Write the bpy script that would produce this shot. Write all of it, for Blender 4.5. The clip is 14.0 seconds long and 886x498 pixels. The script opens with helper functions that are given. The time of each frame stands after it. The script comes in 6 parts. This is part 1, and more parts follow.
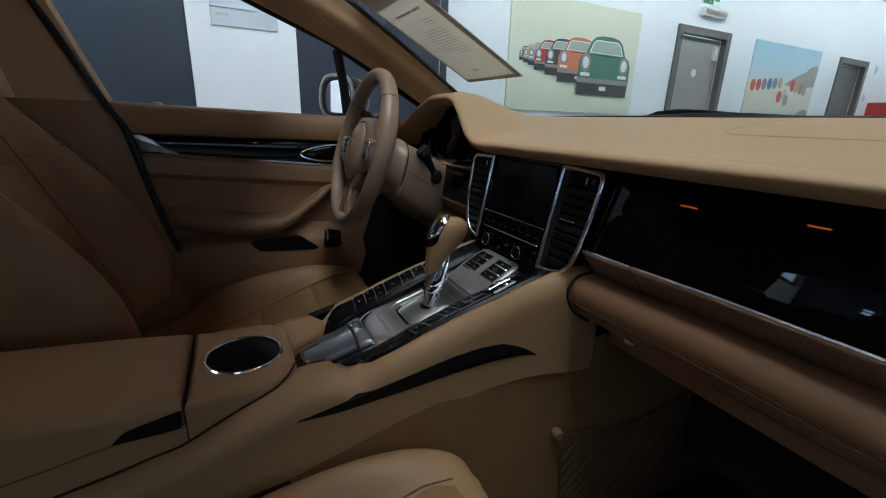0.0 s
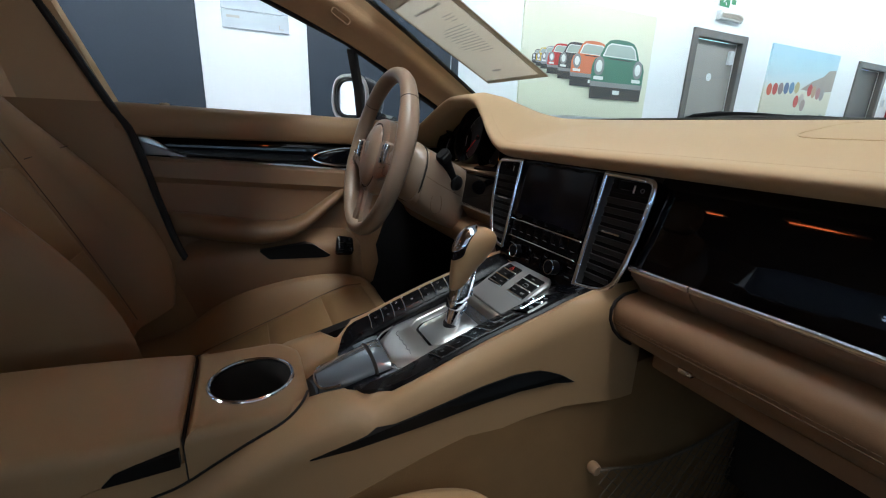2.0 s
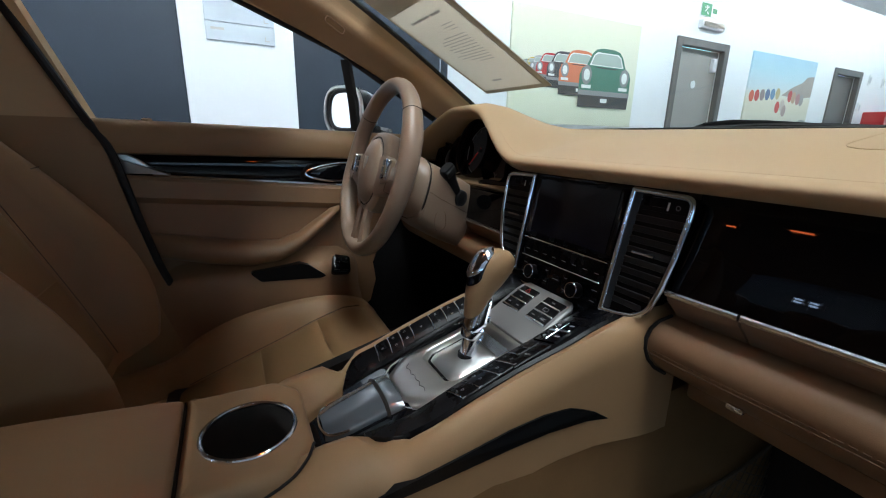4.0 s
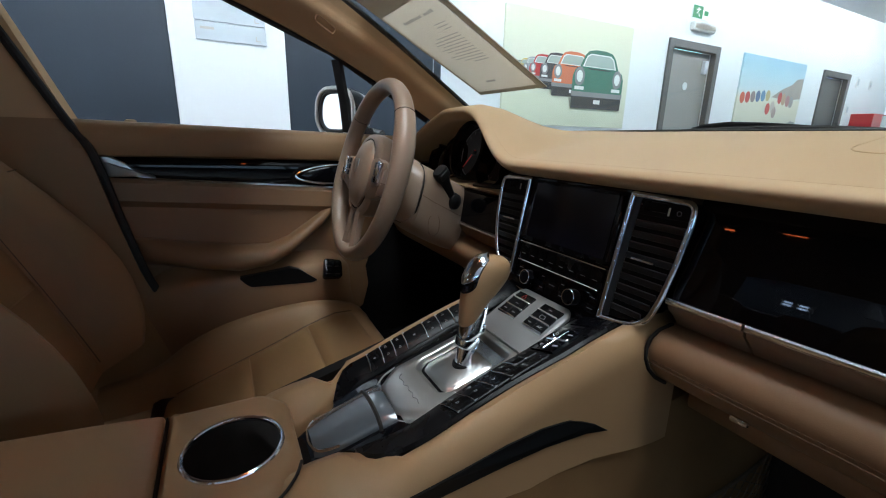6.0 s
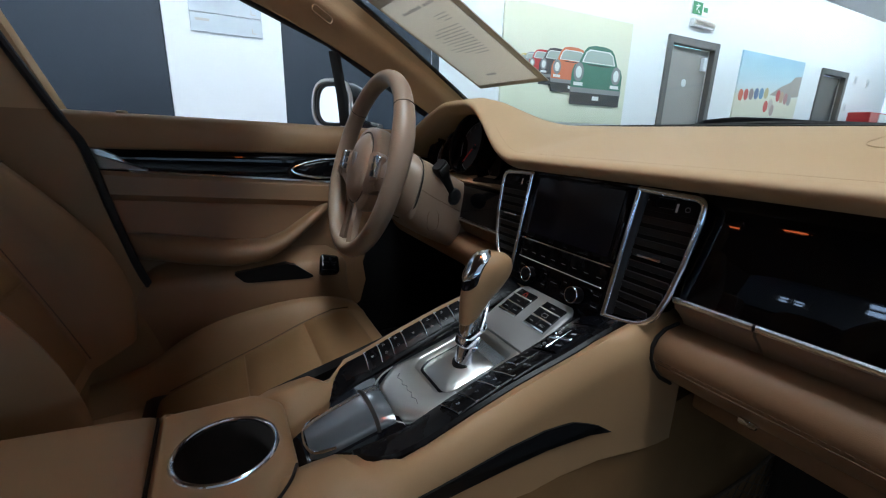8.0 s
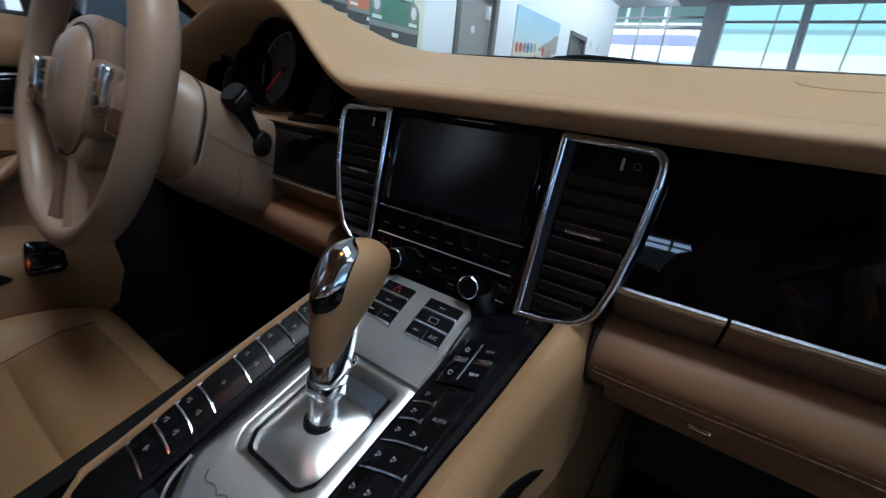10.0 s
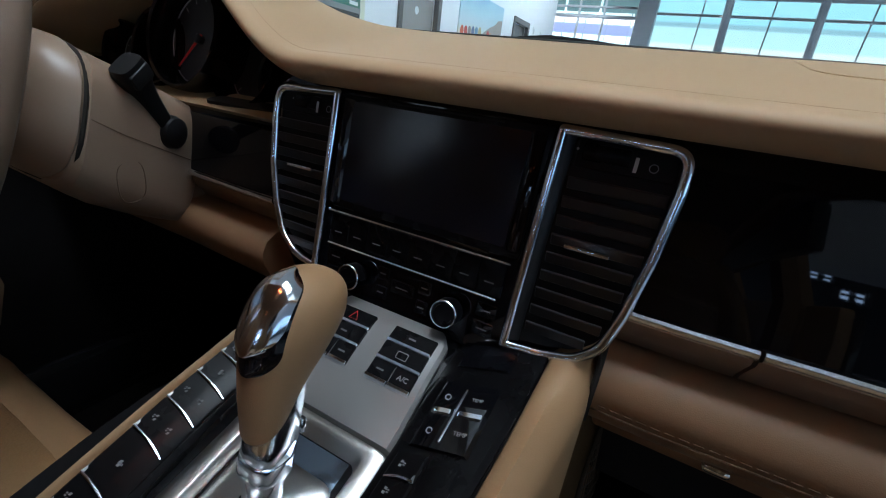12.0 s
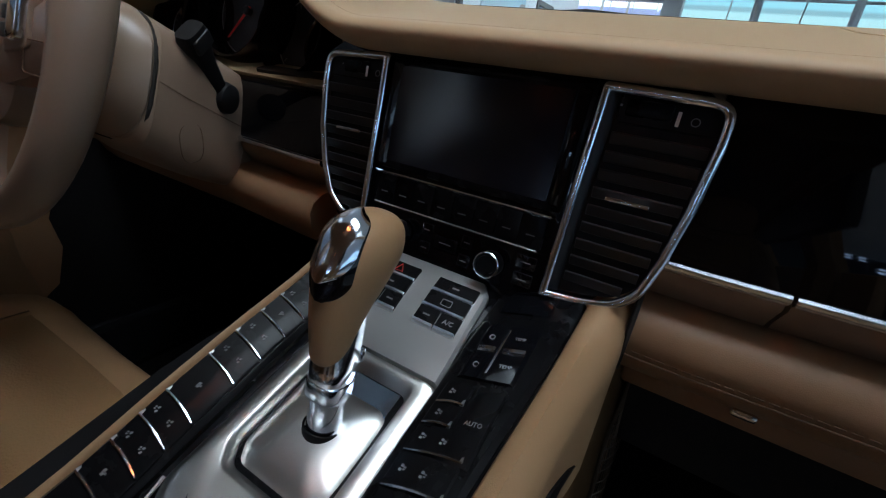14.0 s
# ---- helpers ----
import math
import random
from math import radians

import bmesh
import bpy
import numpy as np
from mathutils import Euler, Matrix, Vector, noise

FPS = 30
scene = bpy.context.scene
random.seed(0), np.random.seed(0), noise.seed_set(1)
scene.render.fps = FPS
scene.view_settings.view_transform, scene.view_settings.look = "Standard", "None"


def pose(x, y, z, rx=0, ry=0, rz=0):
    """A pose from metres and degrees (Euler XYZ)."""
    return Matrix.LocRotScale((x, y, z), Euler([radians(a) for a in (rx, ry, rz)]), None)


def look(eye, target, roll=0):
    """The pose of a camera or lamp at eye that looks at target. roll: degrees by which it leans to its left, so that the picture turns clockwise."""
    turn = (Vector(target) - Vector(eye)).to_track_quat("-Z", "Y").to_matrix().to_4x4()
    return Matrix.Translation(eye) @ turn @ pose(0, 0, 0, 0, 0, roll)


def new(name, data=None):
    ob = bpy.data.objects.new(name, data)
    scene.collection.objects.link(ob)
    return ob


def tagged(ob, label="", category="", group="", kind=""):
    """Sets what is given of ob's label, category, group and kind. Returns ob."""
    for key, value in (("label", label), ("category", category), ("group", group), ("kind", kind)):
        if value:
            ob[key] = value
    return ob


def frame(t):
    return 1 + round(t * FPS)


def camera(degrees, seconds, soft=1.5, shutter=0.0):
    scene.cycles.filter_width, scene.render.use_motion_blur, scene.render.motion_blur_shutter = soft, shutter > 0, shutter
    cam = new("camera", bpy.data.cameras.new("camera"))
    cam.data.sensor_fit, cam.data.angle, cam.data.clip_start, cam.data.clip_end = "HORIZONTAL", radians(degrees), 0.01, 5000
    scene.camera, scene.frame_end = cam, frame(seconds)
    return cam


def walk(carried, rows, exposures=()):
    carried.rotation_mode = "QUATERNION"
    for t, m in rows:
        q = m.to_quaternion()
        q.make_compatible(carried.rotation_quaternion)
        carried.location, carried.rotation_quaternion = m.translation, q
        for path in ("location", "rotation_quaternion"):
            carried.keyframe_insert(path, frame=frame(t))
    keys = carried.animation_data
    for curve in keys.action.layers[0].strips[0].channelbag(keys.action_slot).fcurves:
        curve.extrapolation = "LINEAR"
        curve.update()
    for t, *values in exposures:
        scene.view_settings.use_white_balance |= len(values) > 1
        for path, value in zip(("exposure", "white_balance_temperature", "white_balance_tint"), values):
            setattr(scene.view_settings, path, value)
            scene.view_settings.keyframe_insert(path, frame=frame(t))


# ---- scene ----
cam = camera(93.3, 14.0, soft=1.1, shutter=0.5)
PATH = [
    (0, (0.624, -0.474, 0.93), (-1.092, 0.377, 0.355), 1.9),
    (0.5, (0.61, -0.472, 0.929), (-1.101, 0.391, 0.357), 2.1),
    (1, (0.601, -0.468, 0.927), (-1.114, 0.391, 0.362), 2.4),
    (1.5, (0.581, -0.473, 0.922), (-1.144, 0.358, 0.346), 2.3),
    (2, (0.553, -0.474, 0.925), (-1.182, 0.351, 0.367), 2.1),
    (2.5, (0.536, -0.473, 0.927), (-1.191, 0.376, 0.385), 1.8),
    (3, (0.517, -0.482, 0.929), (-1.209, 0.382, 0.403), 1.3),
    (5.5, (0.465, -0.475, 0.932), (-1.249, 0.419, 0.421), 1.4),
    (6, (0.466, -0.472, 0.933), (-1.243, 0.432, 0.422), 1.3),
    (6.5, (0.472, -0.474, 0.933), (-1.244, 0.421, 0.426), 1.2),
    (7, (0.494, -0.473, 0.936), (-1.243, 0.387, 0.444), 1.9),
    (9.3, (0.306, -0.429, 0.909), (-1.037, 0.884, 0.221), 3.4),
    (9.5, (0.281, -0.408, 0.906), (-0.948, 1.004, 0.203), 4.4),
    (10, (0.236, -0.376, 0.9), (-0.801, 1.175, 0.181), 5.7),
    (10.5, (0.208, -0.356, 0.908), (-0.713, 1.261, 0.175), 5.3),
    (11, (0.187, -0.345, 0.9), (-0.692, 1.279, 0.13), 5.9),
    (11.5, (0.174, -0.321, 0.899), (-0.656, 1.327, 0.127), 6.3),
    (12, (0.174, -0.316, 0.894), (-0.637, 1.349, 0.139), 7.1),
    (12.5, (0.173, -0.325, 0.888), (-0.639, 1.334, 0.12), 7.3),
    (13, (0.175, -0.332, 0.88), (-0.639, 1.319, 0.096), 7.6),
    (13.5, (0.173, -0.343, 0.878), (-0.664, 1.286, 0.073), 7.4),
    (14, (0.171, -0.355, 0.873), (-0.689, 1.256, 0.058), 7.3),
]
walk(cam, [(t, look(eye, target, roll)) for t, eye, target, roll in PATH], exposures=[(0, -0.5, 6250, 10), (0.5, -0.15, 6250, 10), (1.2, 0.22, 6300, 10), (5.5, 0.14, 6250, 10), (7.0, 0.12, 6200, 10), (9.5, -0.05, 5900, 10), (12.0, -0.12, 5850, 10), (14, -0.3, 5900, 10)])
CEIL_W, SIDE_W, FRONT_W, WASH_W, CEIL_Y, DOOR_W, AMBER, REAR_W = 54, 1.2, 90, 19, -0.15, 11, 40.0, 320

# ---- world, lamps ----
wd = bpy.data.worlds.new("sky")
scene.world = wd
wd.use_nodes = True
nt = wd.node_tree
sky = nt.nodes.new("ShaderNodeTexSky")
sky.sky_type = 'NISHITA'
sky.sun_disc = False
sky.sun_elevation = radians(38)
sky.sun_rotation = radians(200)
nt.links.new(sky.outputs[0], nt.nodes["Background"].inputs[0])
nt.nodes["Background"].inputs[1].default_value = 0.12


def area(name, m, sx, sy, power, colour):
    ld = bpy.data.lights.new(name, 'AREA')
    ld.shape, ld.size, ld.size_y, ld.energy, ld.color = 'RECTANGLE', sx, sy, power, colour
    ob = new(name, ld)
    ob.matrix_world = m
    return ob


# ---- materials ----
def node_mat(name, base, rough=0.5, metal=0.0, coat=0.0, spec=0.5):
    m = bpy.data.materials.new(name)
    m.use_nodes = True
    b = m.node_tree.nodes["Principled BSDF"]
    b.inputs["Base Color"].default_value = (*base, 1)
    b.inputs["Roughness"].default_value = rough
    b.inputs["Metallic"].default_value = metal
    b.inputs["Coat Weight"].default_value = coat
    b.inputs["Coat Roughness"].default_value = 0.04
    b.inputs["Specular IOR Level"].default_value = spec
    return m


def vary(m, base, amount=0.12, scale=9.0, fine=0.0, fine_scale=900.0, bump=0.0, bump_scale=600.0, uneven=0.0, kind="noise", stretch=(1, 1, 1)):
    """Colour variation at two scales, fine relief and uneven gloss, in metres of the object."""
    t = m.node_tree
    n, l = t.nodes, t.links
    b = n["Principled BSDF"]
    co = n.new("ShaderNodeTexCoord")
    mp = n.new("ShaderNodeMapping")
    mp.inputs["Scale"].default_value = stretch
    l.new(co.outputs["Object"], mp.inputs["Vector"])
    a = n.new("ShaderNodeTexNoise")
    a.inputs["Scale"].default_value, a.inputs["Detail"].default_value = scale, 5
    l.new(mp.outputs[0], a.inputs["Vector"])
    f = n.new("ShaderNodeTexNoise")
    f.inputs["Scale"].default_value, f.inputs["Detail"].default_value = fine_scale, 2
    l.new(mp.outputs[0], f.inputs["Vector"])
    mx = n.new("ShaderNodeMath")
    mx.operation = 'MULTIPLY_ADD'
    l.new(f.outputs["Fac"], mx.inputs[0])
    mx.inputs[1].default_value = fine
    l.new(a.outputs["Fac"], mx.inputs[2])
    rp = n.new("ShaderNodeMapRange")
    rp.inputs["From Min"].default_value, rp.inputs["From Max"].default_value = 0.3, 0.7 + fine
    rp.inputs["To Min"].default_value, rp.inputs["To Max"].default_value = 1 - amount, 1 + amount
    l.new(mx.outputs[0], rp.inputs[0])
    cm = n.new("ShaderNodeMix")
    cm.data_type, cm.blend_type = 'RGBA', 'MULTIPLY'
    cm.inputs["Factor"].default_value = 1
    cm.inputs["A"].default_value = (*base, 1)
    l.new(rp.outputs[0], cm.inputs["B"])
    l.new(cm.outputs["Result"], b.inputs["Base Color"])
    if uneven:
        r = n.new("ShaderNodeMapRange")
        r0 = b.inputs["Roughness"].default_value
        r.inputs["To Min"].default_value, r.inputs["To Max"].default_value = max(r0 - uneven, 0.02), r0 + uneven
        l.new(a.outputs["Fac"], r.inputs[0])
        l.new(r.outputs[0], b.inputs["Roughness"])
    if bump:
        if kind == "leather":
            v = n.new("ShaderNodeTexVoronoi")
            v.inputs["Scale"].default_value = bump_scale
            l.new(mp.outputs[0], v.inputs["Vector"])
            src = v.outputs["Distance"]
        else:
            v = n.new("ShaderNodeTexNoise")
            v.inputs["Scale"].default_value, v.inputs["Detail"].default_value = bump_scale, 3
            l.new(mp.outputs[0], v.inputs["Vector"])
            src = v.outputs["Fac"]
        bp = n.new("ShaderNodeBump")
        bp.inputs["Strength"].default_value, bp.inputs["Distance"].default_value = bump, 0.001
        l.new(src, bp.inputs["Height"])
        l.new(bp.outputs[0], b.inputs["Normal"])
    return m


def mat(name, base, rough=0.5, metal=0.0, coat=0.0, spec=0.5, **kw):
    m = node_mat(name, base, rough, metal, coat, spec)
    return vary(m, base, **kw) if kw else m


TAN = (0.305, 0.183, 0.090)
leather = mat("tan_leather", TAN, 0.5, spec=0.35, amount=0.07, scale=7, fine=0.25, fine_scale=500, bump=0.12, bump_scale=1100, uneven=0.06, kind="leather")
insert_leather = mat("perforated_leather", (0.255, 0.150, 0.066), 0.62, spec=0.25, amount=0.07, scale=7, fine=0.35, fine_scale=500, bump=0.35, bump_scale=420, uneven=0.05, kind="leather")
wheel_leather = mat("smooth_leather", (0.275, 0.192, 0.132), 0.34, spec=0.5, amount=0.05, scale=9, fine=0.2, fine_scale=500, bump=0.05, bump_scale=1300, uneven=0.06, kind="leather")
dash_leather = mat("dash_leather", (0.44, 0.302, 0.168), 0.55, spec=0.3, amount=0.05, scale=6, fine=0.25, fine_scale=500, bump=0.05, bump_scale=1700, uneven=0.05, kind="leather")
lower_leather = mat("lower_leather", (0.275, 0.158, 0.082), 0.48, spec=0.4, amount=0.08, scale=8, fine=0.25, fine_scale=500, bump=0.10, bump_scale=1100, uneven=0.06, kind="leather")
carpet = mat("tan_carpet", (0.178, 0.100, 0.044), 0.95, spec=0.1, amount=0.13, scale=25, fine=0.7, fine_scale=700, bump=0.9, bump_scale=900)
dark_carpet = mat("black_carpet", (0.012, 0.011, 0.011), 0.95, spec=0.1, amount=0.25, scale=25, fine=0.7, fine_scale=700, bump=0.9, bump_scale=900)
# lightened to carry the light falling on the front pillar
lining = mat("headlining", (0.50, 0.335, 0.19), 0.9, spec=0.15, amount=0.06, scale=10, fine=0.5, fine_scale=900, bump=0.4, bump_scale=1200)
piano = mat("piano_black", (0.0035, 0.0038, 0.005), 0.025, coat=0.0, spec=0.36, amount=0.1, scale=5, uneven=0.008)
black = mat("black_plastic", (0.008, 0.008, 0.009), 0.32, amount=0.15, scale=30, fine=0.4, fine_scale=1500, bump=0.15, bump_scale=2500, uneven=0.08)
soft_black = mat("soft_black_plastic", (0.009, 0.0095, 0.010), 0.42, amount=0.15, scale=30, fine=0.4, fine_scale=1500, bump=0.2, bump_scale=2500)
rubber = mat("black_rubber", (0.010, 0.010, 0.010), 0.7, amount=0.2, scale=40, bump=0.2, bump_scale=800)
chrome = mat("chrome", (0.84, 0.89, 0.96), 0.12, 1.0, amount=0.04, scale=20, uneven=0.05)
# the same lining darkened: shade put into the colour of roof and rear trim
shaded_lining = mat("shaded_lining", (0.20, 0.125, 0.065), 0.85, spec=0.15, amount=0.06, scale=10, fine=0.5, fine_scale=900, bump=0.4, bump_scale=1200)
rail_chrome = mat("rail_chrome", (0.82, 0.88, 0.97), 0.20, 1.0, amount=0.04, scale=20, uneven=0.04)
gate_glass = mat("gate_glass", (0.26, 0.31, 0.38), 0.14, 0.9, amount=0.1, scale=20)
window_dark = mat("dark_gloss_window", (0.010, 0.012, 0.016), 0.06, spec=0.8, amount=0.1, scale=20)
satin = mat("satin_silver", (0.62, 0.61, 0.58), 0.33, 1.0, amount=0.06, scale=14, fine=0.3, fine_scale=1200, uneven=0.06, bump=0.08, bump_scale=1500, stretch=(1, 0.06, 1))
gate_satin = mat("gate_satin", (0.52, 0.52, 0.50), 0.34, 1.0, amount=0.06, scale=14, fine=0.3, fine_scale=1200, uneven=0.06, bump=0.08, bump_scale=1500, stretch=(1, 0.06, 1))
grey_metal = mat("grey_lacquer", (0.30, 0.30, 0.29), 0.30, 0.55, amount=0.05, scale=12, fine=0.3, fine_scale=2000, uneven=0.05)
lid_grey = mat("lid_grey_lacquer", (0.080, 0.090, 0.098), 0.20, 0.0, coat=1.0, spec=0.8, amount=0.05, scale=12, uneven=0.04)
screen_glass = mat("screen_glass", (0.006, 0.007, 0.012), 0.17, spec=0.38, amount=0.1, scale=8, uneven=0.03)
dim_marking = mat("dim_marking", (0.10, 0.10, 0.10), 0.6, amount=0.1, scale=300)
key_marking = mat("key_marking", (0.17, 0.17, 0.17), 0.6, amount=0.1, scale=300)
marking = mat("pale_marking", (0.30, 0.30, 0.30), 0.6, amount=0.1, scale=300)
red_plastic = mat("red_plastic", (0.70, 0.03, 0.02), 0.4, amount=0.1, scale=60)
stitching = mat("stitching", (0.30, 0.185, 0.10), 0.8, amount=0.2, scale=400)
dark_stitching = mat("dark_stitching", (0.13, 0.078, 0.042), 0.8, amount=0.2, scale=400)
stalk_black = mat("stalk_black", (0.006, 0.006, 0.0065), 0.45, spec=0.25, amount=0.15, scale=30, bump=0.1, bump_scale=1500)
key_black = mat("key_black", (0.004, 0.004, 0.0045), 0.27, spec=0.13, amount=0.15, scale=30, fine=0.3, fine_scale=1500, uneven=0.06)
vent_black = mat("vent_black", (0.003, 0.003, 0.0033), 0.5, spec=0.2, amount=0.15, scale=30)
tube_black = mat("tube_black", (0.004, 0.004, 0.0045), 0.14, spec=0.5, amount=0.1, scale=20, uneven=0.04)
needle_red = mat("needle_red", (0.85, 0.03, 0.02), 0.4, amount=0.05, scale=60)
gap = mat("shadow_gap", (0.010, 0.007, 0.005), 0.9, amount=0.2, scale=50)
wall_white = mat("white_wall_paint", (0.80, 0.83, 0.85), 0.75, amount=0.025, scale=0.8, fine=0.2, fine_scale=60, bump=0.1, bump_scale=120)
wall_black = mat("dark_wall_panel", (0.026, 0.036, 0.050), 0.42, amount=0.2, scale=1.5, fine=0.2, fine_scale=80, uneven=0.1)
door_grey = mat("grey_door_laminate", (0.27, 0.262, 0.25), 0.45, amount=0.06, scale=2, fine=0.3, fine_scale=90, uneven=0.06)
frame_dark = mat("dark_door_frame", (0.085, 0.085, 0.085), 0.45, amount=0.1, scale=3, fine=0.3, fine_scale=80)
floor_tile = mat("hall_floor_tile", (0.30, 0.30, 0.30), 0.25, amount=0.08, scale=2, fine=0.2, fine_scale=40, uneven=0.06)
ceiling_paint = mat("ceiling_paint", (0.70, 0.71, 0.72), 0.85, amount=0.03, scale=1, fine=0.2, fine_scale=50)
paper = mat("white_paper", (0.80, 0.74, 0.66), 0.7, amount=0.03, scale=12)
paper_dark = mat("tan_paper_border", (0.46, 0.39, 0.31), 0.6, amount=0.05, scale=12)
print_grey = mat("grey_print", (0.46, 0.44, 0.41), 0.7, amount=0.05, scale=40)
car_paint = mat("dark_car_paint", (0.03, 0.032, 0.036), 0.25, 0.3, coat=0.8, amount=0.1, scale=4)
sign_green = mat("sign_green", (0.01, 0.20, 0.07), 0.5, amount=0.05, scale=10)
sign_white = mat("sign_white", (0.78, 0.80, 0.78), 0.55, amount=0.03, scale=10)
plaque_grey = mat("plaque_grey", (0.50, 0.56, 0.60), 0.45, amount=0.04, scale=4)
steel_white = mat("white_steel", (0.62, 0.65, 0.68), 0.4, amount=0.05, scale=3)
net_cord = mat("net_cord", (0.09, 0.06, 0.036), 0.85, amount=0.2, scale=200)
mirror_mat = node_mat("mirror_glass", (0.85, 0.88, 0.92), 0.02, 1.0)


def let_light_through(m, share):
    """Thin paper: part of the light passes through it."""
    t = m.node_tree
    b, out = t.nodes["Principled BSDF"], t.nodes["Material Output"]
    tl, mx = t.nodes.new("ShaderNodeBsdfTranslucent"), t.nodes.new("ShaderNodeMixShader")
    tl.inputs[0].default_value = b.inputs["Base Color"].default_value
    mx.inputs[0].default_value = share
    t.links.new(b.outputs[0], mx.inputs[1])
    t.links.new(tl.outputs[0], mx.inputs[2])
    t.links.new(mx.outputs[0], out.inputs[0])


let_light_through(paper, 0.7)
let_light_through(paper_dark, 0.55)


def glass_mat(name, colour, rough=0.0):
    m = bpy.data.materials.new(name)
    m.use_nodes = True
    t = m.node_tree
    out = t.nodes["Material Output"]
    tr = t.nodes.new("ShaderNodeBsdfTransparent")
    tr.inputs[0].default_value = (*colour, 1)
    gl = t.nodes.new("ShaderNodeBsdfGlossy")
    gl.inputs["Roughness"].default_value = rough
    lw = t.nodes.new("ShaderNodeLayerWeight")
    lw.inputs["Blend"].default_value = 0.5
    pw = t.nodes.new("ShaderNodeMath")
    pw.operation = 'POWER'
    pw.inputs[1].default_value = 4.0
    t.links.new(lw.outputs["Facing"], pw.inputs[0])
    fr = t.nodes.new("ShaderNodeMath")
    fr.operation = 'MULTIPLY_ADD'
    fr.inputs[1].default_value, fr.inputs[2].default_value = 0.35, 0.03
    t.links.new(pw.outputs[0], fr.inputs[0])
    mx = t.nodes.new("ShaderNodeMixShader")
    t.links.new(fr.outputs[0], mx.inputs[0])
    t.links.new(tr.outputs[0], mx.inputs[1])
    t.links.new(gl.outputs[0], mx.inputs[2])
    t.links.new(mx.outputs[0], out.inputs["Surface"])
    return m


car_glass = glass_mat("car_glass", (0.90, 0.94, 0.93))
hall_glass = glass_mat("hall_glass", (0.92, 0.97, 0.97))


def glow(name, colour, strength):
    m = bpy.data.materials.new(name)
    m.use_nodes = True
    t = m.node_tree
    b = t.nodes["Principled BSDF"]
    b.inputs["Base Color"].default_value = (*colour, 1)
    b.inputs["Emission Color"].default_value = (*colour, 1)
    b.inputs["Emission Strength"].default_value = strength
    return m


# ---- building helpers ----
def V(*a):
    return Vector(a)


def finish(bm, smooth=True, sharp=35):
    bmesh.ops.recalc_face_normals(bm, faces=bm.faces)
    for f in bm.faces:
        f.smooth = smooth
    if smooth:
        lim = radians(sharp)
        for e in bm.edges:
            if len(e.link_faces) == 2 and e.calc_face_angle(0) > lim:
                e.smooth = False


def mesh_ob(name, bm, material, smooth=True, sharp=35):
    finish(bm, smooth, sharp)
    me = bpy.data.meshes.new(name)
    bm.to_mesh(me)
    bm.free()
    me.materials.append(material)
    return new(name, me)


def thing(name, label, category, at=(0, 0, 0), group="", kind=""):
    ob = new(name)
    ob.location = at
    ob.empty_display_size = 0.05
    return tagged(ob, label, category, group, kind)


def part(name, bm, material, parent, label="", smooth=True, sharp=35):
    ob = mesh_ob(name, bm, material, smooth, sharp)
    ob.parent = parent
    p, off = parent, Vector((0, 0, 0))
    while p is not None:
        off = off + p.location
        p = p.parent
    ob.location = -off if parent.type == 'EMPTY' else Vector((0, 0, 0))
    if label:
        ob["label"] = label
    return ob


def solo(name, bm, material, label, category, group="", kind="", smooth=True, sharp=35):
    return tagged(mesh_ob(name, bm, material, smooth, sharp), label, category, group, kind)


def loft(rings, closed=True, cap=True, bm=None):
    """Skin through rings of equal length."""
    bm = bm or bmesh.new()
    vs = [[bm.verts.new(p) for p in r] for r in rings]
    n = len(vs[0])
    for a, b in zip(vs, vs[1:]):
        for i in range(n if closed else n - 1):
            j = (i + 1) % n
            bm.faces.new((a[i], a[j], b[j], b[i]))
    if cap and closed:
        bm.faces.new(vs[0][::-1])
        bm.faces.new(vs[-1])
    return bm


def box(bm, lo, hi, bevel=0.0, m=None, seg=2):
    r = bmesh.ops.create_cube(bm, size=1)
    lo, hi = Vector(lo), Vector(hi)
    c, s = (lo + hi) / 2, hi - lo
    for v in r["verts"]:
        v.co = Vector((v.co.x * s.x + c.x, v.co.y * s.y + c.y, v.co.z * s.z + c.z))
    vs = list(r["verts"])
    if bevel:
        es = {e for v in vs for e in v.link_edges}
        g = bmesh.ops.bevel(bm, geom=list(es), offset=bevel, segments=seg, affect='EDGES', profile=0.5)
        vs = list({v for f in g["faces"] for v in f.verts} | {v for v in vs if v.is_valid})
    if m is not None:
        for v in vs:
            v.co = m @ v.co
    return bm


def boxed(lo, hi, bevel=0.0, m=None, seg=2):
    return box(bmesh.new(), lo, hi, bevel, m, seg)


def round_poly(pts, radii, n=6):
    """A closed outline in two dimensions with rounded corners."""
    out = []
    k = len(pts)
    if not hasattr(radii, "__len__"):
        radii = [radii] * k
    for i, (p, r) in enumerate(zip(pts, radii)):
        p = Vector(p)
        a, b = Vector(pts[i - 1]) - p, Vector(pts[(i + 1) % k]) - p
        if r <= 0:
            out.append(p)
            continue
        la, lb = a.length, b.length
        a.normalize(), b.normalize()
        ang = math.acos(max(-1, min(1, a.dot(b))))
        d = min(r / math.tan(ang / 2), la * 0.49, lb * 0.49)
        s, e = p + a * d, p + b * d
        for j in range(n + 1):
            t = j / n
            out.append(s * (1 - t) ** 2 + p * 2 * t * (1 - t) + e * t * t)
    return out


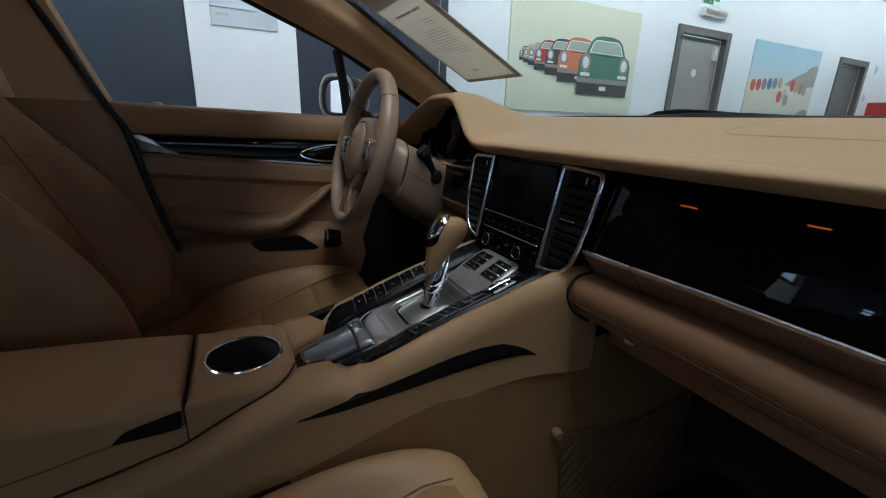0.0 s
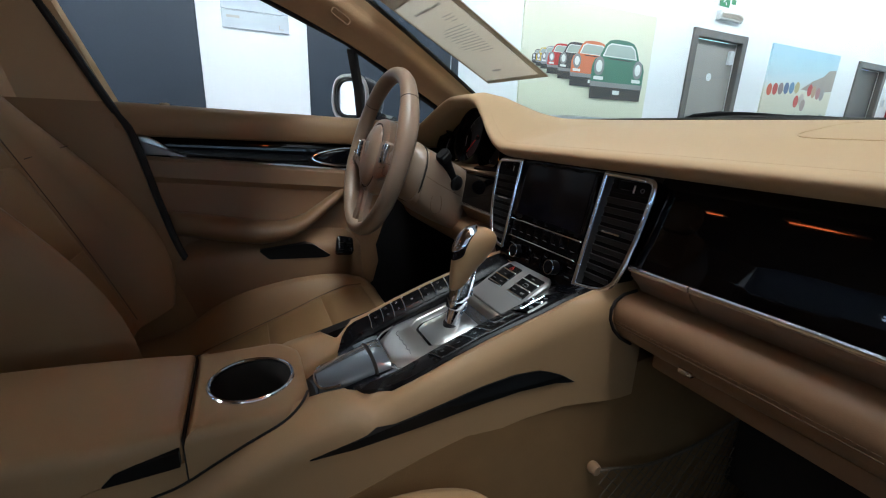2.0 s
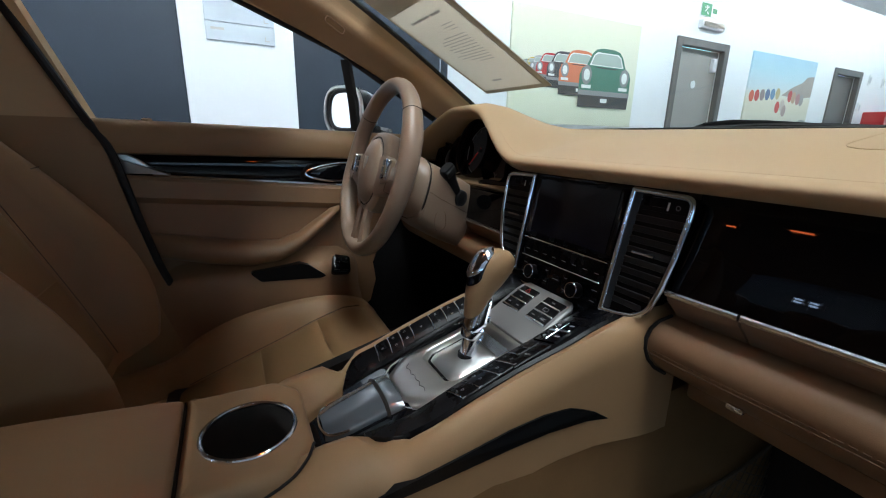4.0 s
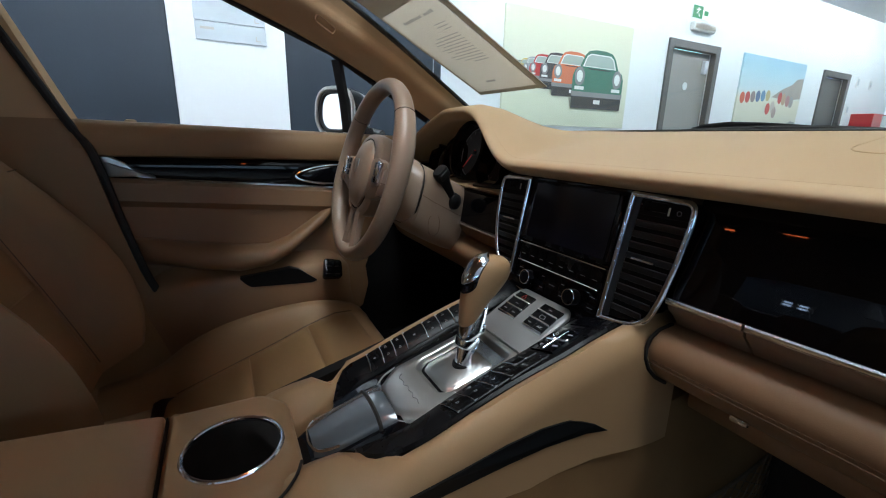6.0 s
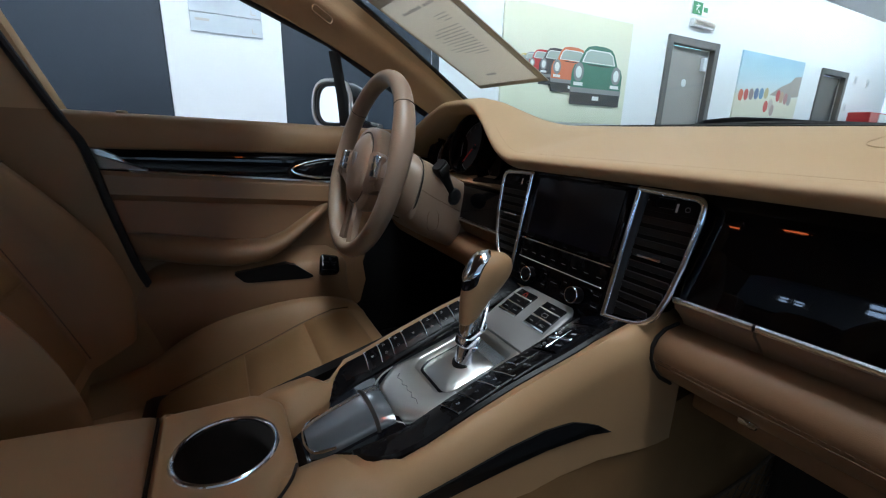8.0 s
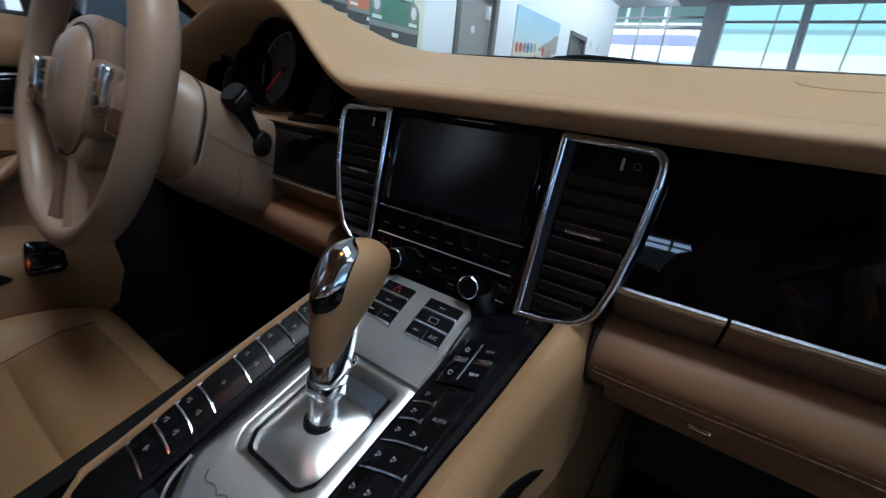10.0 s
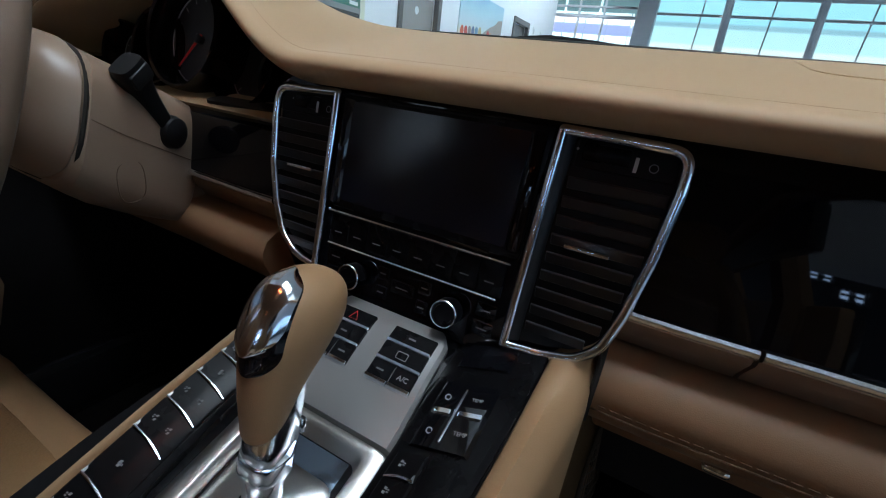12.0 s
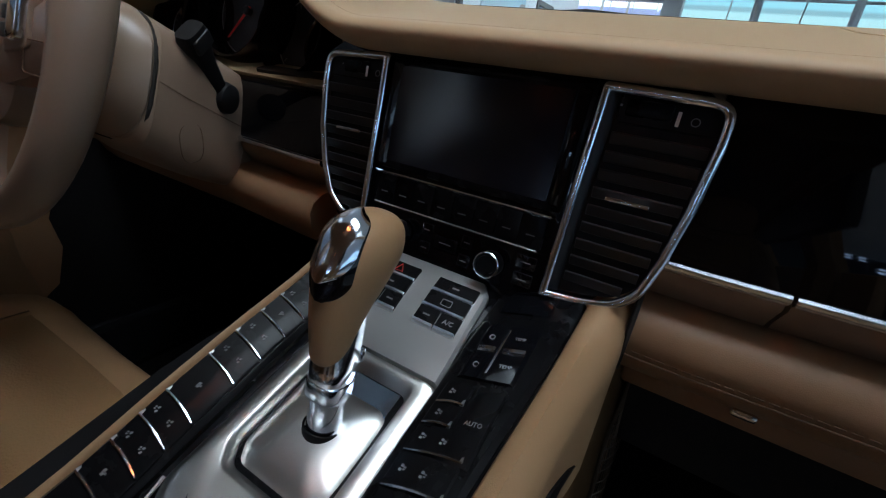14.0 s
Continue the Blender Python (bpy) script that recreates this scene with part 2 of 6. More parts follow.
def plate(pts, m, depth, bevel=0.0, bm=None, top=0.0):
    """A plate with the outline pts in the plane of m, from -depth to top along m's z, its upper edge rounded."""
    bm = bm or bmesh.new()
    pts = [Vector(p) for p in pts]
    c = sum(pts, Vector((0, 0))) / len(pts)

    def ring(inset, z):
        r = []
        k = len(pts)
        for i, p in enumerate(pts):
            t = (pts[(i + 1) % k] - pts[i - 1])
            if t.length < 1e-9:
                t = Vector((1, 0))
            t.normalize()
            nrm = Vector((-t.y, t.x))
            if nrm.dot(c - p) < 0:
                nrm = -nrm
            q = p + nrm * inset
            r.append(m @ Vector((q.x, q.y, z)))
        return r
    rings = [ring(0, -depth)]
    if bevel:
        for a in (0, 30, 60, 90):
            s = math.sin(radians(a))
            rings.append(ring(bevel * (1 - math.cos(radians(a))), top - bevel + bevel * s))
    else:
        rings.append(ring(0, top))
    return loft(rings, bm=bm)


def catmull(pts, n=8, closed=False):
    pts = [Vector(p) for p in pts]
    k = len(pts)
    out = []
    rng = range(k if closed else k - 1)
    for i in rng:
        p0 = pts[i - 1] if (i > 0 or closed) else pts[0] * 2 - pts[1]
        p1, p2 = pts[i], pts[(i + 1) % k]
        p3 = pts[(i + 2) % k] if (i + 2 < k or closed) else p2 * 2 - p1
        for j in range(n):
            t = j / n
            out.append(0.5 * ((2 * p1) + (p2 - p0) * t + (2 * p0 - 5 * p1 + 4 * p2 - p3) * t * t + (3 * p1 - p0 - 3 * p2 + p3) * t ** 3))
    if not closed:
        out.append(pts[-1])
    return out


def tube(path, r, seg=8, closed=False, bm=None, squash=1.0, up=None, cap=True):
    """A round or flattened bar along a path; r a number or one per point."""
    path = [Vector(p) for p in path]
    k = len(path)
    rings = []
    ref = Vector(up) if up is not None else None
    for i, p in enumerate(path):
        a = path[i - 1] if (i > 0 or closed) else p
        b = path[(i + 1) % k] if (i < k - 1 or closed) else p
        t = (b - a).normalized()
        if ref is None:
            ref = t.orthogonal()
        u = (ref - t * ref.dot(t)).normalized()
        if up is None:
            ref = u
        w = t.cross(u)
        rr = r[i] if hasattr(r, "__len__") else r
        rings.append([p + (u * math.cos(2 * math.pi * j / seg) * squash + w * math.sin(2 * math.pi * j / seg)) * rr for j in range(seg)])
    if closed:
        rings.append(rings[0])
        bm = bm or bmesh.new()
        vs = [[bm.verts.new(q) for q in g] for g in rings[:-1]]
        vs.append(vs[0])
        for a, b in zip(vs, vs[1:]):
            for i in range(seg):
                j = (i + 1) % seg
                bm.faces.new((a[i], a[j], b[j], b[i]))
        return bm
    return loft(rings, bm=bm, cap=cap)


def lathe(profile, m, seg=24, bm=None, cap=True):
    """Turned body: profile of (radius, height) about m's z."""
    rings = [[m @ Vector((max(r, 1e-5) * math.cos(2 * math.pi * j / seg), max(r, 1e-5) * math.sin(2 * math.pi * j / seg), h)) for j in range(seg)] for r, h in profile]
    return loft(rings, bm=bm, cap=cap)


def linear(x, table):
    if x <= table[0][0]:
        return table[0][1]
    for (a, p), (b, q) in zip(table, table[1:]):
        if x <= b:
            return p + (q - p) * (x - a) / (b - a)
    return table[-1][1]


def basis(o, xdir, zdir):
    """A frame at o with its x along xdir and z near zdir."""
    x = Vector(xdir).normalized()
    z = Vector(zdir)
    z = (z - x * z.dot(x)).normalized()
    y = z.cross(x)
    return Matrix(((x.x, y.x, z.x, o[0]), (x.y, y.y, z.y, o[1]), (x.z, y.z, z.z, o[2]), (0, 0, 0, 1)))


def text_bm(body, size, m, depth=0.0002, align='CENTER'):
    cu = bpy.data.curves.new("lettering", 'FONT')
    cu.body, cu.size, cu.align_x, cu.align_y, cu.extrude, cu.resolution_u = body, size, align, 'CENTER', depth, 2
    tmp = bpy.data.objects.new("lettering", cu)
    scene.collection.objects.link(tmp)
    me = tmp.to_mesh()
    bm = bmesh.new()
    bm.from_mesh(me)
    bm.transform(m)
    tmp.to_mesh_clear()
    bpy.data.objects.remove(tmp)
    bpy.data.curves.remove(cu)
    return bm

# ---- the hall ----
WX, YF, HC = -2.978, 10.55, 2.95


def slab(name, lo, hi, material, label, category, bevel=0.0):
    return solo(name, boxed(lo, hi, bevel), material, label, category, kind="structure", smooth=False)


slab("floor", (-3.3, -9, -0.1), (9.2, 10.6, 0), floor_tile, "polished grey tiled showroom floor", "floor")
slab("ceiling", (-3.3, -9, HC), (9.2, 10.7, HC + 0.15), ceiling_paint, "plain pale grey showroom ceiling", "ceiling")
slab("wall_south", (-3.3, -9.2, 0), (9.2, -9, HC), wall_black, "dark panelled showroom wall", "wall")
w = solo("wall_west", boxed((WX - 0.22, -9, 0), (WX, 4.20, HC)), wall_white, "white painted showroom wall with posters and doors", "wall", kind="structure", smooth=False)
for lo, hi in (((WX - 0.22, 5.18, 0), (WX, 7.915, HC)), ((WX - 0.22, 8.82, 0), (WX, YF, HC)), ((WX - 0.22, 4.20, 2.10), (WX, 5.18, HC)), ((WX - 0.22, 7.915, 2.085), (WX, 8.82, HC))):
    part("wall_section", boxed(lo, hi), wall_white, w, smooth=False)

# dark and white wall panels beside the car
for lo, hi, m_, lab in (((WX, -4.2, 0), (WX + 0.03, -2.2, 2.9), wall_black, "dark slate-blue wall panel"), ((WX, -2.196, 0), (WX + 0.03, -0.684, 2.9), wall_black, "dark slate-blue wall panel"),
                        ((WX, -0.68, 0), (WX + 0.05, 0.02, 2.9), wall_white, "white wall panel carrying a grey plaque"), ((WX, 0.024, 0), (WX + 0.03, 1.20, 2.9), wall_black, "dark slate-blue wall panel"),
                        ((WX, 1.208, 0), (WX + 0.03, 1.275, 2.9), wall_black, "narrow dark panel at the edge of the white wall")):
    solo("wall_panel", boxed(lo, hi, 0.004), m_, lab, "wall panel", group="panels on the showroom wall", smooth=False)
solo("panel_joint", boxed((WX + 0.002, 1.2, 0), (WX + 0.024, 1.208, 2.9)), steel_white, "thin pale metal joint between dark wall panels", "trim", kind="structure", smooth=False)

pq = thing("plaque", "grey direction plaque in two fields on the white panel", "sign", (WX + 0.05, -0.32, 1.5))
for z0, z1 in ((1.525, 1.635), (1.64, 1.86), (1.865, 2.1)):
    fld = part("plaque_field", boxed((WX + 0.05, -0.53, z0), (WX + 0.062, -0.105, z1), 0.002), plaque_grey, pq, smooth=False)
    part("writing_bar", boxed((WX + 0.062, -0.50, z1 - 0.045), (WX + 0.0626, -0.42, z1 - 0.03)), print_grey, fld, smooth=False)
    ar = bmesh.new()
    box(ar, (WX + 0.062, -0.17, z0 + 0.02), (WX + 0.0626, -0.164, z0 + 0.05))
    box(ar, (WX + 0.062, -0.17, z0 + 0.02), (WX + 0.0626, -0.14, z0 + 0.026))
    part("arrow", ar, print_grey, fld, smooth=False)


def hall_door(name, y0, y1, h, leaf_mat, label):
    d = thing(name, label, "door", (WX, (y0 + y1) / 2, 0), kind="structure")
    fr = bmesh.new()
    for lo, hi in (((WX - 0.05, y0, 0), (WX + 0.025, y0 + 0.085, h)), ((WX - 0.05, y1 - 0.085, 0), (WX + 0.025, y1, h)), ((WX - 0.05, y0 + 0.085, h - 0.085), (WX + 0.025, y1 - 0.085, h))):
        box(fr, lo, hi, 0.006)
    part("door_frame", fr, frame_dark, d, "dark metal frame", smooth=False)
    leaf = part("leaf", boxed((WX - 0.10, y0 + 0.088, 0.01), (WX - 0.055, y1 - 0.088, h - 0.088), 0.003), leaf_mat, d, smooth=False)
    return d, leaf


leaf1 = hall_door("door_1", 4.20, 5.18, 2.10, door_grey, "closed grey laminate door with round sign")[1]
part("round_sign", lathe([(0.0, 0.0), (0.045, 0.0), (0.045, 0.004), (0.032, 0.004), (0.032, 0.003), (0, 0.003)], basis((WX - 0.055, 4.69, 1.62), (0, 1, 0), (1, 0, 0)), 20), steel_white, leaf1, "small pale round sign")
part("door_closer", boxed((WX - 0.055, 4.96, 1.78), (WX - 0.01, 5.03, 1.93), 0.006), steel_white, leaf1, "pale metal closer")
part("door_handle", tube([(WX - 0.055, 4.36, 1.05), (WX - 0.01, 4.36, 1.05), (WX - 0.01, 4.47, 1.05)], 0.009), chrome, leaf1)
leaf2 = hall_door("door_2", 7.915, 8.82, 2.085, frame_dark, "dark grey door in a dark frame")[1]
part("door_handle", tube([(WX - 0.055, 8.05, 1.05), (WX - 0.01, 8.05, 1.05), (WX - 0.01, 8.15, 1.05)], 0.009), chrome, leaf2)

ex = thing("exit_sign", "green and white emergency exit sign over the door", "sign", (WX, 4.69, 2.4))
pl = part("sign_plate", boxed((WX, 4.53, 2.35), (WX + 0.012, 4.84, 2.49), 0.002), sign_white, ex, smooth=False)
part("green_field", boxed((WX + 0.012, 4.535, 2.355), (WX + 0.0135, 4.715, 2.485)), sign_green, pl, smooth=False)
rn = bmesh.new()
for a, b in (((4.60, 2.40), (4.64, 2.44)), ((4.64, 2.44), (4.62, 2.465)), ((4.64, 2.40), (4.66, 2.375)), ((4.59, 2.44), (4.66, 2.45))):
    tube([(WX + 0.0138, *a), (WX + 0.0138, *b)], 0.006, 6, bm=rn)
part("running_figure_mark", rn, sign_white, pl, "plain white pictogram strokes")
ga = bmesh.new()
box(ga, (WX + 0.0135, 4.74, 2.395), (WX + 0.0142, 4.82, 2.445))
part("arrow_field", ga, sign_green, pl, smooth=False)
el = thing("emergency_light", "white plastic emergency light box on the wall", "wall light", (WX, 4.74, 2.25))
part("housing", boxed((WX, 4.53, 2.215), (WX + 0.06, 4.95, 2.31), 0.012), sign_white, el)
part("diffuser", boxed((WX + 0.06, 4.55, 2.235), (WX + 0.075, 4.93, 2.285), 0.006), paper, el, "milky diffuser")

for y, z, s in ((9.15, 1.99, 0.05), (9.65, 1.98, 0.045), (9.0, 1.55, 0.05)):
    sw = thing("wall_switch", "small white square switch plate on the wall", "switch", (WX, y, z), group="switches beside the far door")
    part("plate", boxed((WX, y - s, z - s * 1.6), (WX + 0.01, y + s, z + s * 1.6), 0.003), sign_white, sw)
    part("rocker", boxed((WX + 0.01, y - s * 0.6, z - s), (WX + 0.014, y + s * 0.6, z + s), 0.002), plaque_grey, sw)

cb = thing("cabinet", "red and white metal cabinet against the white wall", "cabinet", (WX + 0.2, 9.8, 0))
part("body", boxed((WX, 9.2, 0), (WX + 0.3, 10.0, 1.49), 0.008), mat("red_lacquer", (0.45, 0.02, 0.025), 0.35, amount=0.06, scale=4), cb, smooth=False)
part("door", boxed((WX + 0.3, 9.55, 0.02), (WX + 0.315, 9.98, 1.47), 0.004), sign_white, cb, "pale door leaf", smooth=False)


# posters: printed sheets, with flat printed shapes lying on them
def flat(pts, x, bm=None):
    bm = bm or bmesh.new()
    vs = [bm.verts.new((x, a, b)) for a, b in pts]
    bm.faces.new(vs)
    return bm


def ell(cy, cz, ry, rz, n=20, a0=0, a1=360):
    return [(cy + ry * math.cos(radians(a0 + (a1 - a0) * i / n)), cz + rz * math.sin(radians(a0 + (a1 - a0) * i / n))) for i in range(n)]


def ink(name, c):
    return mat(name, c, 0.45, amount=0.08, scale=6, fine=0.2, fine_scale=60)


ink_glass = ink("ink_glass", (0.34, 0.40, 0.37))
ink_dark, ink_grey, ink_white = ink("ink_dark", (0.03, 0.032, 0.035)), ink("ink_grey", (0.22, 0.23, 0.23)), ink("ink_white", (0.70, 0.72, 0.70))


def gradient_mat(name, stops, z0, z1, rough=0.35):
    m = node_mat(name, (0.5, 0.5, 0.5), rough)
    t = m.node_tree
    n, l = t.nodes, t.links
    co, sp, mr, cr, nz = n.new("ShaderNodeTexCoord"), n.new("ShaderNodeSeparateXYZ"), n.new("ShaderNodeMapRange"), n.new("ShaderNodeValToRGB"), n.new("ShaderNodeTexNoise")
    l.new(co.outputs["Object"], sp.inputs[0])
    nz.inputs["Scale"].default_value = 3.0
    l.new(co.outputs["Object"], nz.inputs["Vector"])
    ad = n.new("ShaderNodeMath")
    ad.operation = 'MULTIPLY_ADD'
    l.new(nz.outputs["Fac"], ad.inputs[0])
    ad.inputs[1].default_value = 0.12
    l.new(sp.outputs["Z"], ad.inputs[2])
    mr.inputs["From Min"].default_value, mr.inputs["From Max"].default_value = z0 + 0.06, z1 + 0.06
    l.new(ad.outputs[0], mr.inputs[0])
    l.new(mr.outputs[0], cr.inputs[0])
    e = cr.color_ramp.elements
    e[0].position, e[0].color = stops[0][0], (*stops[0][1], 1)
    e[1].position, e[1].color = stops[-1][0], (*stops[-1][1], 1)
    for p, c in stops[1:-1]:
        q = e.new(p)
        q.color = (*c, 1)
    l.new(cr.outputs[0], n["Principled BSDF"].inputs["Base Color"])
    return m


PX = WX + 0.02
p1 = thing("poster", "pale green poster of a row of vintage sports cars", "poster", (WX, 2.76, 1.6))
part("sheet", boxed((WX, 1.92, 1.085), (PX, 3.59, 2.115), 0.002), gradient_mat("pale_green_print", [(0, (0.56, 0.60, 0.46)), (0.25, (0.68, 0.71, 0.55)), (0.6, (0.70, 0.71, 0.58)), (1, (0.66, 0.67, 0.50))], 1.08, 2.12), p1, smooth=False)


def printed_car(parent, cy, cz, s, paint, x):
    """Front view of a small rounded coupe, as flat printed shapes; s is its half width."""
    g = part("car_print", flat([(cy - s, cz - 0.30 * s), (cy - 0.98 * s, cz - 0.72 * s), (cy + 0.98 * s, cz - 0.72 * s), (cy + s, cz - 0.3 * s)], x), ink_dark, parent, smooth=False)
    bodyp = [(cy - s, cz - 0.32 * s), (cy - s, cz + 0.12 * s), (cy - 0.92 * s, cz + 0.30 * s), (cy - 0.76 * s, cz + 0.37 * s), (cy - 0.60 * s, cz + 0.68 * s), (cy - 0.46 * s, cz + 0.80 * s), (cy - 0.2 * s, cz + 0.85 * s), (cy + 0.2 * s, cz + 0.85 * s), (cy + 0.46 * s, cz + 0.80 * s),
             (cy + 0.60 * s, cz + 0.68 * s), (cy + 0.76 * s, cz + 0.37 * s), (cy + 0.92 * s, cz + 0.30 * s), (cy + s, cz + 0.12 * s), (cy + s, cz - 0.32 * s)]
    part("body_print", flat(bodyp, x + 0.0006), paint, g, smooth=False)
    part("windscreen_print", flat([(cy - 0.66 * s, cz + 0.39 * s), (cy - 0.53 * s, cz + 0.66 * s), (cy - 0.40 * s, cz + 0.74 * s), (cy + 0.40 * s, cz + 0.74 * s), (cy + 0.53 * s, cz + 0.66 * s), (cy + 0.66 * s, cz + 0.39 * s)], x + 0.0012), ink_white, g, smooth=False)
    part("window_shade_print", flat([(cy - 0.60 * s, cz + 0.41 * s), (cy - 0.50 * s, cz + 0.64 * s), (cy - 0.36 * s, cz + 0.71 * s), (cy + 0.36 * s, cz + 0.71 * s), (cy + 0.50 * s, cz + 0.64 * s), (cy + 0.60 * s, cz + 0.41 * s)], x + 0.0016), ink_glass, g, smooth=False)
    part("lid_seam_print", flat([(cy - 0.36 * s, cz + 0.33 * s), (cy - 0.5 * s, cz + 0.36 * s), (cy + 0.5 * s, cz + 0.36 * s), (cy + 0.36 * s, cz + 0.33 * s)], x + 0.0012), ink_dark, g, smooth=False)
    for k in (-1, 1):
        part("headlamp_ring_print", flat(ell(cy + k * 0.74 * s, cz + 0.13 * s, 0.19 * s, 0.25 * s), x + 0.0012), ink_grey, g, smooth=False)
        part("headlamp_print", flat(ell(cy + k * 0.74 * s, cz + 0.13 * s, 0.115 * s, 0.155 * s), x + 0.0016), ink_white, g, smooth=False)
        part("indicator_print", flat([(cy + k * 0.9 * s, cz - 0.13 * s), (cy + k * 0.55 * s, cz - 0.13 * s), (cy + k * 0.55 * s, cz - 0.22 * s), (cy + k * 0.9 * s, cz - 0.22 * s)], x + 0.0012), ink_white, g, smooth=False)
    part("bumper_print", flat([(cy - 1.02 * s, cz - 0.27 * s), (cy - 1.0 * s, cz - 0.40 * s), (cy + 1.0 * s, cz - 0.40 * s), (cy + 1.02 * s, cz - 0.27 * s)], x + 0.0018), ink_grey, g, smooth=False)
    part("plate_bar_print", flat([(cy - 0.13 * s, cz - 0.47 * s), (cy - 0.13 * s, cz - 0.58 * s), (cy + 0.13 * s, cz - 0.58 * s), (cy + 0.13 * s, cz - 0.47 * s)], x + 0.0018), ink_white, g, smooth=False)


paints = [("ink_green", (0.045, 0.17, 0.12)), ("ink_orange", (0.60, 0.16, 0.07)), ("ink_charcoal", (0.05, 0.05, 0.055)), ("ink_red", (0.48, 0.03, 0.03)), ("ink_silver", (0.30, 0.32, 0.34)), ("ink_yellow", (0.55, 0.38, 0.03)), ("ink_black", (0.06, 0.06, 0.05))]
row = [(3.13, 1.53, 0.365), (2.77, 1.565, 0.27), (2.56, 1.58, 0.215), (2.39, 1.585, 0.175), (2.27, 1.59, 0.13), (2.19, 1.59, 0.105), (2.12, 1.59, 0.08)]
for k in range(6, -1, -1):
    cy, cz, s = row[k]
    printed_car(p1, cy, cz, s, ink(*paints[k]), PX + 0.001 + 0.0022 * (6 - k))

p2 = thing("poster", "faded poster of many small cars on a sandy coast", "poster", (WX, 6.5, 1.6))
part("sheet", boxed((WX, 5.715, 1.0), (PX, 7.35, 2.098), 0.002), gradient_mat("coast_print", [(0, (0.40, 0.52, 0.55)), (0.22, (0.60, 0.60, 0.48)), (0.5, (0.66, 0.64, 0.52)), (0.62, (0.55, 0.66, 0.70)), (0.8, (0.42, 0.62, 0.70)), (1, (0.30, 0.52, 0.66))], 1.0, 2.1), p2, smooth=False)
part("hill_print", flat([(6.55, 1.60), (6.8, 1.72), (7.05, 1.80), (7.15, 1.88), (7.34, 1.90), (7.34, 1.62), (7.0, 1.58)], PX + 0.0008), ink("ink_hill", (0.34, 0.30, 0.27)), p2, smooth=False)
cols = [(0.55, 0.10, 0.05), (0.48, 0.06, 0.05), (0.25, 0.2, 0.2), (0.10, 0.16, 0.30), (0.12, 0.25, 0.42), (0.45, 0.38, 0.2)]
for k in range(6):
    y, z = 5.83 + 0.125 * k, 1.555 + 0.012 * k
    part("car_print", flat(ell(y, z, 0.058, 0.075, 12), PX + 0.0008), ink("ink_car", cols[k]), p2, smooth=False)
for y, z, c in ((6.78, 1.60, (0.5, 0.06, 0.06)), (6.88, 1.585, (0.45, 0.3, 0.2)), (7.0, 1.57, (0.4, 0.2, 0.2)), (7.1, 1.56, (0.3, 0.3, 0.3)), (6.5, 1.44, (0.55, 0.07, 0.06)), (6.68, 1.40, (0.35, 0.27, 0.26)), (6.62, 1.47, (0.5, 0.45, 0.4))):
    part("car_print", flat(ell(y, z, 0.06, 0.08, 12), PX + 0.001), ink("ink_car", c), p2, smooth=False)
part("rock_print", flat([(6.9, 1.01), (6.95, 1.15), (7.05, 1.24), (7.2, 1.30), (7.34, 1.28), (7.34, 1.01)], PX + 0.0008), ink("ink_rock", (0.28, 0.29, 0.27)), p2, smooth=False)

# glazed front of the hall
fc = thing("window_1", "tall glazed showroom front with white columns", "window", (0, YF, 0), kind="structure")
part("column", boxed((-1.2, YF - 0.25, 0), (-0.83, YF + 0.15, HC), 0.02), steel_white, fc, "white column")
for x in (0.45, 1.95, 3.45, 4.95, 6.45, 7.95):
    part("mullion", tube([(x + 0.12, YF, 0), (x - 0.02, YF, HC)], 0.075, 10), steel_white, fc)
for z0, z1, x0, x1 in ((2.50, 2.56, -2.978, -1.2), (2.70, 2.74, -2.978, -1.2), (2.62, 2.66, -0.83, 9.0)):
    part("transom", boxed((x0, YF - 0.03, z0), (x1, YF + 0.05, z1), 0.006), steel_white, fc)
for x in (-2.45, -1.9):
    part("glazing_bar", boxed((x - 0.02, YF - 0.02, 1.6), (x + 0.02, YF + 0.04, HC)), steel_white, fc, smooth=False)
for x in (0.0, 1.2, 2.7):
    part("glazing_bar", boxed((x - 0.012, YF + 0.06, 1.6), (x + 0.012, YF + 0.08, HC)), plaque_grey, fc, smooth=False)
part("lower_wall", boxed((-2.978, YF, 0), (9.0, YF + 0.1, 0.5)), wall_white, fc, smooth=False)
pane = part("pane", boxed((-2.978, YF + 0.09, 0.5), (9.0, YF + 0.1, HC)), hall_glass, fc, smooth=False)
pane.visible_shadow = False
wr = thing("window_2", "glazed showroom side with grey posts", "window", (9.0, 0, 0), kind="structure")
for y in range(-8, 11, 3):
    part("post", boxed((8.95, y - 0.06, 0), (9.1, y + 0.06, HC), 0.01), steel_white, wr)
part("transom", boxed((8.96, -9, 2.1), (9.08, 10.5, 2.18)), steel_white, wr, smooth=False)
part("lower_wall", boxed((8.9, -9, 0), (9.1, 10.5, 1.35)), wall_black, wr, smooth=False)
pane = part("pane", boxed((9.1, -9, 0), (9.11, 10.6, HC)), hall_glass, wr, smooth=False)
pane.visible_shadow = False

# bright street and buildings outside, as a plain backdrop; its daylight is emission
bd = bpy.data.materials.new("bright_outdoors")
bd.use_nodes = True
t = bd.node_tree
b_ = t.nodes["Principled BSDF"]
co, sp = t.nodes.new("ShaderNodeTexCoord"), t.nodes.new("ShaderNodeSeparateXYZ")
mr, cr = t.nodes.new("ShaderNodeMapRange"), t.nodes.new("ShaderNodeValToRGB")
t.links.new(co.outputs["Object"], sp.inputs[0])
mr.inputs["From Min"].default_value, mr.inputs["From Max"].default_value = 0.0, 10.0
t.links.new(sp.outputs["Z"], mr.inputs[0])
t.links.new(mr.outputs[0], cr.inputs[0])
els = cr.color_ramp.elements
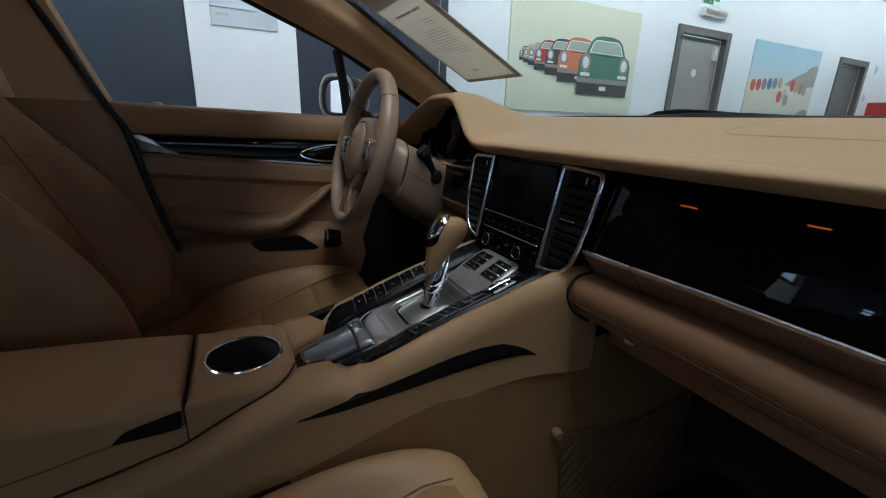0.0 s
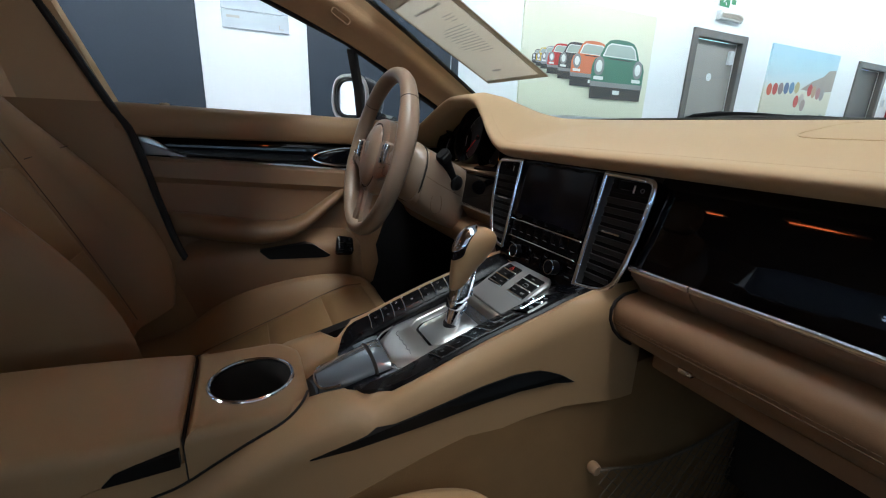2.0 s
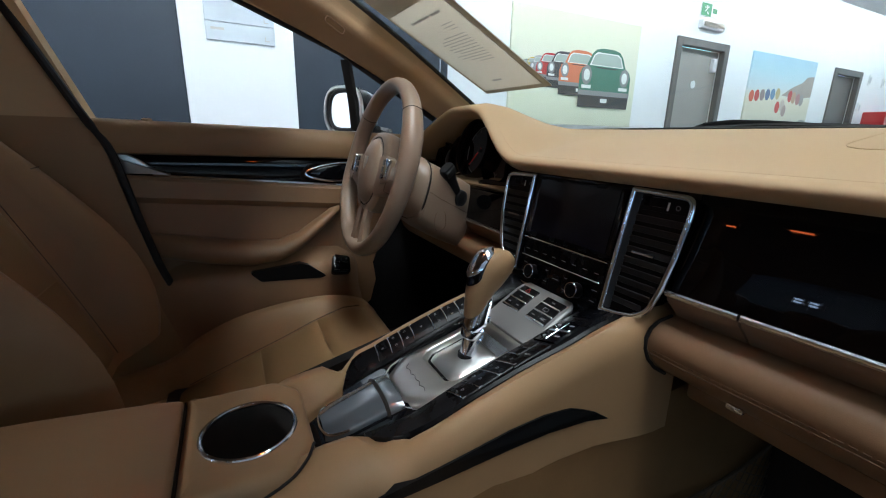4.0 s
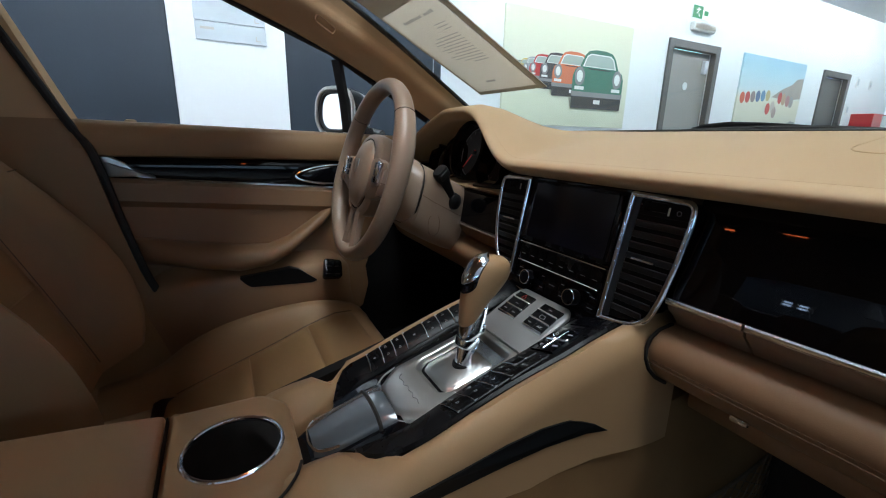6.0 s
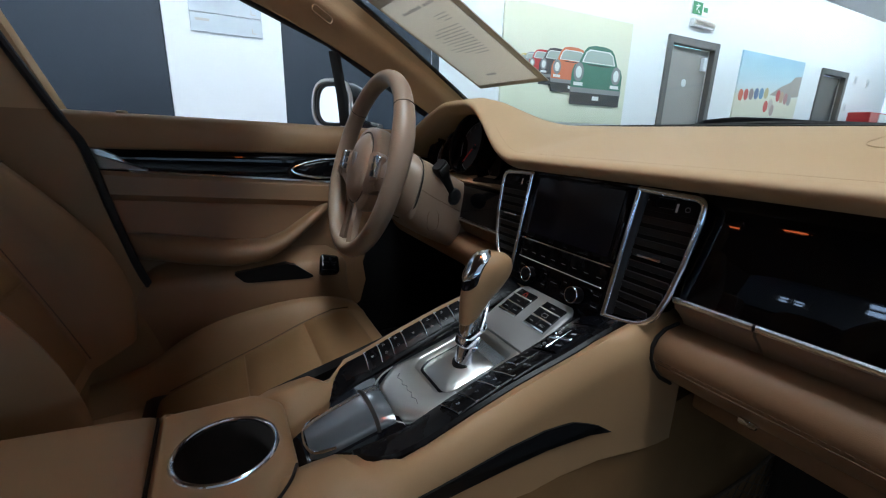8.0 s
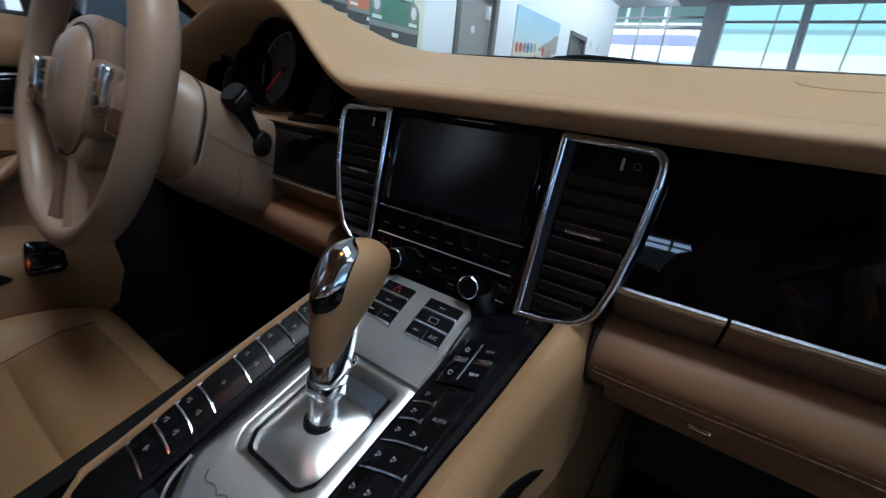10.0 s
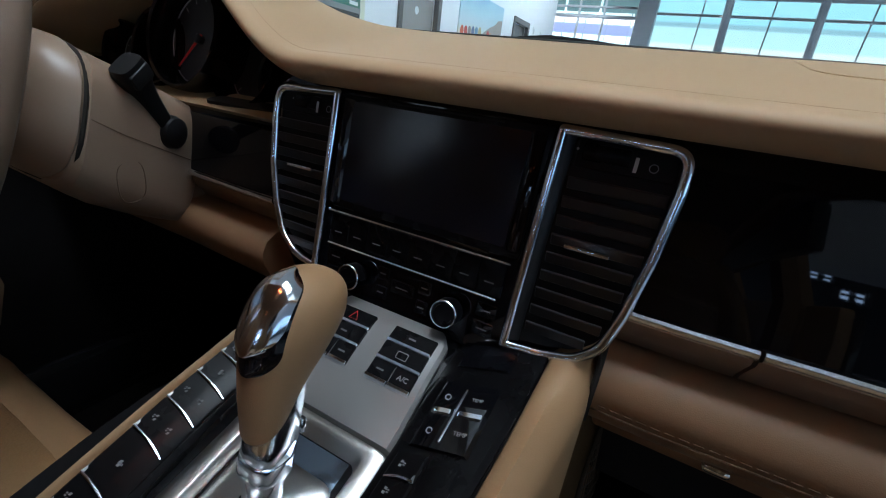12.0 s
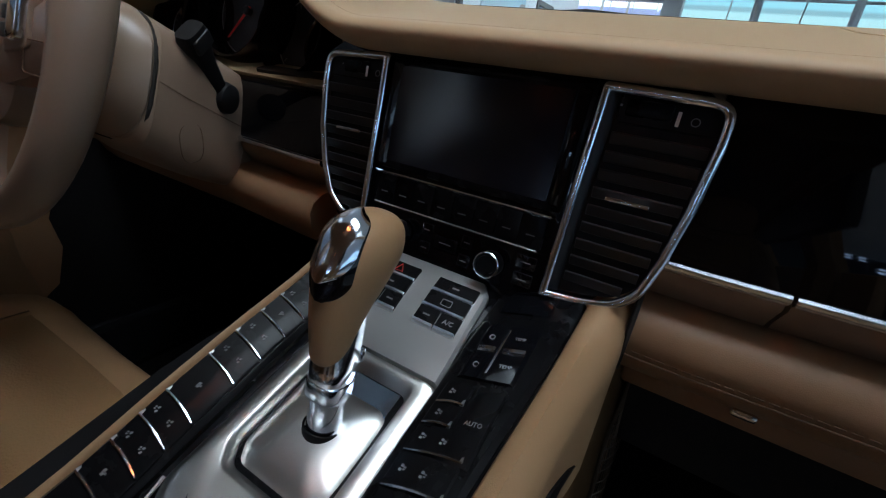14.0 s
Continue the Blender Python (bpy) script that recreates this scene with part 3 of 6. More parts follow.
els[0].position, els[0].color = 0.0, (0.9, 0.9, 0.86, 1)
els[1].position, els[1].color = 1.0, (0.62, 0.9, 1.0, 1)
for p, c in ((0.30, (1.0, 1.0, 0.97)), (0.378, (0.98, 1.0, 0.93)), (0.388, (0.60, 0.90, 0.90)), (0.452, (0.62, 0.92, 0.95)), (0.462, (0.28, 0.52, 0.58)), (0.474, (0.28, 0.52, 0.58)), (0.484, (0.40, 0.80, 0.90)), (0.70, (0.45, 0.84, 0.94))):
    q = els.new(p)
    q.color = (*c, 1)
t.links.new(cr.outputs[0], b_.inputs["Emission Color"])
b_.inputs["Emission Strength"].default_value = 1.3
b_.inputs["Base Color"].default_value = (0.2, 0.2, 0.2, 1)
solo("backdrop", boxed((-40, 26, 0), (40, 26.2, 12)), bd, "self-glowing backdrop of a bright pale street and turquoise glazed building", "backdrop", kind="structure", smooth=False)
solo("ground", boxed((-60, 10.7, -0.2), (60, 26, -0.1)), floor_tile, "paved ground outside the showroom", "ground", kind="structure", smooth=False)

# banded building front across the street, seen through the narrow pane beside the wall; glows in place of daylight
bf = thing("backdrop", "self-glowing pale violet and white banded building front outside", "backdrop", (-5, 20, 2), kind="structure")
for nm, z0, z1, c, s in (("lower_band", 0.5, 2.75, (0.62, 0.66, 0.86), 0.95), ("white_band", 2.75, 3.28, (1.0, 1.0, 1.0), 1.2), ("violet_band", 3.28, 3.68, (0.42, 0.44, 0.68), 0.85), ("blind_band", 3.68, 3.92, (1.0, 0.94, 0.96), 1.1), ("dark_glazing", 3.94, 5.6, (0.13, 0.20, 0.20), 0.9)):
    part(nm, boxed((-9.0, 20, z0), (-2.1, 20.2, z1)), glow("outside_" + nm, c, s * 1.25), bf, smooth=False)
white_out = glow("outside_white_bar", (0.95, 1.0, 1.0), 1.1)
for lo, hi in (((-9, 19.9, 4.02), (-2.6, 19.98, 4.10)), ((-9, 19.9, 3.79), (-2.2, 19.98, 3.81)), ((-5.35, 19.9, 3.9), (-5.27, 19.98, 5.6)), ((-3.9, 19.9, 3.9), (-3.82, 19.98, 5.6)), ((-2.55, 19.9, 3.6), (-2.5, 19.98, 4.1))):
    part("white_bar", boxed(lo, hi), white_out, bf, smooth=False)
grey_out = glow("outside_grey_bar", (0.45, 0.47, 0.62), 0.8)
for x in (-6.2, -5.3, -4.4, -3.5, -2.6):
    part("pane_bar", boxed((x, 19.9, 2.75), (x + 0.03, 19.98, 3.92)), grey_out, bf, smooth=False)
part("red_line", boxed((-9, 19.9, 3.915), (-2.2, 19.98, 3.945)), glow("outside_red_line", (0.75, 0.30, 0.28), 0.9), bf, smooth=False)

# unseen lamps added under the ceiling: washers for the wall, a strip over the bonnet, cabin panels
# the rearmost washer brightens the wall that the door mirror reflects
for y0, y1 in ((-7.6, -4.3), (-2.6, 4.2), (4.5, 10.2)):
    cl = thing("added_wall_washer", "long unseen washer lamp under the ceiling, added to brighten the wall", "ceiling light", (-1.75, (y0 + y1) / 2, HC), group="wall washers of the showroom")
    part("lamp_housing", boxed((-1.72, y0, HC - 0.10), (-1.62, y1, HC), 0.008), steel_white, cl, smooth=False)
    area("added_washer_lamp", basis((-1.725, (y0 + y1) / 2, HC - 0.06), (0, 1, 0), (0.94, 0, 0.34)), y1 - y0, 0.09, WASH_W * (y1 - y0) * (0.8 if y1 < -2 else 1.08 if y1 < 5 else 0.82), (0.87, 0.955, 1.0))
# unseen panels added to brighten dash, passenger side and armrest
for x, y, sx, sy, w in ((0.5, CEIL_Y, 1.7, 0.7, CEIL_W), (2.5, -0.90, 0.8, 2.4, DOOR_W), (0.1, -6.4, 2.6, 1.2, REAR_W)):
    cl = thing("added_ceiling_light", "unseen white ceiling light panel added to brighten the cabin", "ceiling light", (x, y, HC), group="ceiling lights of the showroom")
    part("light_frame", boxed((x - sx / 2 - 0.04, y - sy / 2 - 0.04, HC - 0.03), (x + sx / 2 + 0.04, y + sy / 2 + 0.04, HC + 0.01), 0.004), steel_white, cl, smooth=False)
    area("added_ceiling_lamp", pose(x, y, HC - 0.04), sx, sy, w, (0.91, 0.965, 1.0))
solo("backdrop", boxed((9.6, -12, 0), (9.8, 12, 4.5)), glow("bright_sky_side", (0.62, 0.80, 1.0), SIDE_W), "bright pale sky outside the side glazing", "backdrop", kind="structure", smooth=False)
area("window_daylight_front", look((5.6, 10.4, 1.6), (4.0, 0, 1.2)), 5.0, 2.4, FRONT_W, (0.78, 0.92, 1.0))
# rear windows of the hall, and a small glowing pane added in the side wall
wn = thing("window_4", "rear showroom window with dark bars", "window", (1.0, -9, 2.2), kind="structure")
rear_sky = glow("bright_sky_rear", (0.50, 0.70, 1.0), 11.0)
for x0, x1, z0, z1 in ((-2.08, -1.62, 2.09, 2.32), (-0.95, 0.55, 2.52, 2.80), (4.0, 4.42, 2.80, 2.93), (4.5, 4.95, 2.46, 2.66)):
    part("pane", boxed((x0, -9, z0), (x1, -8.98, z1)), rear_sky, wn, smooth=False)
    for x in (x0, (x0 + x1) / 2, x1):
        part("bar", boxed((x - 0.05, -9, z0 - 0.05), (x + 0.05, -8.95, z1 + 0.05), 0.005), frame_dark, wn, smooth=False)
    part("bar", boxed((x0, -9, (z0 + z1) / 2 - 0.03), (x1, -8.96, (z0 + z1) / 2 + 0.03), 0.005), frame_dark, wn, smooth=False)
# added glowing pane, unseen; gives the dark display its blue glint
wn = thing("glint_pane", "unseen glowing pane with grey bars, added for the display's blue glint", "window", (WX, -8.2, 2.4), kind="structure")
part("pane", boxed((WX, -8.60, 2.42), (WX + 0.02, -7.80, 2.74)), glow("glint_pane_glow", (0.50, 0.68, 1.0), 7.0), wn, smooth=False)
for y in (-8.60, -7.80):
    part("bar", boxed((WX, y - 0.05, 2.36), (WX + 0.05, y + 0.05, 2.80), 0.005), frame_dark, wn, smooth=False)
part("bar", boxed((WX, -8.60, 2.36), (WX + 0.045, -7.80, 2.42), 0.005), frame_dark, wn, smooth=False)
# ---- car shell ----
body = thing("car", "dark car with tan headlining, pillars and door trim", "car", (0, 0, 0))
WS0, WS_SLOPE = (0.43, 0.955), 0.50   # windscreen foot (y, z) and rise per metre towards the rear


def ws_z(y, x=0.0):
    return WS0[1] + (WS0[0] - y) * WS_SLOPE - 0.10 * (abs(x) / 0.7) ** 2 * 0.5


# left front pillar trim: from the dash corner up to the roof rail
rings = []
for s in range(13):
    t = s / 12
    win = Vector((-0.685, 0.10, 0.975)).lerp(Vector((-0.615, -0.50, 1.235)), t) + Vector((0, 0, 0.022 * math.sin(math.pi * t)))
    scr = Vector((-0.655, 0.24, 0.985)).lerp(Vector((-0.555, -0.36, 1.315)), t) + Vector((0, 0, 0.012 * math.sin(math.pi * t)))
    mid = (win + scr) / 2 + Vector((0.028, 0, 0.0))
    out = (win + scr) / 2 + Vector((-0.045, 0.01, 0.012))
    rings.append(catmull([win, (win * 0.6 + mid * 0.5) / 1.1, mid, (scr * 0.6 + mid * 0.5) / 1.1, scr, out], 3, True))
part("front_pillar_trim", loft(rings), lining, body, "tan cloth-covered pillar trim")
am = basis((-0.566, -0.235, 1.172), (0.12, -0.86, 0.47), (0.9, -0.1, 0.3))
part("airbag_mark", tube([am @ Vector((p[0], p[1], 0.0005)) for p in round_poly([(-0.024, -0.008), (0.024, -0.008), (0.024, 0.008), (-0.024, 0.008)], 0.0075, 6)], 0.0011, 6, True), lower_leather, body, "small embossed oval on the pillar")
# black seals beside the pillar
part("windscreen_seal", tube([(-0.665, 0.25, 0.985), (-0.61, -0.06, 1.165), (-0.56, -0.36, 1.325)], 0.011, 8), rubber, body)
part("window_seal", tube([(-0.70, 0.08, 0.985), (-0.665, -0.2, 1.135), (-0.63, -0.50, 1.24), (-0.62, -0.8, 1.28)], 0.010, 8), rubber, body)
# roof with its lining, closed behind
rf = []
for y, z in ((-0.30, 1.310), (-0.6, 1.385), (-1.0, 1.405), (-1.5, 1.385), (-2.1, 1.30)):
    rf.append([V(x, y, z - 0.09 * (abs(x) / 0.6) ** 2.4) for x in (-0.62, -0.5, -0.3, 0, 0.3, 0.5, 0.62)] + [V(x, y, z + 0.03 - 0.09 * (abs(x) / 0.6) ** 2.4) for x in (0.62, 0.5, 0.3, 0, -0.3, -0.5, -0.62)])
part("roof", loft(rf), shaded_lining, body, "tan headlining under the roof, darkened as shade")
rs_ = []
for y, z in ((-0.36, 1.352), (-0.6, 1.423), (-1.0, 1.443), (-1.5, 1.423), (-2.14, 1.338)):
    rs_.append([V(x, y, z - 0.09 * (abs(x) / 0.6) ** 2.4) for x in (-0.64, -0.5, -0.3, 0, 0.3, 0.5, 0.64)] + [V(x, y, z + 0.006 - 0.09 * (abs(x) / 0.6) ** 2.4) for x in (0.64, 0.5, 0.3, 0, -0.3, -0.5, -0.64)])
part("roof_skin", loft(rs_), car_paint, body, "dark painted roof panel")
part("rear_skin", boxed((-0.80, -2.20, 0.25), (0.80, -2.155, 0.93), 0.02), car_paint, body, "dark painted tail")
for x, y0, y1 in ((-0.815, -2.15, -0.95), (0.790, -2.15, -0.97)):
    part("side_skin", boxed((x, y0, 0.25), (x + 0.025, y1, 0.93), 0.008), car_paint, body, "dark painted flank")
part("rear_closing_panel", boxed((-0.72, -2.15, 0.25), (0.72, -2.05, 0.90), 0.02), shaded_lining, body)
for x in (-0.36, 0.0, 0.36):
    part("rear_headrest", loft([[V(x + a * s, -1.55 + b * s, z) for a, b in ((-0.12, -0.03), (-0.10, 0.045), (0.10, 0.045), (0.12, -0.03), (0.10, -0.05), (-0.10, -0.05))] for z, s in ((0.72, 0.9), (0.78, 1.0), (0.88, 1.0), (0.915, 0.85), (0.93, 0.4))]), leather, body)
part("roof_rail", tube([(-0.615, -0.45, 1.25), (-0.62, -0.9, 1.30), (-0.62, -2.1, 1.22)], 0.045, 10, squash=0.7), shaded_lining, body)
part("roof_rail", tube([(0.60, -0.36, 1.28), (0.62, -0.9, 1.30), (0.62, -2.1, 1.22)], 0.045, 10, squash=0.7), shaded_lining, body)
part("front_pillar_right", tube([(0.68, 0.30, 0.94), (0.64, -0.05, 1.14), (0.60, -0.38, 1.29)], 0.04, 10), lining, body)
for sg in (-1, 1):
    part("rear_pillar", loft([[V(sg * 0.77, -1.62, 0.94), V(sg * 0.66, -1.66, 0.94), V(sg * 0.50, -2.12, 0.94), V(sg * 0.77, -2.12, 0.94)], [V(sg * 0.68, -1.82, 1.27), V(sg * 0.58, -1.84, 1.27), V(sg * 0.46, -2.12, 1.27), V(sg * 0.68, -2.12, 1.27)]]), shaded_lining, body)
# roof console with two small orange orientation lamps
oc = thing("roof_console", "tan roof console with two orange orientation lamps", "roof console", (0, -0.42, 1.31))
part("housing", boxed((-0.085, -0.56, 1.285), (0.085, -0.345, 1.330), 0.014), lining, oc, "tan console housing")
amber = glow("amber_lamp", (1.0, 0.16, 0.03), AMBER)
for x in (-0.05, 0.05):
    part("orientation_lamp", boxed((x - 0.018, -0.385, 1.279), (x + 0.018, -0.365, 1.2855), 0.002), amber, oc, "small orange lamp")
lens_glow = glow("orange_lens", (1.0, 0.20, 0.06), 16.0)
for x, z in ((-0.42, 1.338), (-0.12, 1.374)):
    rl = thing("reading_lamp", "small rear roof lamp glowing orange in a tan surround", "reading lamp", (x, -1.34, z), group="rear reading lamps")
    part("surround", boxed((x - 0.055, -1.365, z - 0.006), (x + 0.055, -1.315, z + 0.03), 0.005), lining, rl, "tan lamp surround")
    part("lens", boxed((x - 0.036, -1.346, z - 0.010), (x + 0.036, -1.334, z - 0.004), 0.002), lens_glow, rl, "orange lamp lens")
# left centre pillar with its seal
cp = [[V(-0.74, -0.735, 0.955), V(-0.70, -0.74, 0.955), V(-0.68, -0.90, 0.955), V(-0.74, -0.95, 0.955)],
      [V(-0.72, -0.815, 1.17), V(-0.69, -0.82, 1.17), V(-0.67, -0.94, 1.17), V(-0.72, -0.97, 1.17)],
      [V(-0.70, -0.86, 1.30), V(-0.66, -0.86, 1.30), V(-0.64, -0.97, 1.30), V(-0.70, -1.0, 1.30)]]
part("centre_pillar_upper", loft(cp), lining, body, "tan upper pillar trim")
cl_ = [[V(-0.74, -0.43, 0.25), V(-0.652, -0.44, 0.25), V(-0.64, -0.95, 0.25), V(-0.74, -1.0, 0.25)],
       [V(-0.74, -0.56, 0.438), V(-0.660, -0.566, 0.438), V(-0.65, -0.95, 0.438), V(-0.74, -1.0, 0.438)],
       [V(-0.74, -0.64, 0.572), V(-0.672, -0.645, 0.572), V(-0.66, -0.95, 0.572), V(-0.74, -1.0, 0.572)],
       [V(-0.74, -0.68, 0.714), V(-0.676, -0.683, 0.714), V(-0.665, -0.95, 0.714), V(-0.74, -1.0, 0.714)],
       [V(-0.74, -0.712, 0.879), V(-0.680, -0.716, 0.879), V(-0.67, -0.93, 0.879), V(-0.74, -1.0, 0.879)],
       [V(-0.74, -0.745, 0.955), V(-0.692, -0.75, 0.955), V(-0.68, -0.92, 0.955), V(-0.74, -1.0, 0.955)]]
part("centre_pillar_lower", loft(cl_), leather, body, "tan lower pillar trim")
part("door_seal", tube(catmull([(-0.690, -0.880, 1.24), (-0.690, -0.812, 1.10), (-0.690, -0.744, 0.952), (-0.680, -0.707, 0.879), (-0.676, -0.673, 0.714), (-0.672, -0.635, 0.572), (-0.660, -0.558, 0.438), (-0.655, -0.47, 0.33), (-0.65, -0.42, 0.27)], 5), 0.0085, 8), rubber, body, "black rubber door seal")
# the right door stands open: only its pillar is there
part("right_centre_pillar", tube([(0.73, -1.16, 0.3), (0.73, -1.15, 0.95), (0.66, -1.16, 1.29)], 0.05, 8), shaded_lining, body)
# rear side walls, floor, bulkhead
part("rear_side_wall", boxed((-0.78, -2.1, 0.2), (-0.745, -0.95, 0.95), 0.01), leather, body)
# added dark panel, unseen; blocks the hall's reflection in the fascia
part("reflection_blocker", boxed((0.63, -2.1, 1.09), (0.67, -0.90, 1.30), 0.01), soft_black, body, "added dark panel that keeps the hall's reflection off the fascia")
part("rear_side_wall", boxed((0.745, -2.1, 0.2), (0.78, -0.95, 0.95), 0.01), leather, body)
part("cabin_floor", boxed((-0.74, -2.1, 0.17), (0.74, 0.75, 0.2), 0.0), dark_carpet, body, "black carpeted floor", smooth=False)
part("bulkhead", loft([[V(x, 0.45, 0.2), V(x, 0.62, 0.35), V(x, 0.60, 0.60), V(x, 0.45, 0.86), V(x, 0.70, 0.86), V(x, 0.72, 0.2)] for x in (-0.74, 0.74)]), dark_carpet, body, smooth=False)
part("kick_panel", boxed((0.72, 0.2, 0.19), (0.76, 0.75, 0.95)), carpet, body, smooth=False)
part("kick_panel", boxed((-0.78, -0.27, 0.19), (-0.712, 0.75, 0.775), 0.01), dark_carpet, body, "black carpeted side of the footwell", smooth=False)
part("right_sill", boxed((0.70, -1.0, 0.17), (0.80, 0.6, 0.38), 0.02), car_paint, body)
part("left_sill", boxed((-0.80, -1.0, 0.17), (-0.70, 0.6, 0.33), 0.02), car_paint, body)
# bonnet and scuttle ahead of the glass
bn = []
for y, z in ((0.40, 0.925), (0.52, 0.935), (0.8, 0.93), (1.3, 0.88), (1.7, 0.80), (1.95, 0.60)):
    bn.append([V(x, y, z - 0.10 * (abs(x) / 0.85) ** 3) for x in (-0.85, -0.6, -0.3, 0, 0.3, 0.6, 0.85)] + [V(x, y, z - 0.3) for x in (0.85, 0.6, 0.3, 0, -0.3, -0.6, -0.85)])
part("bonnet", loft(bn), car_paint, body, "dark glossy bonnet")
ws = []
for y in (0.43, 0.2, 0.0, -0.2, -0.38):
    ws.append([V(x, y - 0.06 * (abs(x) / 0.7) ** 2, ws_z(y, x)) for x in (-0.66, -0.45, -0.2, 0, 0.2, 0.45, 0.66)])
glass = part("windscreen", loft(ws, closed=False), car_glass, body, "clear laminated windscreen")
glass.visible_shadow = False
# wipers lying at the foot of the glass
wp = thing("wiper", "black windscreen wiper arm with its blade", "wiper", (0.1, 0.45, 0.96))
part("arm", tube([(-0.14, 0.46, 0.956), (-0.10, 0.45, 0.968), (-0.045, 0.445, 0.972), (0.02, 0.444, 0.970), (0.18, 0.44, 0.959)], [0.008, 0.0085, 0.0085, 0.007, 0.004], 8, squash=0.5), soft_black, wp)
part("blade", tube([(-0.45, 0.44, 0.945), (-0.2, 0.436, 0.957), (0.0, 0.434, 0.965), (0.12, 0.436, 0.964), (0.26, 0.44, 0.955)], 0.0045, 6), rubber, wp)
part("pivot", lathe([(0.016, 0), (0.016, 0.018), (0.010, 0.024), (0.0, 0.024)], pose(-0.12, 0.46, 0.945)), soft_black, wp)

# card clipped inside the windscreen
PB = Vector((-0.632, 0.222, 1.058))
pu = Vector((1, 0.02, -0.01)).normalized()
pv = Vector((0, -0.89, 0.455)).normalized()
PM = basis(PB, pu, pu.cross(pv))
cd = thing("price_card", "printed information card in a tan holder on the windscreen", "card", PB)
hb_ = bmesh.new()
for lo, hi in (((0, 0, -0.002), (0.280, 0.016, 0)), ((0, 0.016, -0.002), (0.014, 0.42, 0)), ((0.258, 0.016, -0.002), (0.280, 0.42, 0)), ((0.014, 0.345, -0.002), (0.258, 0.42, 0))):
    box(hb_, lo, hi, m=PM)
part("holder", hb_, paper_dark, cd, "tan card holder", smooth=False)
sh = part("sheet", plate([(0.014, 0.016), (0.258, 0.016), (0.258, 0.345), (0.014, 0.345)], PM @ pose(0, 0, 0.0005), 0.0, 0.0, top=0.0006), paper, cd, "white printed sheet", smooth=False)
pb = bmesh.new()
for k in range(13):
    if k != 8:
        box(pb, (0.065 + 0.0115 * k, 0.300, 0.0012), (0.0735 + 0.0115 * k, 0.300 + (0.0085, 0.0065, 0.0065, 0.0078)[k % 4], 0.0016), m=PM)
part("title_bar", pb, print_grey, sh, smooth=False)
for k in range(15):
    wdt = (0.05, 0.05, 0.03, 0.0, 0.10, 0.12, 0.13, 0.11, 0.13, 0.12, 0.10, 0.13, 0.12, 0.09, 0.06)[k]
    if wdt:
        lb = bmesh.new()
        box(lb, (0.21 - wdt, 0.268 - 0.0095 * k, 0.0012), (0.21, 0.2700 - 0.0095 * k, 0.0016), m=PM)
        part("text_bar", lb, print_grey, sh, smooth=False)
lb = bmesh.new()
box(lb, (0.10, 0.052, 0.0012), (0.14, 0.059, 0.0016), m=PM)
part("stamp_bar", lb, print_grey, sh, smooth=False)

# ---- left door ----
ys = [-0.74 + 0.05 * k for k in range(22)]


def dz(y, a, b):
    """Height that falls from a at the rear to b at the front of the door."""
    return a + (b - a) * (y + 0.74) / 0.60


up_, inl, low = [], [], []
for y in ys:
    zt, zi, zc_ = dz(y, 0.957, 0.941), dz(y, 0.880, 0.866), dz(y, 0.838, 0.790)
    up_.append([V(-0.76, y, zt - 0.005), V(-0.73, y, zt), V(-0.705, y, zt - 0.002), V(-0.690, y, zt - 0.012), V(-0.682, y, zt - 0.03), V(-0.682, y, zi + 0.018), V(-0.688, y, zi + 0.004), V(-0.70, y, zi), V(-0.76, y, zi)])
    inl.append([V(-0.75, y, zi + 0.004), V(-0.706, y, zi + 0.002), V(-0.6985, y, zi - 0.008), V(-0.6968, y, zi - 0.018), V(-0.6965, y, (zi + zc_) / 2), V(-0.6975, y, zc_ + 0.008), V(-0.699, y, zc_), V(-0.75, y, zc_ - 0.004)])
    low.append([V(-0.75, y, zc_ - 0.001), V(-0.696, y, zc_ - 0.001), V(-0.688, y, zc_ - 0.010), V(-0.686, y, zc_ - 0.05), V(-0.70, y, zc_ - 0.065), V(-0.705, y, 0.62), V(-0.690, y, 0.50), V(-0.69, y, 0.30), V(-0.75, y, 0.28)])
door = part("door", loft(up_), leather, body, "tan leather left door with black inlay and chrome strip")
part("inlay", loft(inl), piano, door, "glossy black inlay")
for ring in low:
    for p in ring:
        p.x -= max(0.0, min(0.05, (p.y + 0.05 + (0.75 - p.z) * 0.44) * 0.4)) if p.z < 0.79 else 0.0
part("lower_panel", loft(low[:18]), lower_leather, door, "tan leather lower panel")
strip = [(-0.692, y, dz(y, 0.838, 0.790) + 0.001) for y in ys[2:]]
part("chrome_strip", tube(strip, 0.0045, 6, squash=1.0), chrome, door, "thin chrome strip")
tip = bmesh.new()
tp = [(-0.725, 0.880), (-0.685, 0.880), (-0.662, 0.868), (-0.642, 0.850), (-0.60, 0.833), (-0.715, 0.836)]
plate(round_poly(tp, [0.004, 0.02, 0.03, 0.05, 0.002, 0.004], 5), basis((-0.6925, 0, 0), (0, 1, 0), (1, 0, 0)), 0.01, 0.003, tip)
part("chrome_end", tip, satin, door, "satin chrome flare at the rear of the inlay")
part("lock_pin", lathe([(0.011, -0.004), (0.011, 0.001), (0.007, 0.003), (0, 0.003)], pose(-0.722, -0.64, 0.956), 16), lining, door)
# handle in an oval recess
hm = basis((-0.690, -0.215, 0.832), (0, 1, 0.03), (1, 0, 0.1))
oval = [Vector((0.085 * math.cos(a), 0.024 * math.sin(a) * (1 + 0.25 * math.cos(a)), 0)) for a in (2 * math.pi * k / 36 for k in range(36))]
part("handle_ring", tube([hm @ p for p in oval], 0.0032, 8, True), chrome, door, "chrome oval ring")
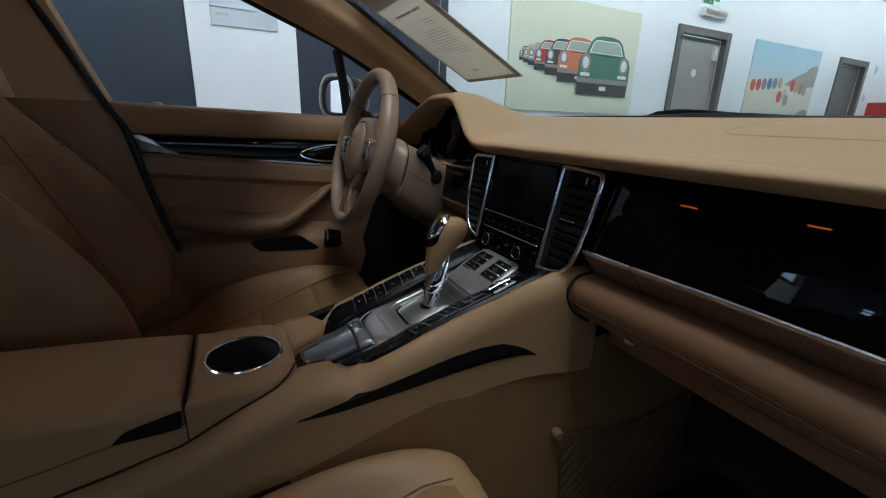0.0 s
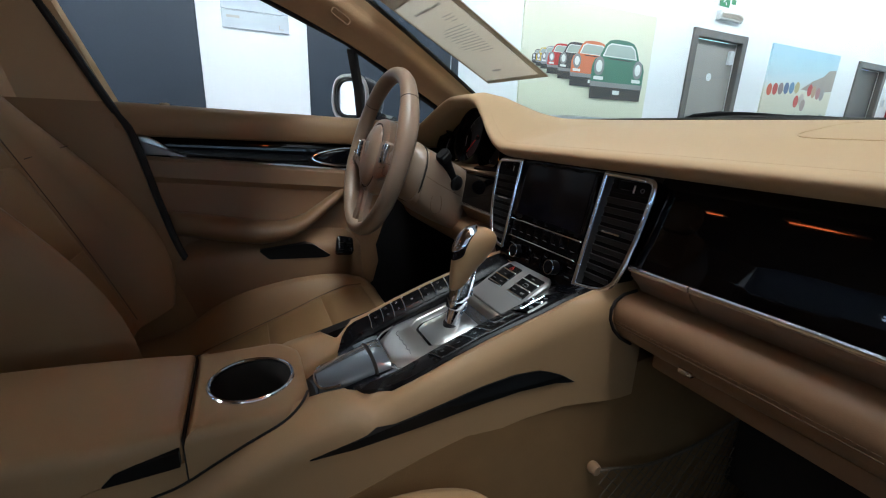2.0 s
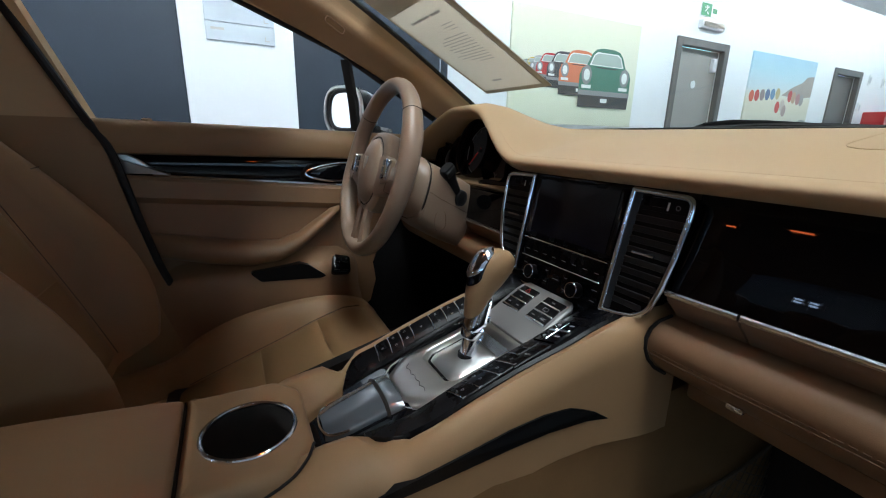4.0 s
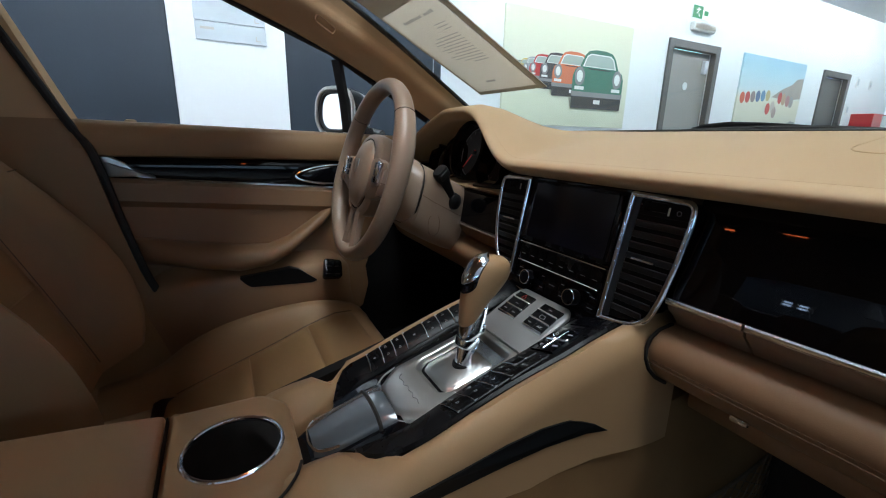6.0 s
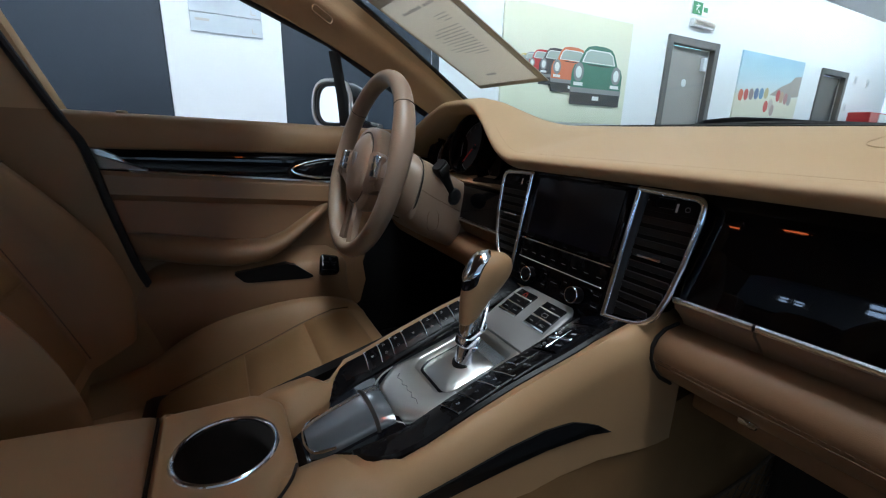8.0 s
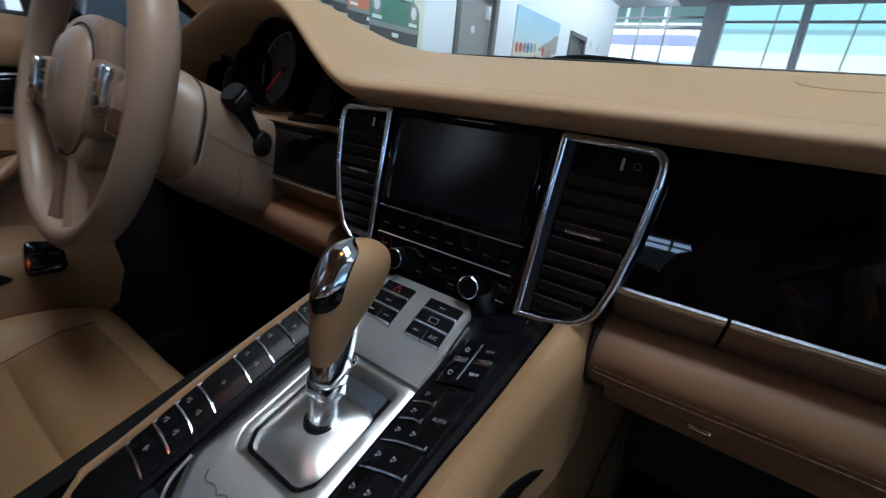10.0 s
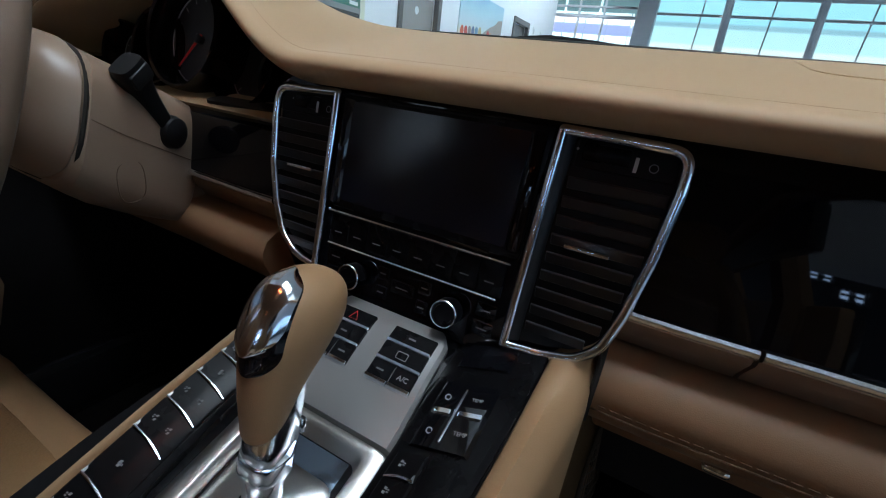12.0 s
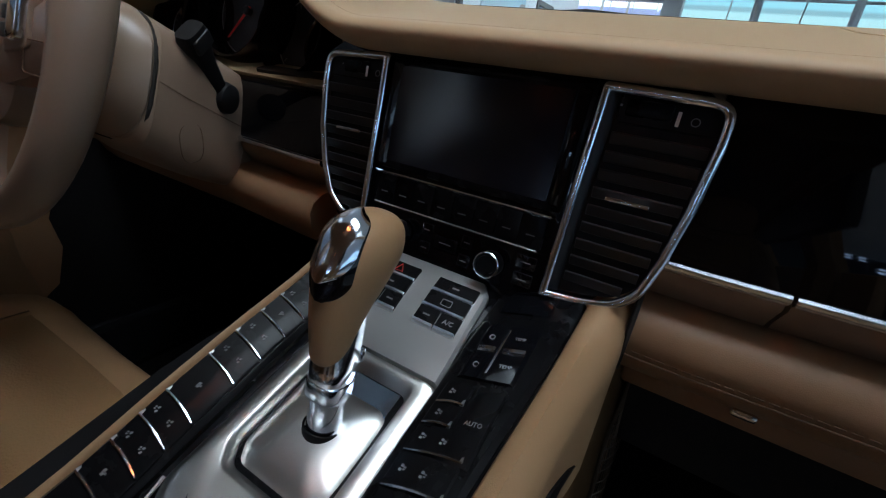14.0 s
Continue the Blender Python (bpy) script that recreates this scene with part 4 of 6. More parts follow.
part("handle_lever", plate([(p.x * 0.9, p.y * 0.86) for p in oval], hm @ pose(0, 0, 0.001), 0.006, 0.004), piano, door, "black release lever")
# armrest with a rising grip
arm = []
for y, z, d, h in ((-0.665, 0.690, 0.006, 0.05), (-0.655, 0.690, 0.022, 0.055), (-0.625, 0.688, 0.052, 0.056), (-0.55, 0.675, 0.075, 0.06), (-0.45, 0.658, 0.080, 0.06), (-0.38, 0.655, 0.078, 0.05), (-0.33, 0.672, 0.066, 0.042), (-0.28, 0.705, 0.052, 0.036), (-0.235, 0.735, 0.038, 0.032), (-0.215, 0.742, 0.020, 0.02)):
    arm.append(catmull([V(-0.71, y, z - 0.004), V(-0.70 + d * 0.7, y, z), V(-0.70 + d, y, z - h * 0.35), V(-0.70 + d * 0.8, y, z - h * 0.85), V(-0.71, y, z - h * 1.1)], 3, True))
part("armrest", loft(arm), lower_leather, door, "padded tan armrest rising into a grip")
ledge = []
for y, e, zt in ((-0.665, 0.03, 0.560), (-0.62, 0.008, 0.578), (-0.55, 0, 0.586), (-0.40, 0, 0.590), (-0.27, 0, 0.590), (-0.22, 0.008, 0.588), (-0.185, 0.03, 0.580), (-0.165, 0.06, 0.57)):
    ledge.append(catmull([V(-0.72 - e * 0.3, y, zt + 0.010), V(-0.668 - e, y, zt + 0.008), V(-0.645 - e, y, zt - 0.006), V(-0.637 - e, y, zt - 0.05), V(-0.645 - e, y + 0.3 * e, 0.40), V(-0.68, y + 0.3 * e, 0.28), V(-0.735, y, 0.28)], 3, True))
part("pocket_wall", loft(ledge), lower_leather, door, "tan lower pocket wall")
# near-black plate in place of the pocket's shaded opening
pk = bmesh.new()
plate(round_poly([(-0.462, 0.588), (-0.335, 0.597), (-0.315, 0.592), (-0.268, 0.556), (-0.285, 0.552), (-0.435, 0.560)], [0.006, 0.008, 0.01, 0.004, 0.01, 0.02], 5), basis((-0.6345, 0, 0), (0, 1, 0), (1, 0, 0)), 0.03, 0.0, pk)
part("pocket_shade", pk, vent_black, door, "dark plate for the shaded opening of the door pocket", smooth=False)
sm = basis((-0.628, -0.229, 0.588), (0.10, 1, -0.12), (0.80, -0.1, 0.6))
part("window_switch_panel", plate(round_poly([(-0.026, -0.028), (0.026, -0.024), (0.023, 0.024), (-0.023, 0.028)], 0.010), sm, 0.020, 0.003), piano, door, "black window switch panel")
for a, b in ((-0.011, -0.011), (0.011, -0.011), (-0.011, 0.011), (0.011, 0.011)):
    part("switch", plate(round_poly([(a - 0.008, b - 0.008), (a + 0.008, b - 0.008), (a + 0.008, b + 0.008), (a - 0.008, b + 0.008)], 0.003), sm @ pose(0, 0, 0.001), 0.0, 0.0015, top=0.003), piano, door)
    part("switch_edge", boxed((a - 0.007, b - 0.0082, 0.0025), (a + 0.007, b - 0.0070, 0.0036), m=sm), chrome, door, smooth=False)
# small fixed quarter light
part("quarter_light_bar", tube([(-0.705, -0.155, 0.945), (-0.690, -0.165, 1.02), (-0.675, -0.185, 1.12)], 0.011, 8, squash=1.4), rubber, door, "black divider bar")

# outside mirror
mc = Vector((-0.835, -0.160, 1.002))
mm = basis(mc, (0.90, 0.43, 0), (0.43, -0.90, 0.02))
mi = thing("door_mirror", "round-cornered door mirror with a chrome rim", "door mirror", mc)
mo = round_poly([(-0.080, -0.064), (0.088, -0.068), (0.090, 0.064), (-0.074, 0.068)], 0.075, 10)
ringsm = []
for s, z in ((1.0, 0.0), (1.05, -0.03), (0.95, -0.07), (0.6, -0.10), (0.1, -0.112)):
    ringsm.append([mm @ Vector((p[0] * s, p[1] * s, z)) for p in mo])
part("housing", loft(ringsm), car_paint, mi, "dark glossy housing")
part("rim", tube([mm @ Vector((p[0], p[1], 0.002)) for p in mo], 0.006, 8, True), satin, mi, "satin rim")
part("inner_rim", tube([mm @ Vector((p[0] * 0.84 + 0.008, p[1] * 0.84, 0.001)) for p in mo], 0.0065, 8, True), soft_black, mi, "dark inner rim")
part("mirror_glass", plate([(p[0] * 0.82 + 0.008, p[1] * 0.82) for p in mo], mm @ pose(0, 0, 0.002), 0.003), mirror_mat, mi, "silver mirror glass")
part("foot", tube([mc + Vector((0.0, 0.05, -0.05)), Vector((-0.80, -0.07, 0.94)), Vector((-0.77, -0.04, 0.925))], [0.02, 0.022, 0.03], 10), car_paint, mi)

# ---- dashboard ----
SN = Vector((0, -0.981, 0.196))
S = basis((0, 0, 0.87), (1, 0, 0), SN)          # face of the centre stack


dash = thing("dashboard", "tan leather dashboard with glossy black fascia and chrome trim", "dashboard", (0, 0.1, 0.8))


def hump(x):
    """Rise of the pad over the instruments."""
    a, b = max(0.0, min(1.0, (x + 0.69) / 0.26)), max(0.0, min(1.0, (x + 0.355) / 0.23))
    return 0.100 * (a * a * (3 - 2 * a)) * (1 - b * b * (3 - 2 * b))


xs = [-0.72 + 0.01 * k for k in range(145)]
pad = []
for x in xs:
    h = hump(x)
    bow = 0.02 * (abs(x) / 0.72) ** 2
    fwd = 0.035 * min(h / 0.09, 1)        # the hood's lip lies further forward than the pad's
    prof = [(0.06, 0.876, 1.0), (0.0, 0.8745, 1.0), (-0.009, 0.8752, 1.0), (-0.017, 0.8770, 1.0), (-0.0245, 0.8798, 1.0), (-0.0305, 0.8832, 1.0), (-0.0345, 0.8872, 1.0), (-0.0357, 0.8910, 1.0), (-0.0343, 0.8947, 1.0), (-0.0310, 0.8977, 1.0), (-0.0278, 0.8994, 1.0), (-0.0245, 0.9004, 1.0), (-0.010, 0.9034, 1.0), (0.01, 0.9068, 1.0), (0.06, 0.917, 0.84), (0.11, 0.927, 0.60),
            (0.16, 0.936, 0.36), (0.22, 0.945, 0.15), (0.27, 0.952, 0.05), (0.305, 0.9555, 0.02), (0.34, 0.950, 0.0), (0.42, 0.93, 0.0), (0.42, 0.86, 0.0)]
    pad.append([V(x, y + fwd * w - bow * (y > 0.2), z + h * w - 0.012 * (abs(x) > 0.6) * ((abs(x) - 0.6) / 0.12)) for y, z, w in prof])
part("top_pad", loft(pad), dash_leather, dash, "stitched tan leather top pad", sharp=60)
# stitched seams along the pad
for dy, dz_ in ((-0.0135, 0.0002), (-0.0070, 0.0012)):
    sb = bmesh.new()
    n = 0
    x = -0.70
    seam = []
    while x < 0.70:
        h = hump(x)
        seam.append(V(x, dy + 0.035 * min(h / 0.09, 1), 0.9020 + dz_ + h * (0.997 if dy < -0.01 else 0.994)))
        x += 0.01
    if dy < -0.01:
        part("seam", tube(seam, 0.0006, 5), stitching, dash)
    else:
        for a in range(0, len(seam) - 1):
            for f0, f1 in ((0.05, 0.42), (0.55, 0.92)):
                tube([seam[a].lerp(seam[a + 1], f0), seam[a].lerp(seam[a + 1], f1)], 0.0006, 4, bm=sb)
        tagged(part("stitches", sb, stitching, dash), kind="stuff")
# passenger airbag outline in the top pad
bag = []
for p in round_poly([(0.255, 0.115), (0.62, 0.105), (0.64, 0.265), (0.255, 0.265)], 0.04, 8):
    bag.append(V(p[0], p[1], linear(p[1], [(0.01, 0.9065), (0.06, 0.917), (0.11, 0.927), (0.16, 0.936), (0.22, 0.945), (0.27, 0.952)]) + 0.0003))
part("airbag_seam", tube(bag, 0.0005, 5, True), dash_leather, dash)
# defroster slot at the foot of the glass
part("defroster_grille", tube([(-0.35, 0.325, 0.9545), (0, 0.327, 0.9555), (0.35, 0.325, 0.9545)], 0.006, 6, squash=0.4), soft_black, dash)

# fascia right of the stack, trim rail, lid strip and padded roll
def strip_x(y_z, x0, x1, n=24, bend=None):
    rings_ = []
    for k in range(n + 1):
        x = x0 + (x1 - x0) * k / n
        dy = bend(x) if bend else 0.0
        rings_.append([V(x, y + dy, z) for y, z in y_z])
    return loft(rings_)


def sweep(x):
    """The fascia's front recedes a little away from the stack."""
    return 0.004 + 0.008 * max(0.0, min(1.0, (abs(x) - 0.22) / 0.15))


RX0, RX1 = 0.178, 0.735
part("fascia", strip_x([(0.05, 0.90), (0.019, 0.885), (0.010, 0.87), (0.0045, 0.85), (-0.001, 0.83), (-0.006, 0.81), (-0.011, 0.79), (-0.0155, 0.77), (-0.018, 0.755), (0.04, 0.75)], RX0 + 0.004, RX1, bend=sweep), piano, dash, "glossy black fascia panel")
part("fascia", strip_x([(0.06, 0.8262), (0.0, 0.8262), (-0.007, 0.8215), (-0.012, 0.80), (-0.018, 0.755), (0.04, 0.75)], -RX1, -RX0 - 0.004, bend=sweep), piano, dash, "glossy black fascia panel")
for x0, x1 in ((RX0, 0.2605), (0.2635, RX1)):
    part("trim_rail", tube([(x0 + (x1 - x0) * k / 12, -0.0195 + sweep(x0 + (x1 - x0) * k / 12), 0.7520) for k in range(13)], 0.0054, 10, squash=0.75), rail_chrome, dash, "bright chrome rail")
    part("lid_strip", strip_x([(0.03, 0.750), (-0.018, 0.7485), (-0.0165, 0.742), (-0.004, 0.730), (0.004, 0.722), (0.008, 0.716), (0.03, 0.714)], x0, x1, bend=sweep), mat("strip_leather", (0.24, 0.155, 0.10), 0.45, amount=0.06, scale=9, fine=0.2, bump=0.15, bump_scale=900, kind="leather"), dash, "brown strip under the chrome rail")
part("trim_rail", tube([(-RX0 - 0.55 * k / 12, -0.0195 + sweep(-RX0 - 0.55 * k / 12), 0.7515) for k in range(13)], 0.0042, 8, squash=0.75), chrome, dash)
part("lid_strip", strip_x([(0.03, 0.750), (-0.018, 0.7485), (-0.0165, 0.742), (-0.004, 0.730), (0.004, 0.722), (0.008, 0.716), (0.03, 0.714)], -RX1, -RX0, bend=sweep), lower_leather, dash)
ROLL = [(0.05, 0.716), (0.012, 0.7145), (-0.012, 0.712), (-0.026, 0.704), (-0.032, 0.692), (-0.031, 0.678), (-0.022, 0.661), (-0.006, 0.645), (0.018, 0.630), (0.05, 0.615), (0.09, 0.606), (0.13, 0.605)]
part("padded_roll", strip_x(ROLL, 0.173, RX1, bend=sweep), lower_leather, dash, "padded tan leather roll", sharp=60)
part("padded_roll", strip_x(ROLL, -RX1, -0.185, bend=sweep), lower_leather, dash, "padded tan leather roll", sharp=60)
for sg in (1,):
    sb = bmesh.new()
    for k in range(58):
        x = 0.18 + 0.0095 * k
        tube([V(x, -0.0318 + sweep(x), 0.677), V(x + 0.006, -0.0318 + sweep(x), 0.677)], 0.0005, 4, bm=sb)
    tagged(part("stitches", sb, dark_stitching, dash), kind="stuff")
    part("seam", tube([V(0.175 + 0.046 * k, -0.0312 + sweep(0.175 + 0.046 * k), 0.672) for k in range(13)], 0.0007, 5), dark_stitching, dash)
part("roll_end_gap", tube([V(0.1735, y - 0.002, z) for y, z in ROLL[1:9]], 0.0025, 6), gap, dash, "dark gap at the end of the roll")
part("glovebox_latch", boxed((0.262, -0.006, 0.641), (0.281, 0.014, 0.649), 0.003), chrome, dash, "small chrome latch")
part("glovebox_underside", boxed((0.18, 0.06, 0.585), (0.72, 0.42, 0.612), 0.006), lower_leather, dash, "tan underside of the glovebox")
# near-black box put in for the shade under the glovebox
part("footwell_shade", boxed((0.20, 0.30, 0.30), (0.72, 0.44, 0.59), 0.01), gap, dash, "dark box for the shade deep in the footwell")

# centre stack: black carrier between the vents
part("centre_panel", plate(round_poly([(-0.185, -0.004), (-0.175, -0.08), (-0.15, -0.15), (-0.12, -0.185), (0.12, -0.185), (0.15, -0.15), (0.175, -0.08), (0.185, -0.004), (0.16, 0.012), (-0.16, 0.012)], 0.01), S, 0.05), piano, dash, "glossy black centre panel")


def vent(sg):
    o = [(0.1055, -0.001), (0.1885, -0.0035), (0.1885, -0.030), (0.1845, -0.078), (0.1780, -0.118), (0.1700, -0.147), (0.1540, -0.160), (0.1310, -0.1655), (0.1015, -0.1690)]
    if sg < 0:
        o = [(0.1005, -0.001), (0.1740, -0.0035), (0.1745, -0.030), (0.1700, -0.075), (0.1590, -0.115), (0.1460, -0.143), (0.1290, -0.1570), (0.1160, -0.1620), (0.0985, -0.1650)]
    pts = round_poly([(sg * a, b) for a, b in o], [0.001, 0.015, 0.04, 0.05, 0.05, 0.030, 0.025, 0.03, 0.001], 6)
    fr = part("vent_frame", tube([S @ Vector((p[0], p[1], 0.006)) for p in pts], 0.0038, 12, True), chrome, dash, "chrome vent surround")
    if sg > 0:
        part("vent_inner_edge", boxed((-0.0045, -0.080, -0.001), (0.0045, 0.080, 0.001), 0.0006, m=S @ pose(sg * 0.103 + 0.0068, -0.084, 0.0035, 0, 42, -1.3 * sg)), soft_black, fr, "black inner edge of the surround")
    part("vent_backing", plate([(0.94 * (p[0] - sg * 0.14) + sg * 0.14, 0.94 * (p[1] + 0.08) - 0.08) for p in pts], S @ pose(0, 0, 0.0005), 0.001), vent_black, fr, smooth=False)

    def side(v):
        a = linear(-v, [(0, 0.1180), (0.16, 0.1140)]) if sg > 0 else linear(-v, [(0, 0.104), (0.16, 0.101)])
        b = linear(-v, [(0, 0.184), (0.022, 0.184), (0.075, 0.180), (0.115, 0.173), (0.145, 0.164), (0.16, 0.140)])
        return a, b
    for k in range(9):
        v = -0.036 - 0.0140 * k
        a, b = side(v)
        b -= 0.0 if sg > 0 else 0.013
        sl = bmesh.new()
        m = S @ pose(0, v, 0.004, 24)
        box(sl, (min(sg * a, sg * b), -0.0045, -0.0012), (max(sg * a, sg * b), 0.0045, 0.0012), 0.0006, m=m, seg=1)
        part("slat", sl, soft_black, fr)
    a, b = side(-0.014)
    b -= 0.0 if sg > 0 else 0.012
    part("vent_head", plate(round_poly([(sg * a, -0.0245), (sg * b, -0.0245), (sg * b, -0.003), (sg * a, -0.003)], 0.002), S @ pose(0, 0, 0.0005), 0.001, 0.001, top=0.0025), vent_black, fr)
    part("thumb_wheel", boxed((-0.016, -0.006, 0.002), (0.016, 0.006, 0.0055), 0.002, m=S @ pose(sg * 0.138, -0.013, 0)), key_black, fr, "ribbed thumb wheel")
    part("index_mark", boxed((-0.0012, -0.005, 0.0055), (0.0012, 0.005, 0.006), m=S @ pose(0.158 if sg > 0 else -0.1235, -0.0165, 0)), sign_white, fr, "white index line", smooth=False)
    part("ring_mark", tube([S @ Vector(((0.169 if sg > 0 else -0.112) + 0.0027 * math.cos(q), -0.0165 + 0.0027 * math.sin(q), 0.0029)) for q in (2 * math.pi * k / 14 for k in range(14))], 0.0004, 4, True), marking, fr)
    part("dot_mark", lathe([(0.001, 0), (0.001, 0.0004), (0, 0.0004)], S @ pose(sg * 0.138 - 0.02, -0.012, 0.0026), 8), marking, fr)
    part("vent_grip", boxed((-0.016, -0.0018, 0.004), (0.016, 0.0018, 0.0095), 0.0012, m=S @ pose(0.143 if sg > 0 else -0.1335, -0.0805 if sg > 0 else -0.0745, 0)), chrome, fr, "small bright grip")


vent(1)
vent(-1)
# screen
scr = part("screen_bezel", plate(round_poly([(-0.1, 0.0), (0.1, 0.0), (0.0965, -0.102), (-0.0965, -0.102)], 0.004), S, 0.0, 0.001, top=0.003), key_black, dash, "black display surround")
part("display", plate(round_poly([(-0.083, -0.006), (0.083, -0.006), (0.083, -0.095), (-0.083, -0.095)], 0.002), S, 0.0, 0.0, top=0.0036), screen_glass, scr, "dark switched-off display", smooth=False)
part("bezel_edge", boxed((-0.0045, -0.047, -0.001), (0.0045, 0.047, 0.001), 0.0006, m=S @ pose(-0.0865, -0.0515, 0.0050, 0, 40, 0)), window_dark, scr, "glossy slanted edge of the display")
part("bezel_edge", boxed((0.085, -0.097, 0.003), (0.0955, -0.004, 0.0055), 0.002, m=S), piano, scr)
part("disc_slot", boxed((-0.06, -0.003, 0.003), (0.06, -0.0015, 0.0034), m=S), gap, scr, smooth=False)
for v, a, b in ((-0.1065, -0.0925, 0.0925), (-0.1375, -0.0875, 0.0875)):
    part("chrome_line", boxed((a, v - 0.0011, 0.003), (b, v + 0.0011, 0.0062), 0.0009, m=S, seg=1), chrome, dash, "fine chrome line")
for k in range(8):
    u = -0.078 + 0.0223 * k
    kb = part("key", plate(round_poly([(u - 0.0109, -0.1357), (u + 0.0109, -0.1357), (u + 0.0109, -0.1085), (u - 0.0109, -0.1085)], 0.0006), S, 0.0, 0.0003, top=0.0026), key_black, dash)
    part("key_mark", boxed((u - 0.0045, -0.1260, 0.0032), (u + 0.0038, -0.1250, 0.0034), m=S), dim_marking, kb, smooth=False)
for u in (-0.05, 0.05):
    kn = part("rotary_knob", lathe([(0.0118, 0.0), (0.0118, 0.012), (0.0108, 0.0145), (0.0085, 0.0145), (0.0082, 0.0135), (0.0, 0.0135)], S @ pose(u, -0.160, 0.002), 28), key_black, dash, "round black rotary knob")
    part("knob_ring", tube([S @ Vector((u + 0.0112 * math.cos(q), -0.160 + 0.0112 * math.sin(q), 0.0158)) for q in (2 * math.pi * k / 28 for k in range(28))], 0.0009, 6, True), chrome, kn, "thin chrome ring")
for u, v, w_ in ((-0.078, -0.15, 0.009), (-0.022, -0.15, 0.006), (0.0, -0.158, 0.012), (0.022, -0.15, 0.006), (0.080, -0.150, 0.009), (0.080, -0.166, 0.009), (-0.078, -0.166, 0.009), (-0.022, -0.168, 0.006), (0.022, -0.168, 0.006)):
    kb = part("key", plate(round_poly([(u - w_, v - 0.006), (u + w_, v - 0.006), (u + w_, v + 0.006), (u - w_, v + 0.006)], 0.0015), S, 0.0, 0.0005, top=0.0012), piano, dash)
    part("key_mark", boxed((u - w_ * 0.55, v - 0.0007, 0.0012), (u + w_ * 0.5, v + 0.0004, 0.0014), m=S), dim_marking, kb, smooth=False)

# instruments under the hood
# the lighter dash leather stands in for light that the hood keeps out
part("instrument_backing", loft([[V(x, 0.078, 0.84), V(x, 0.086, 0.885 + hump(x) * 1.0), V(x, 0.15, 0.885 + hump(x) * 1.0), V(x, 0.15, 0.84)] for x in (-0.68, -0.64, -0.60, -0.5, -0.42, -0.36, -0.30, -0.24, -0.17)]), dash_leather, dash, "tan lining behind the instruments, lightened as if lit", smooth=False)
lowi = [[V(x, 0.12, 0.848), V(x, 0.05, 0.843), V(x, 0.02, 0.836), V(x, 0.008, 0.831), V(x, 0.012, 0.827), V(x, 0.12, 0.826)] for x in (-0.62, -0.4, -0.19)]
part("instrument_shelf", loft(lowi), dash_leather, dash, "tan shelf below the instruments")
for x, z, r, y in ((-0.572, 0.878, 0.040, 0.055), (-0.468, 0.887, 0.051, 0.048), (-0.385, 0.908, 0.066, 0.034), (-0.297, 0.884, 0.055, 0.048), (-0.238, 0.871, 0.041, 0.060)):
    gm = basis((x, y, z), (1, 0, 0), (0, -0.97, 0.24))
    gt = part("gauge_tube", lathe([(r * 0.86, -0.06), (r * 0.92, -0.008), (r * 0.95, 0.004), (r, 0.006), (r * 1.03, 0.0), (r * 0.98, -0.065)], gm, 40), tube_black, dash, "round black instrument tube")
    part("dial", lathe([(0.0, -0.024), (r * 0.88, -0.024), (r * 0.88, -0.028), (0, -0.028)], gm, 32), soft_black, gt, "dark dial face")
    part("dial_ring", tube([gm @ Vector((r * 0.84 * math.cos(q), r * 0.84 * math.sin(q), -0.0225)) for q in (2 * math.pi * k / 32 for k in range(32))], 0.0007, 5, True), marking, gt)
    tk = bmesh.new()
    for k in range(13):
        q = radians(225 - 270 * k / 12)
        tube([gm @ Vector((r * f * math.cos(q), r * f * math.sin(q), -0.0235)) for f in (0.70, 0.80)], 0.0006, 4, bm=tk)
    part("dial_ticks", tk, marking, gt)
    if x < -0.35:
        q = radians(228)
        part("needle", tube([gm @ Vector((r * f * math.cos(q), r * f * math.sin(q), -0.020)) for f in (-0.1, 0.74)], [0.0019, 0.0011], 5), needle_red, gt, "red needle")
        part("needle_hub", lathe([(0.006, -0.024), (0.006, -0.018), (0.004, -0.016), (0, -0.016)], gm, 16), black, gt)
# dark plate laid on the shelf as the shaded inside of the slot
part("column_slot_shade", plate(round_poly([(-0.07, -0.012), (0.06, -0.012), (0.06, 0.012), (-0.07, 0.012)], 0.01), basis((-0.255, 0.030, 0.8393), (1, 0.10, 0), (0, -0.22, 1)), 0.003, 0.0, top=0.0006), gap, dash, "dark plate for the shade in the slot over the column")
# ---- steering column and wheel ----
CW = Vector((-0.3888, -0.2016, 0.8644))
TW = radians(15.6)
AX = Vector((-0.01 * math.cos(TW), -math.cos(TW), math.sin(TW)))     # towards the driver
WM = basis(CW, (1, -0.01, 0), AX)
col = thing("steering_column", "tan steering column shroud with a black stalk", "steering column", CW)


def squircle(hw, hh, n=28, e=3.2):
    out = []
    for k in range(n):
        a = 2 * math.pi * k / n
        c, s = math.cos(a), math.sin(a)
        out.append((hw * math.copysign(abs(c) ** (2 / e), c), hh * math.copysign(abs(s) ** (2 / e), s)))
    return out


rings = []
for d, hw, hh, dz2 in ((-0.040, 0.062, 0.046, -0.006), (-0.050, 0.080, 0.056, -0.010), (-0.065, 0.094, 0.064, -0.014), (-0.082, 0.100, 0.068, -0.018), (-0.086, 0.097, 0.065, -0.018)):
    rings.append([WM @ Vector((a, b + dz2, d)) for a, b in squircle(hw, hh, 36, 2.8)])
part("collar", loft(rings), wheel_leather, col, "tan collar behind the wheel")
rings = []
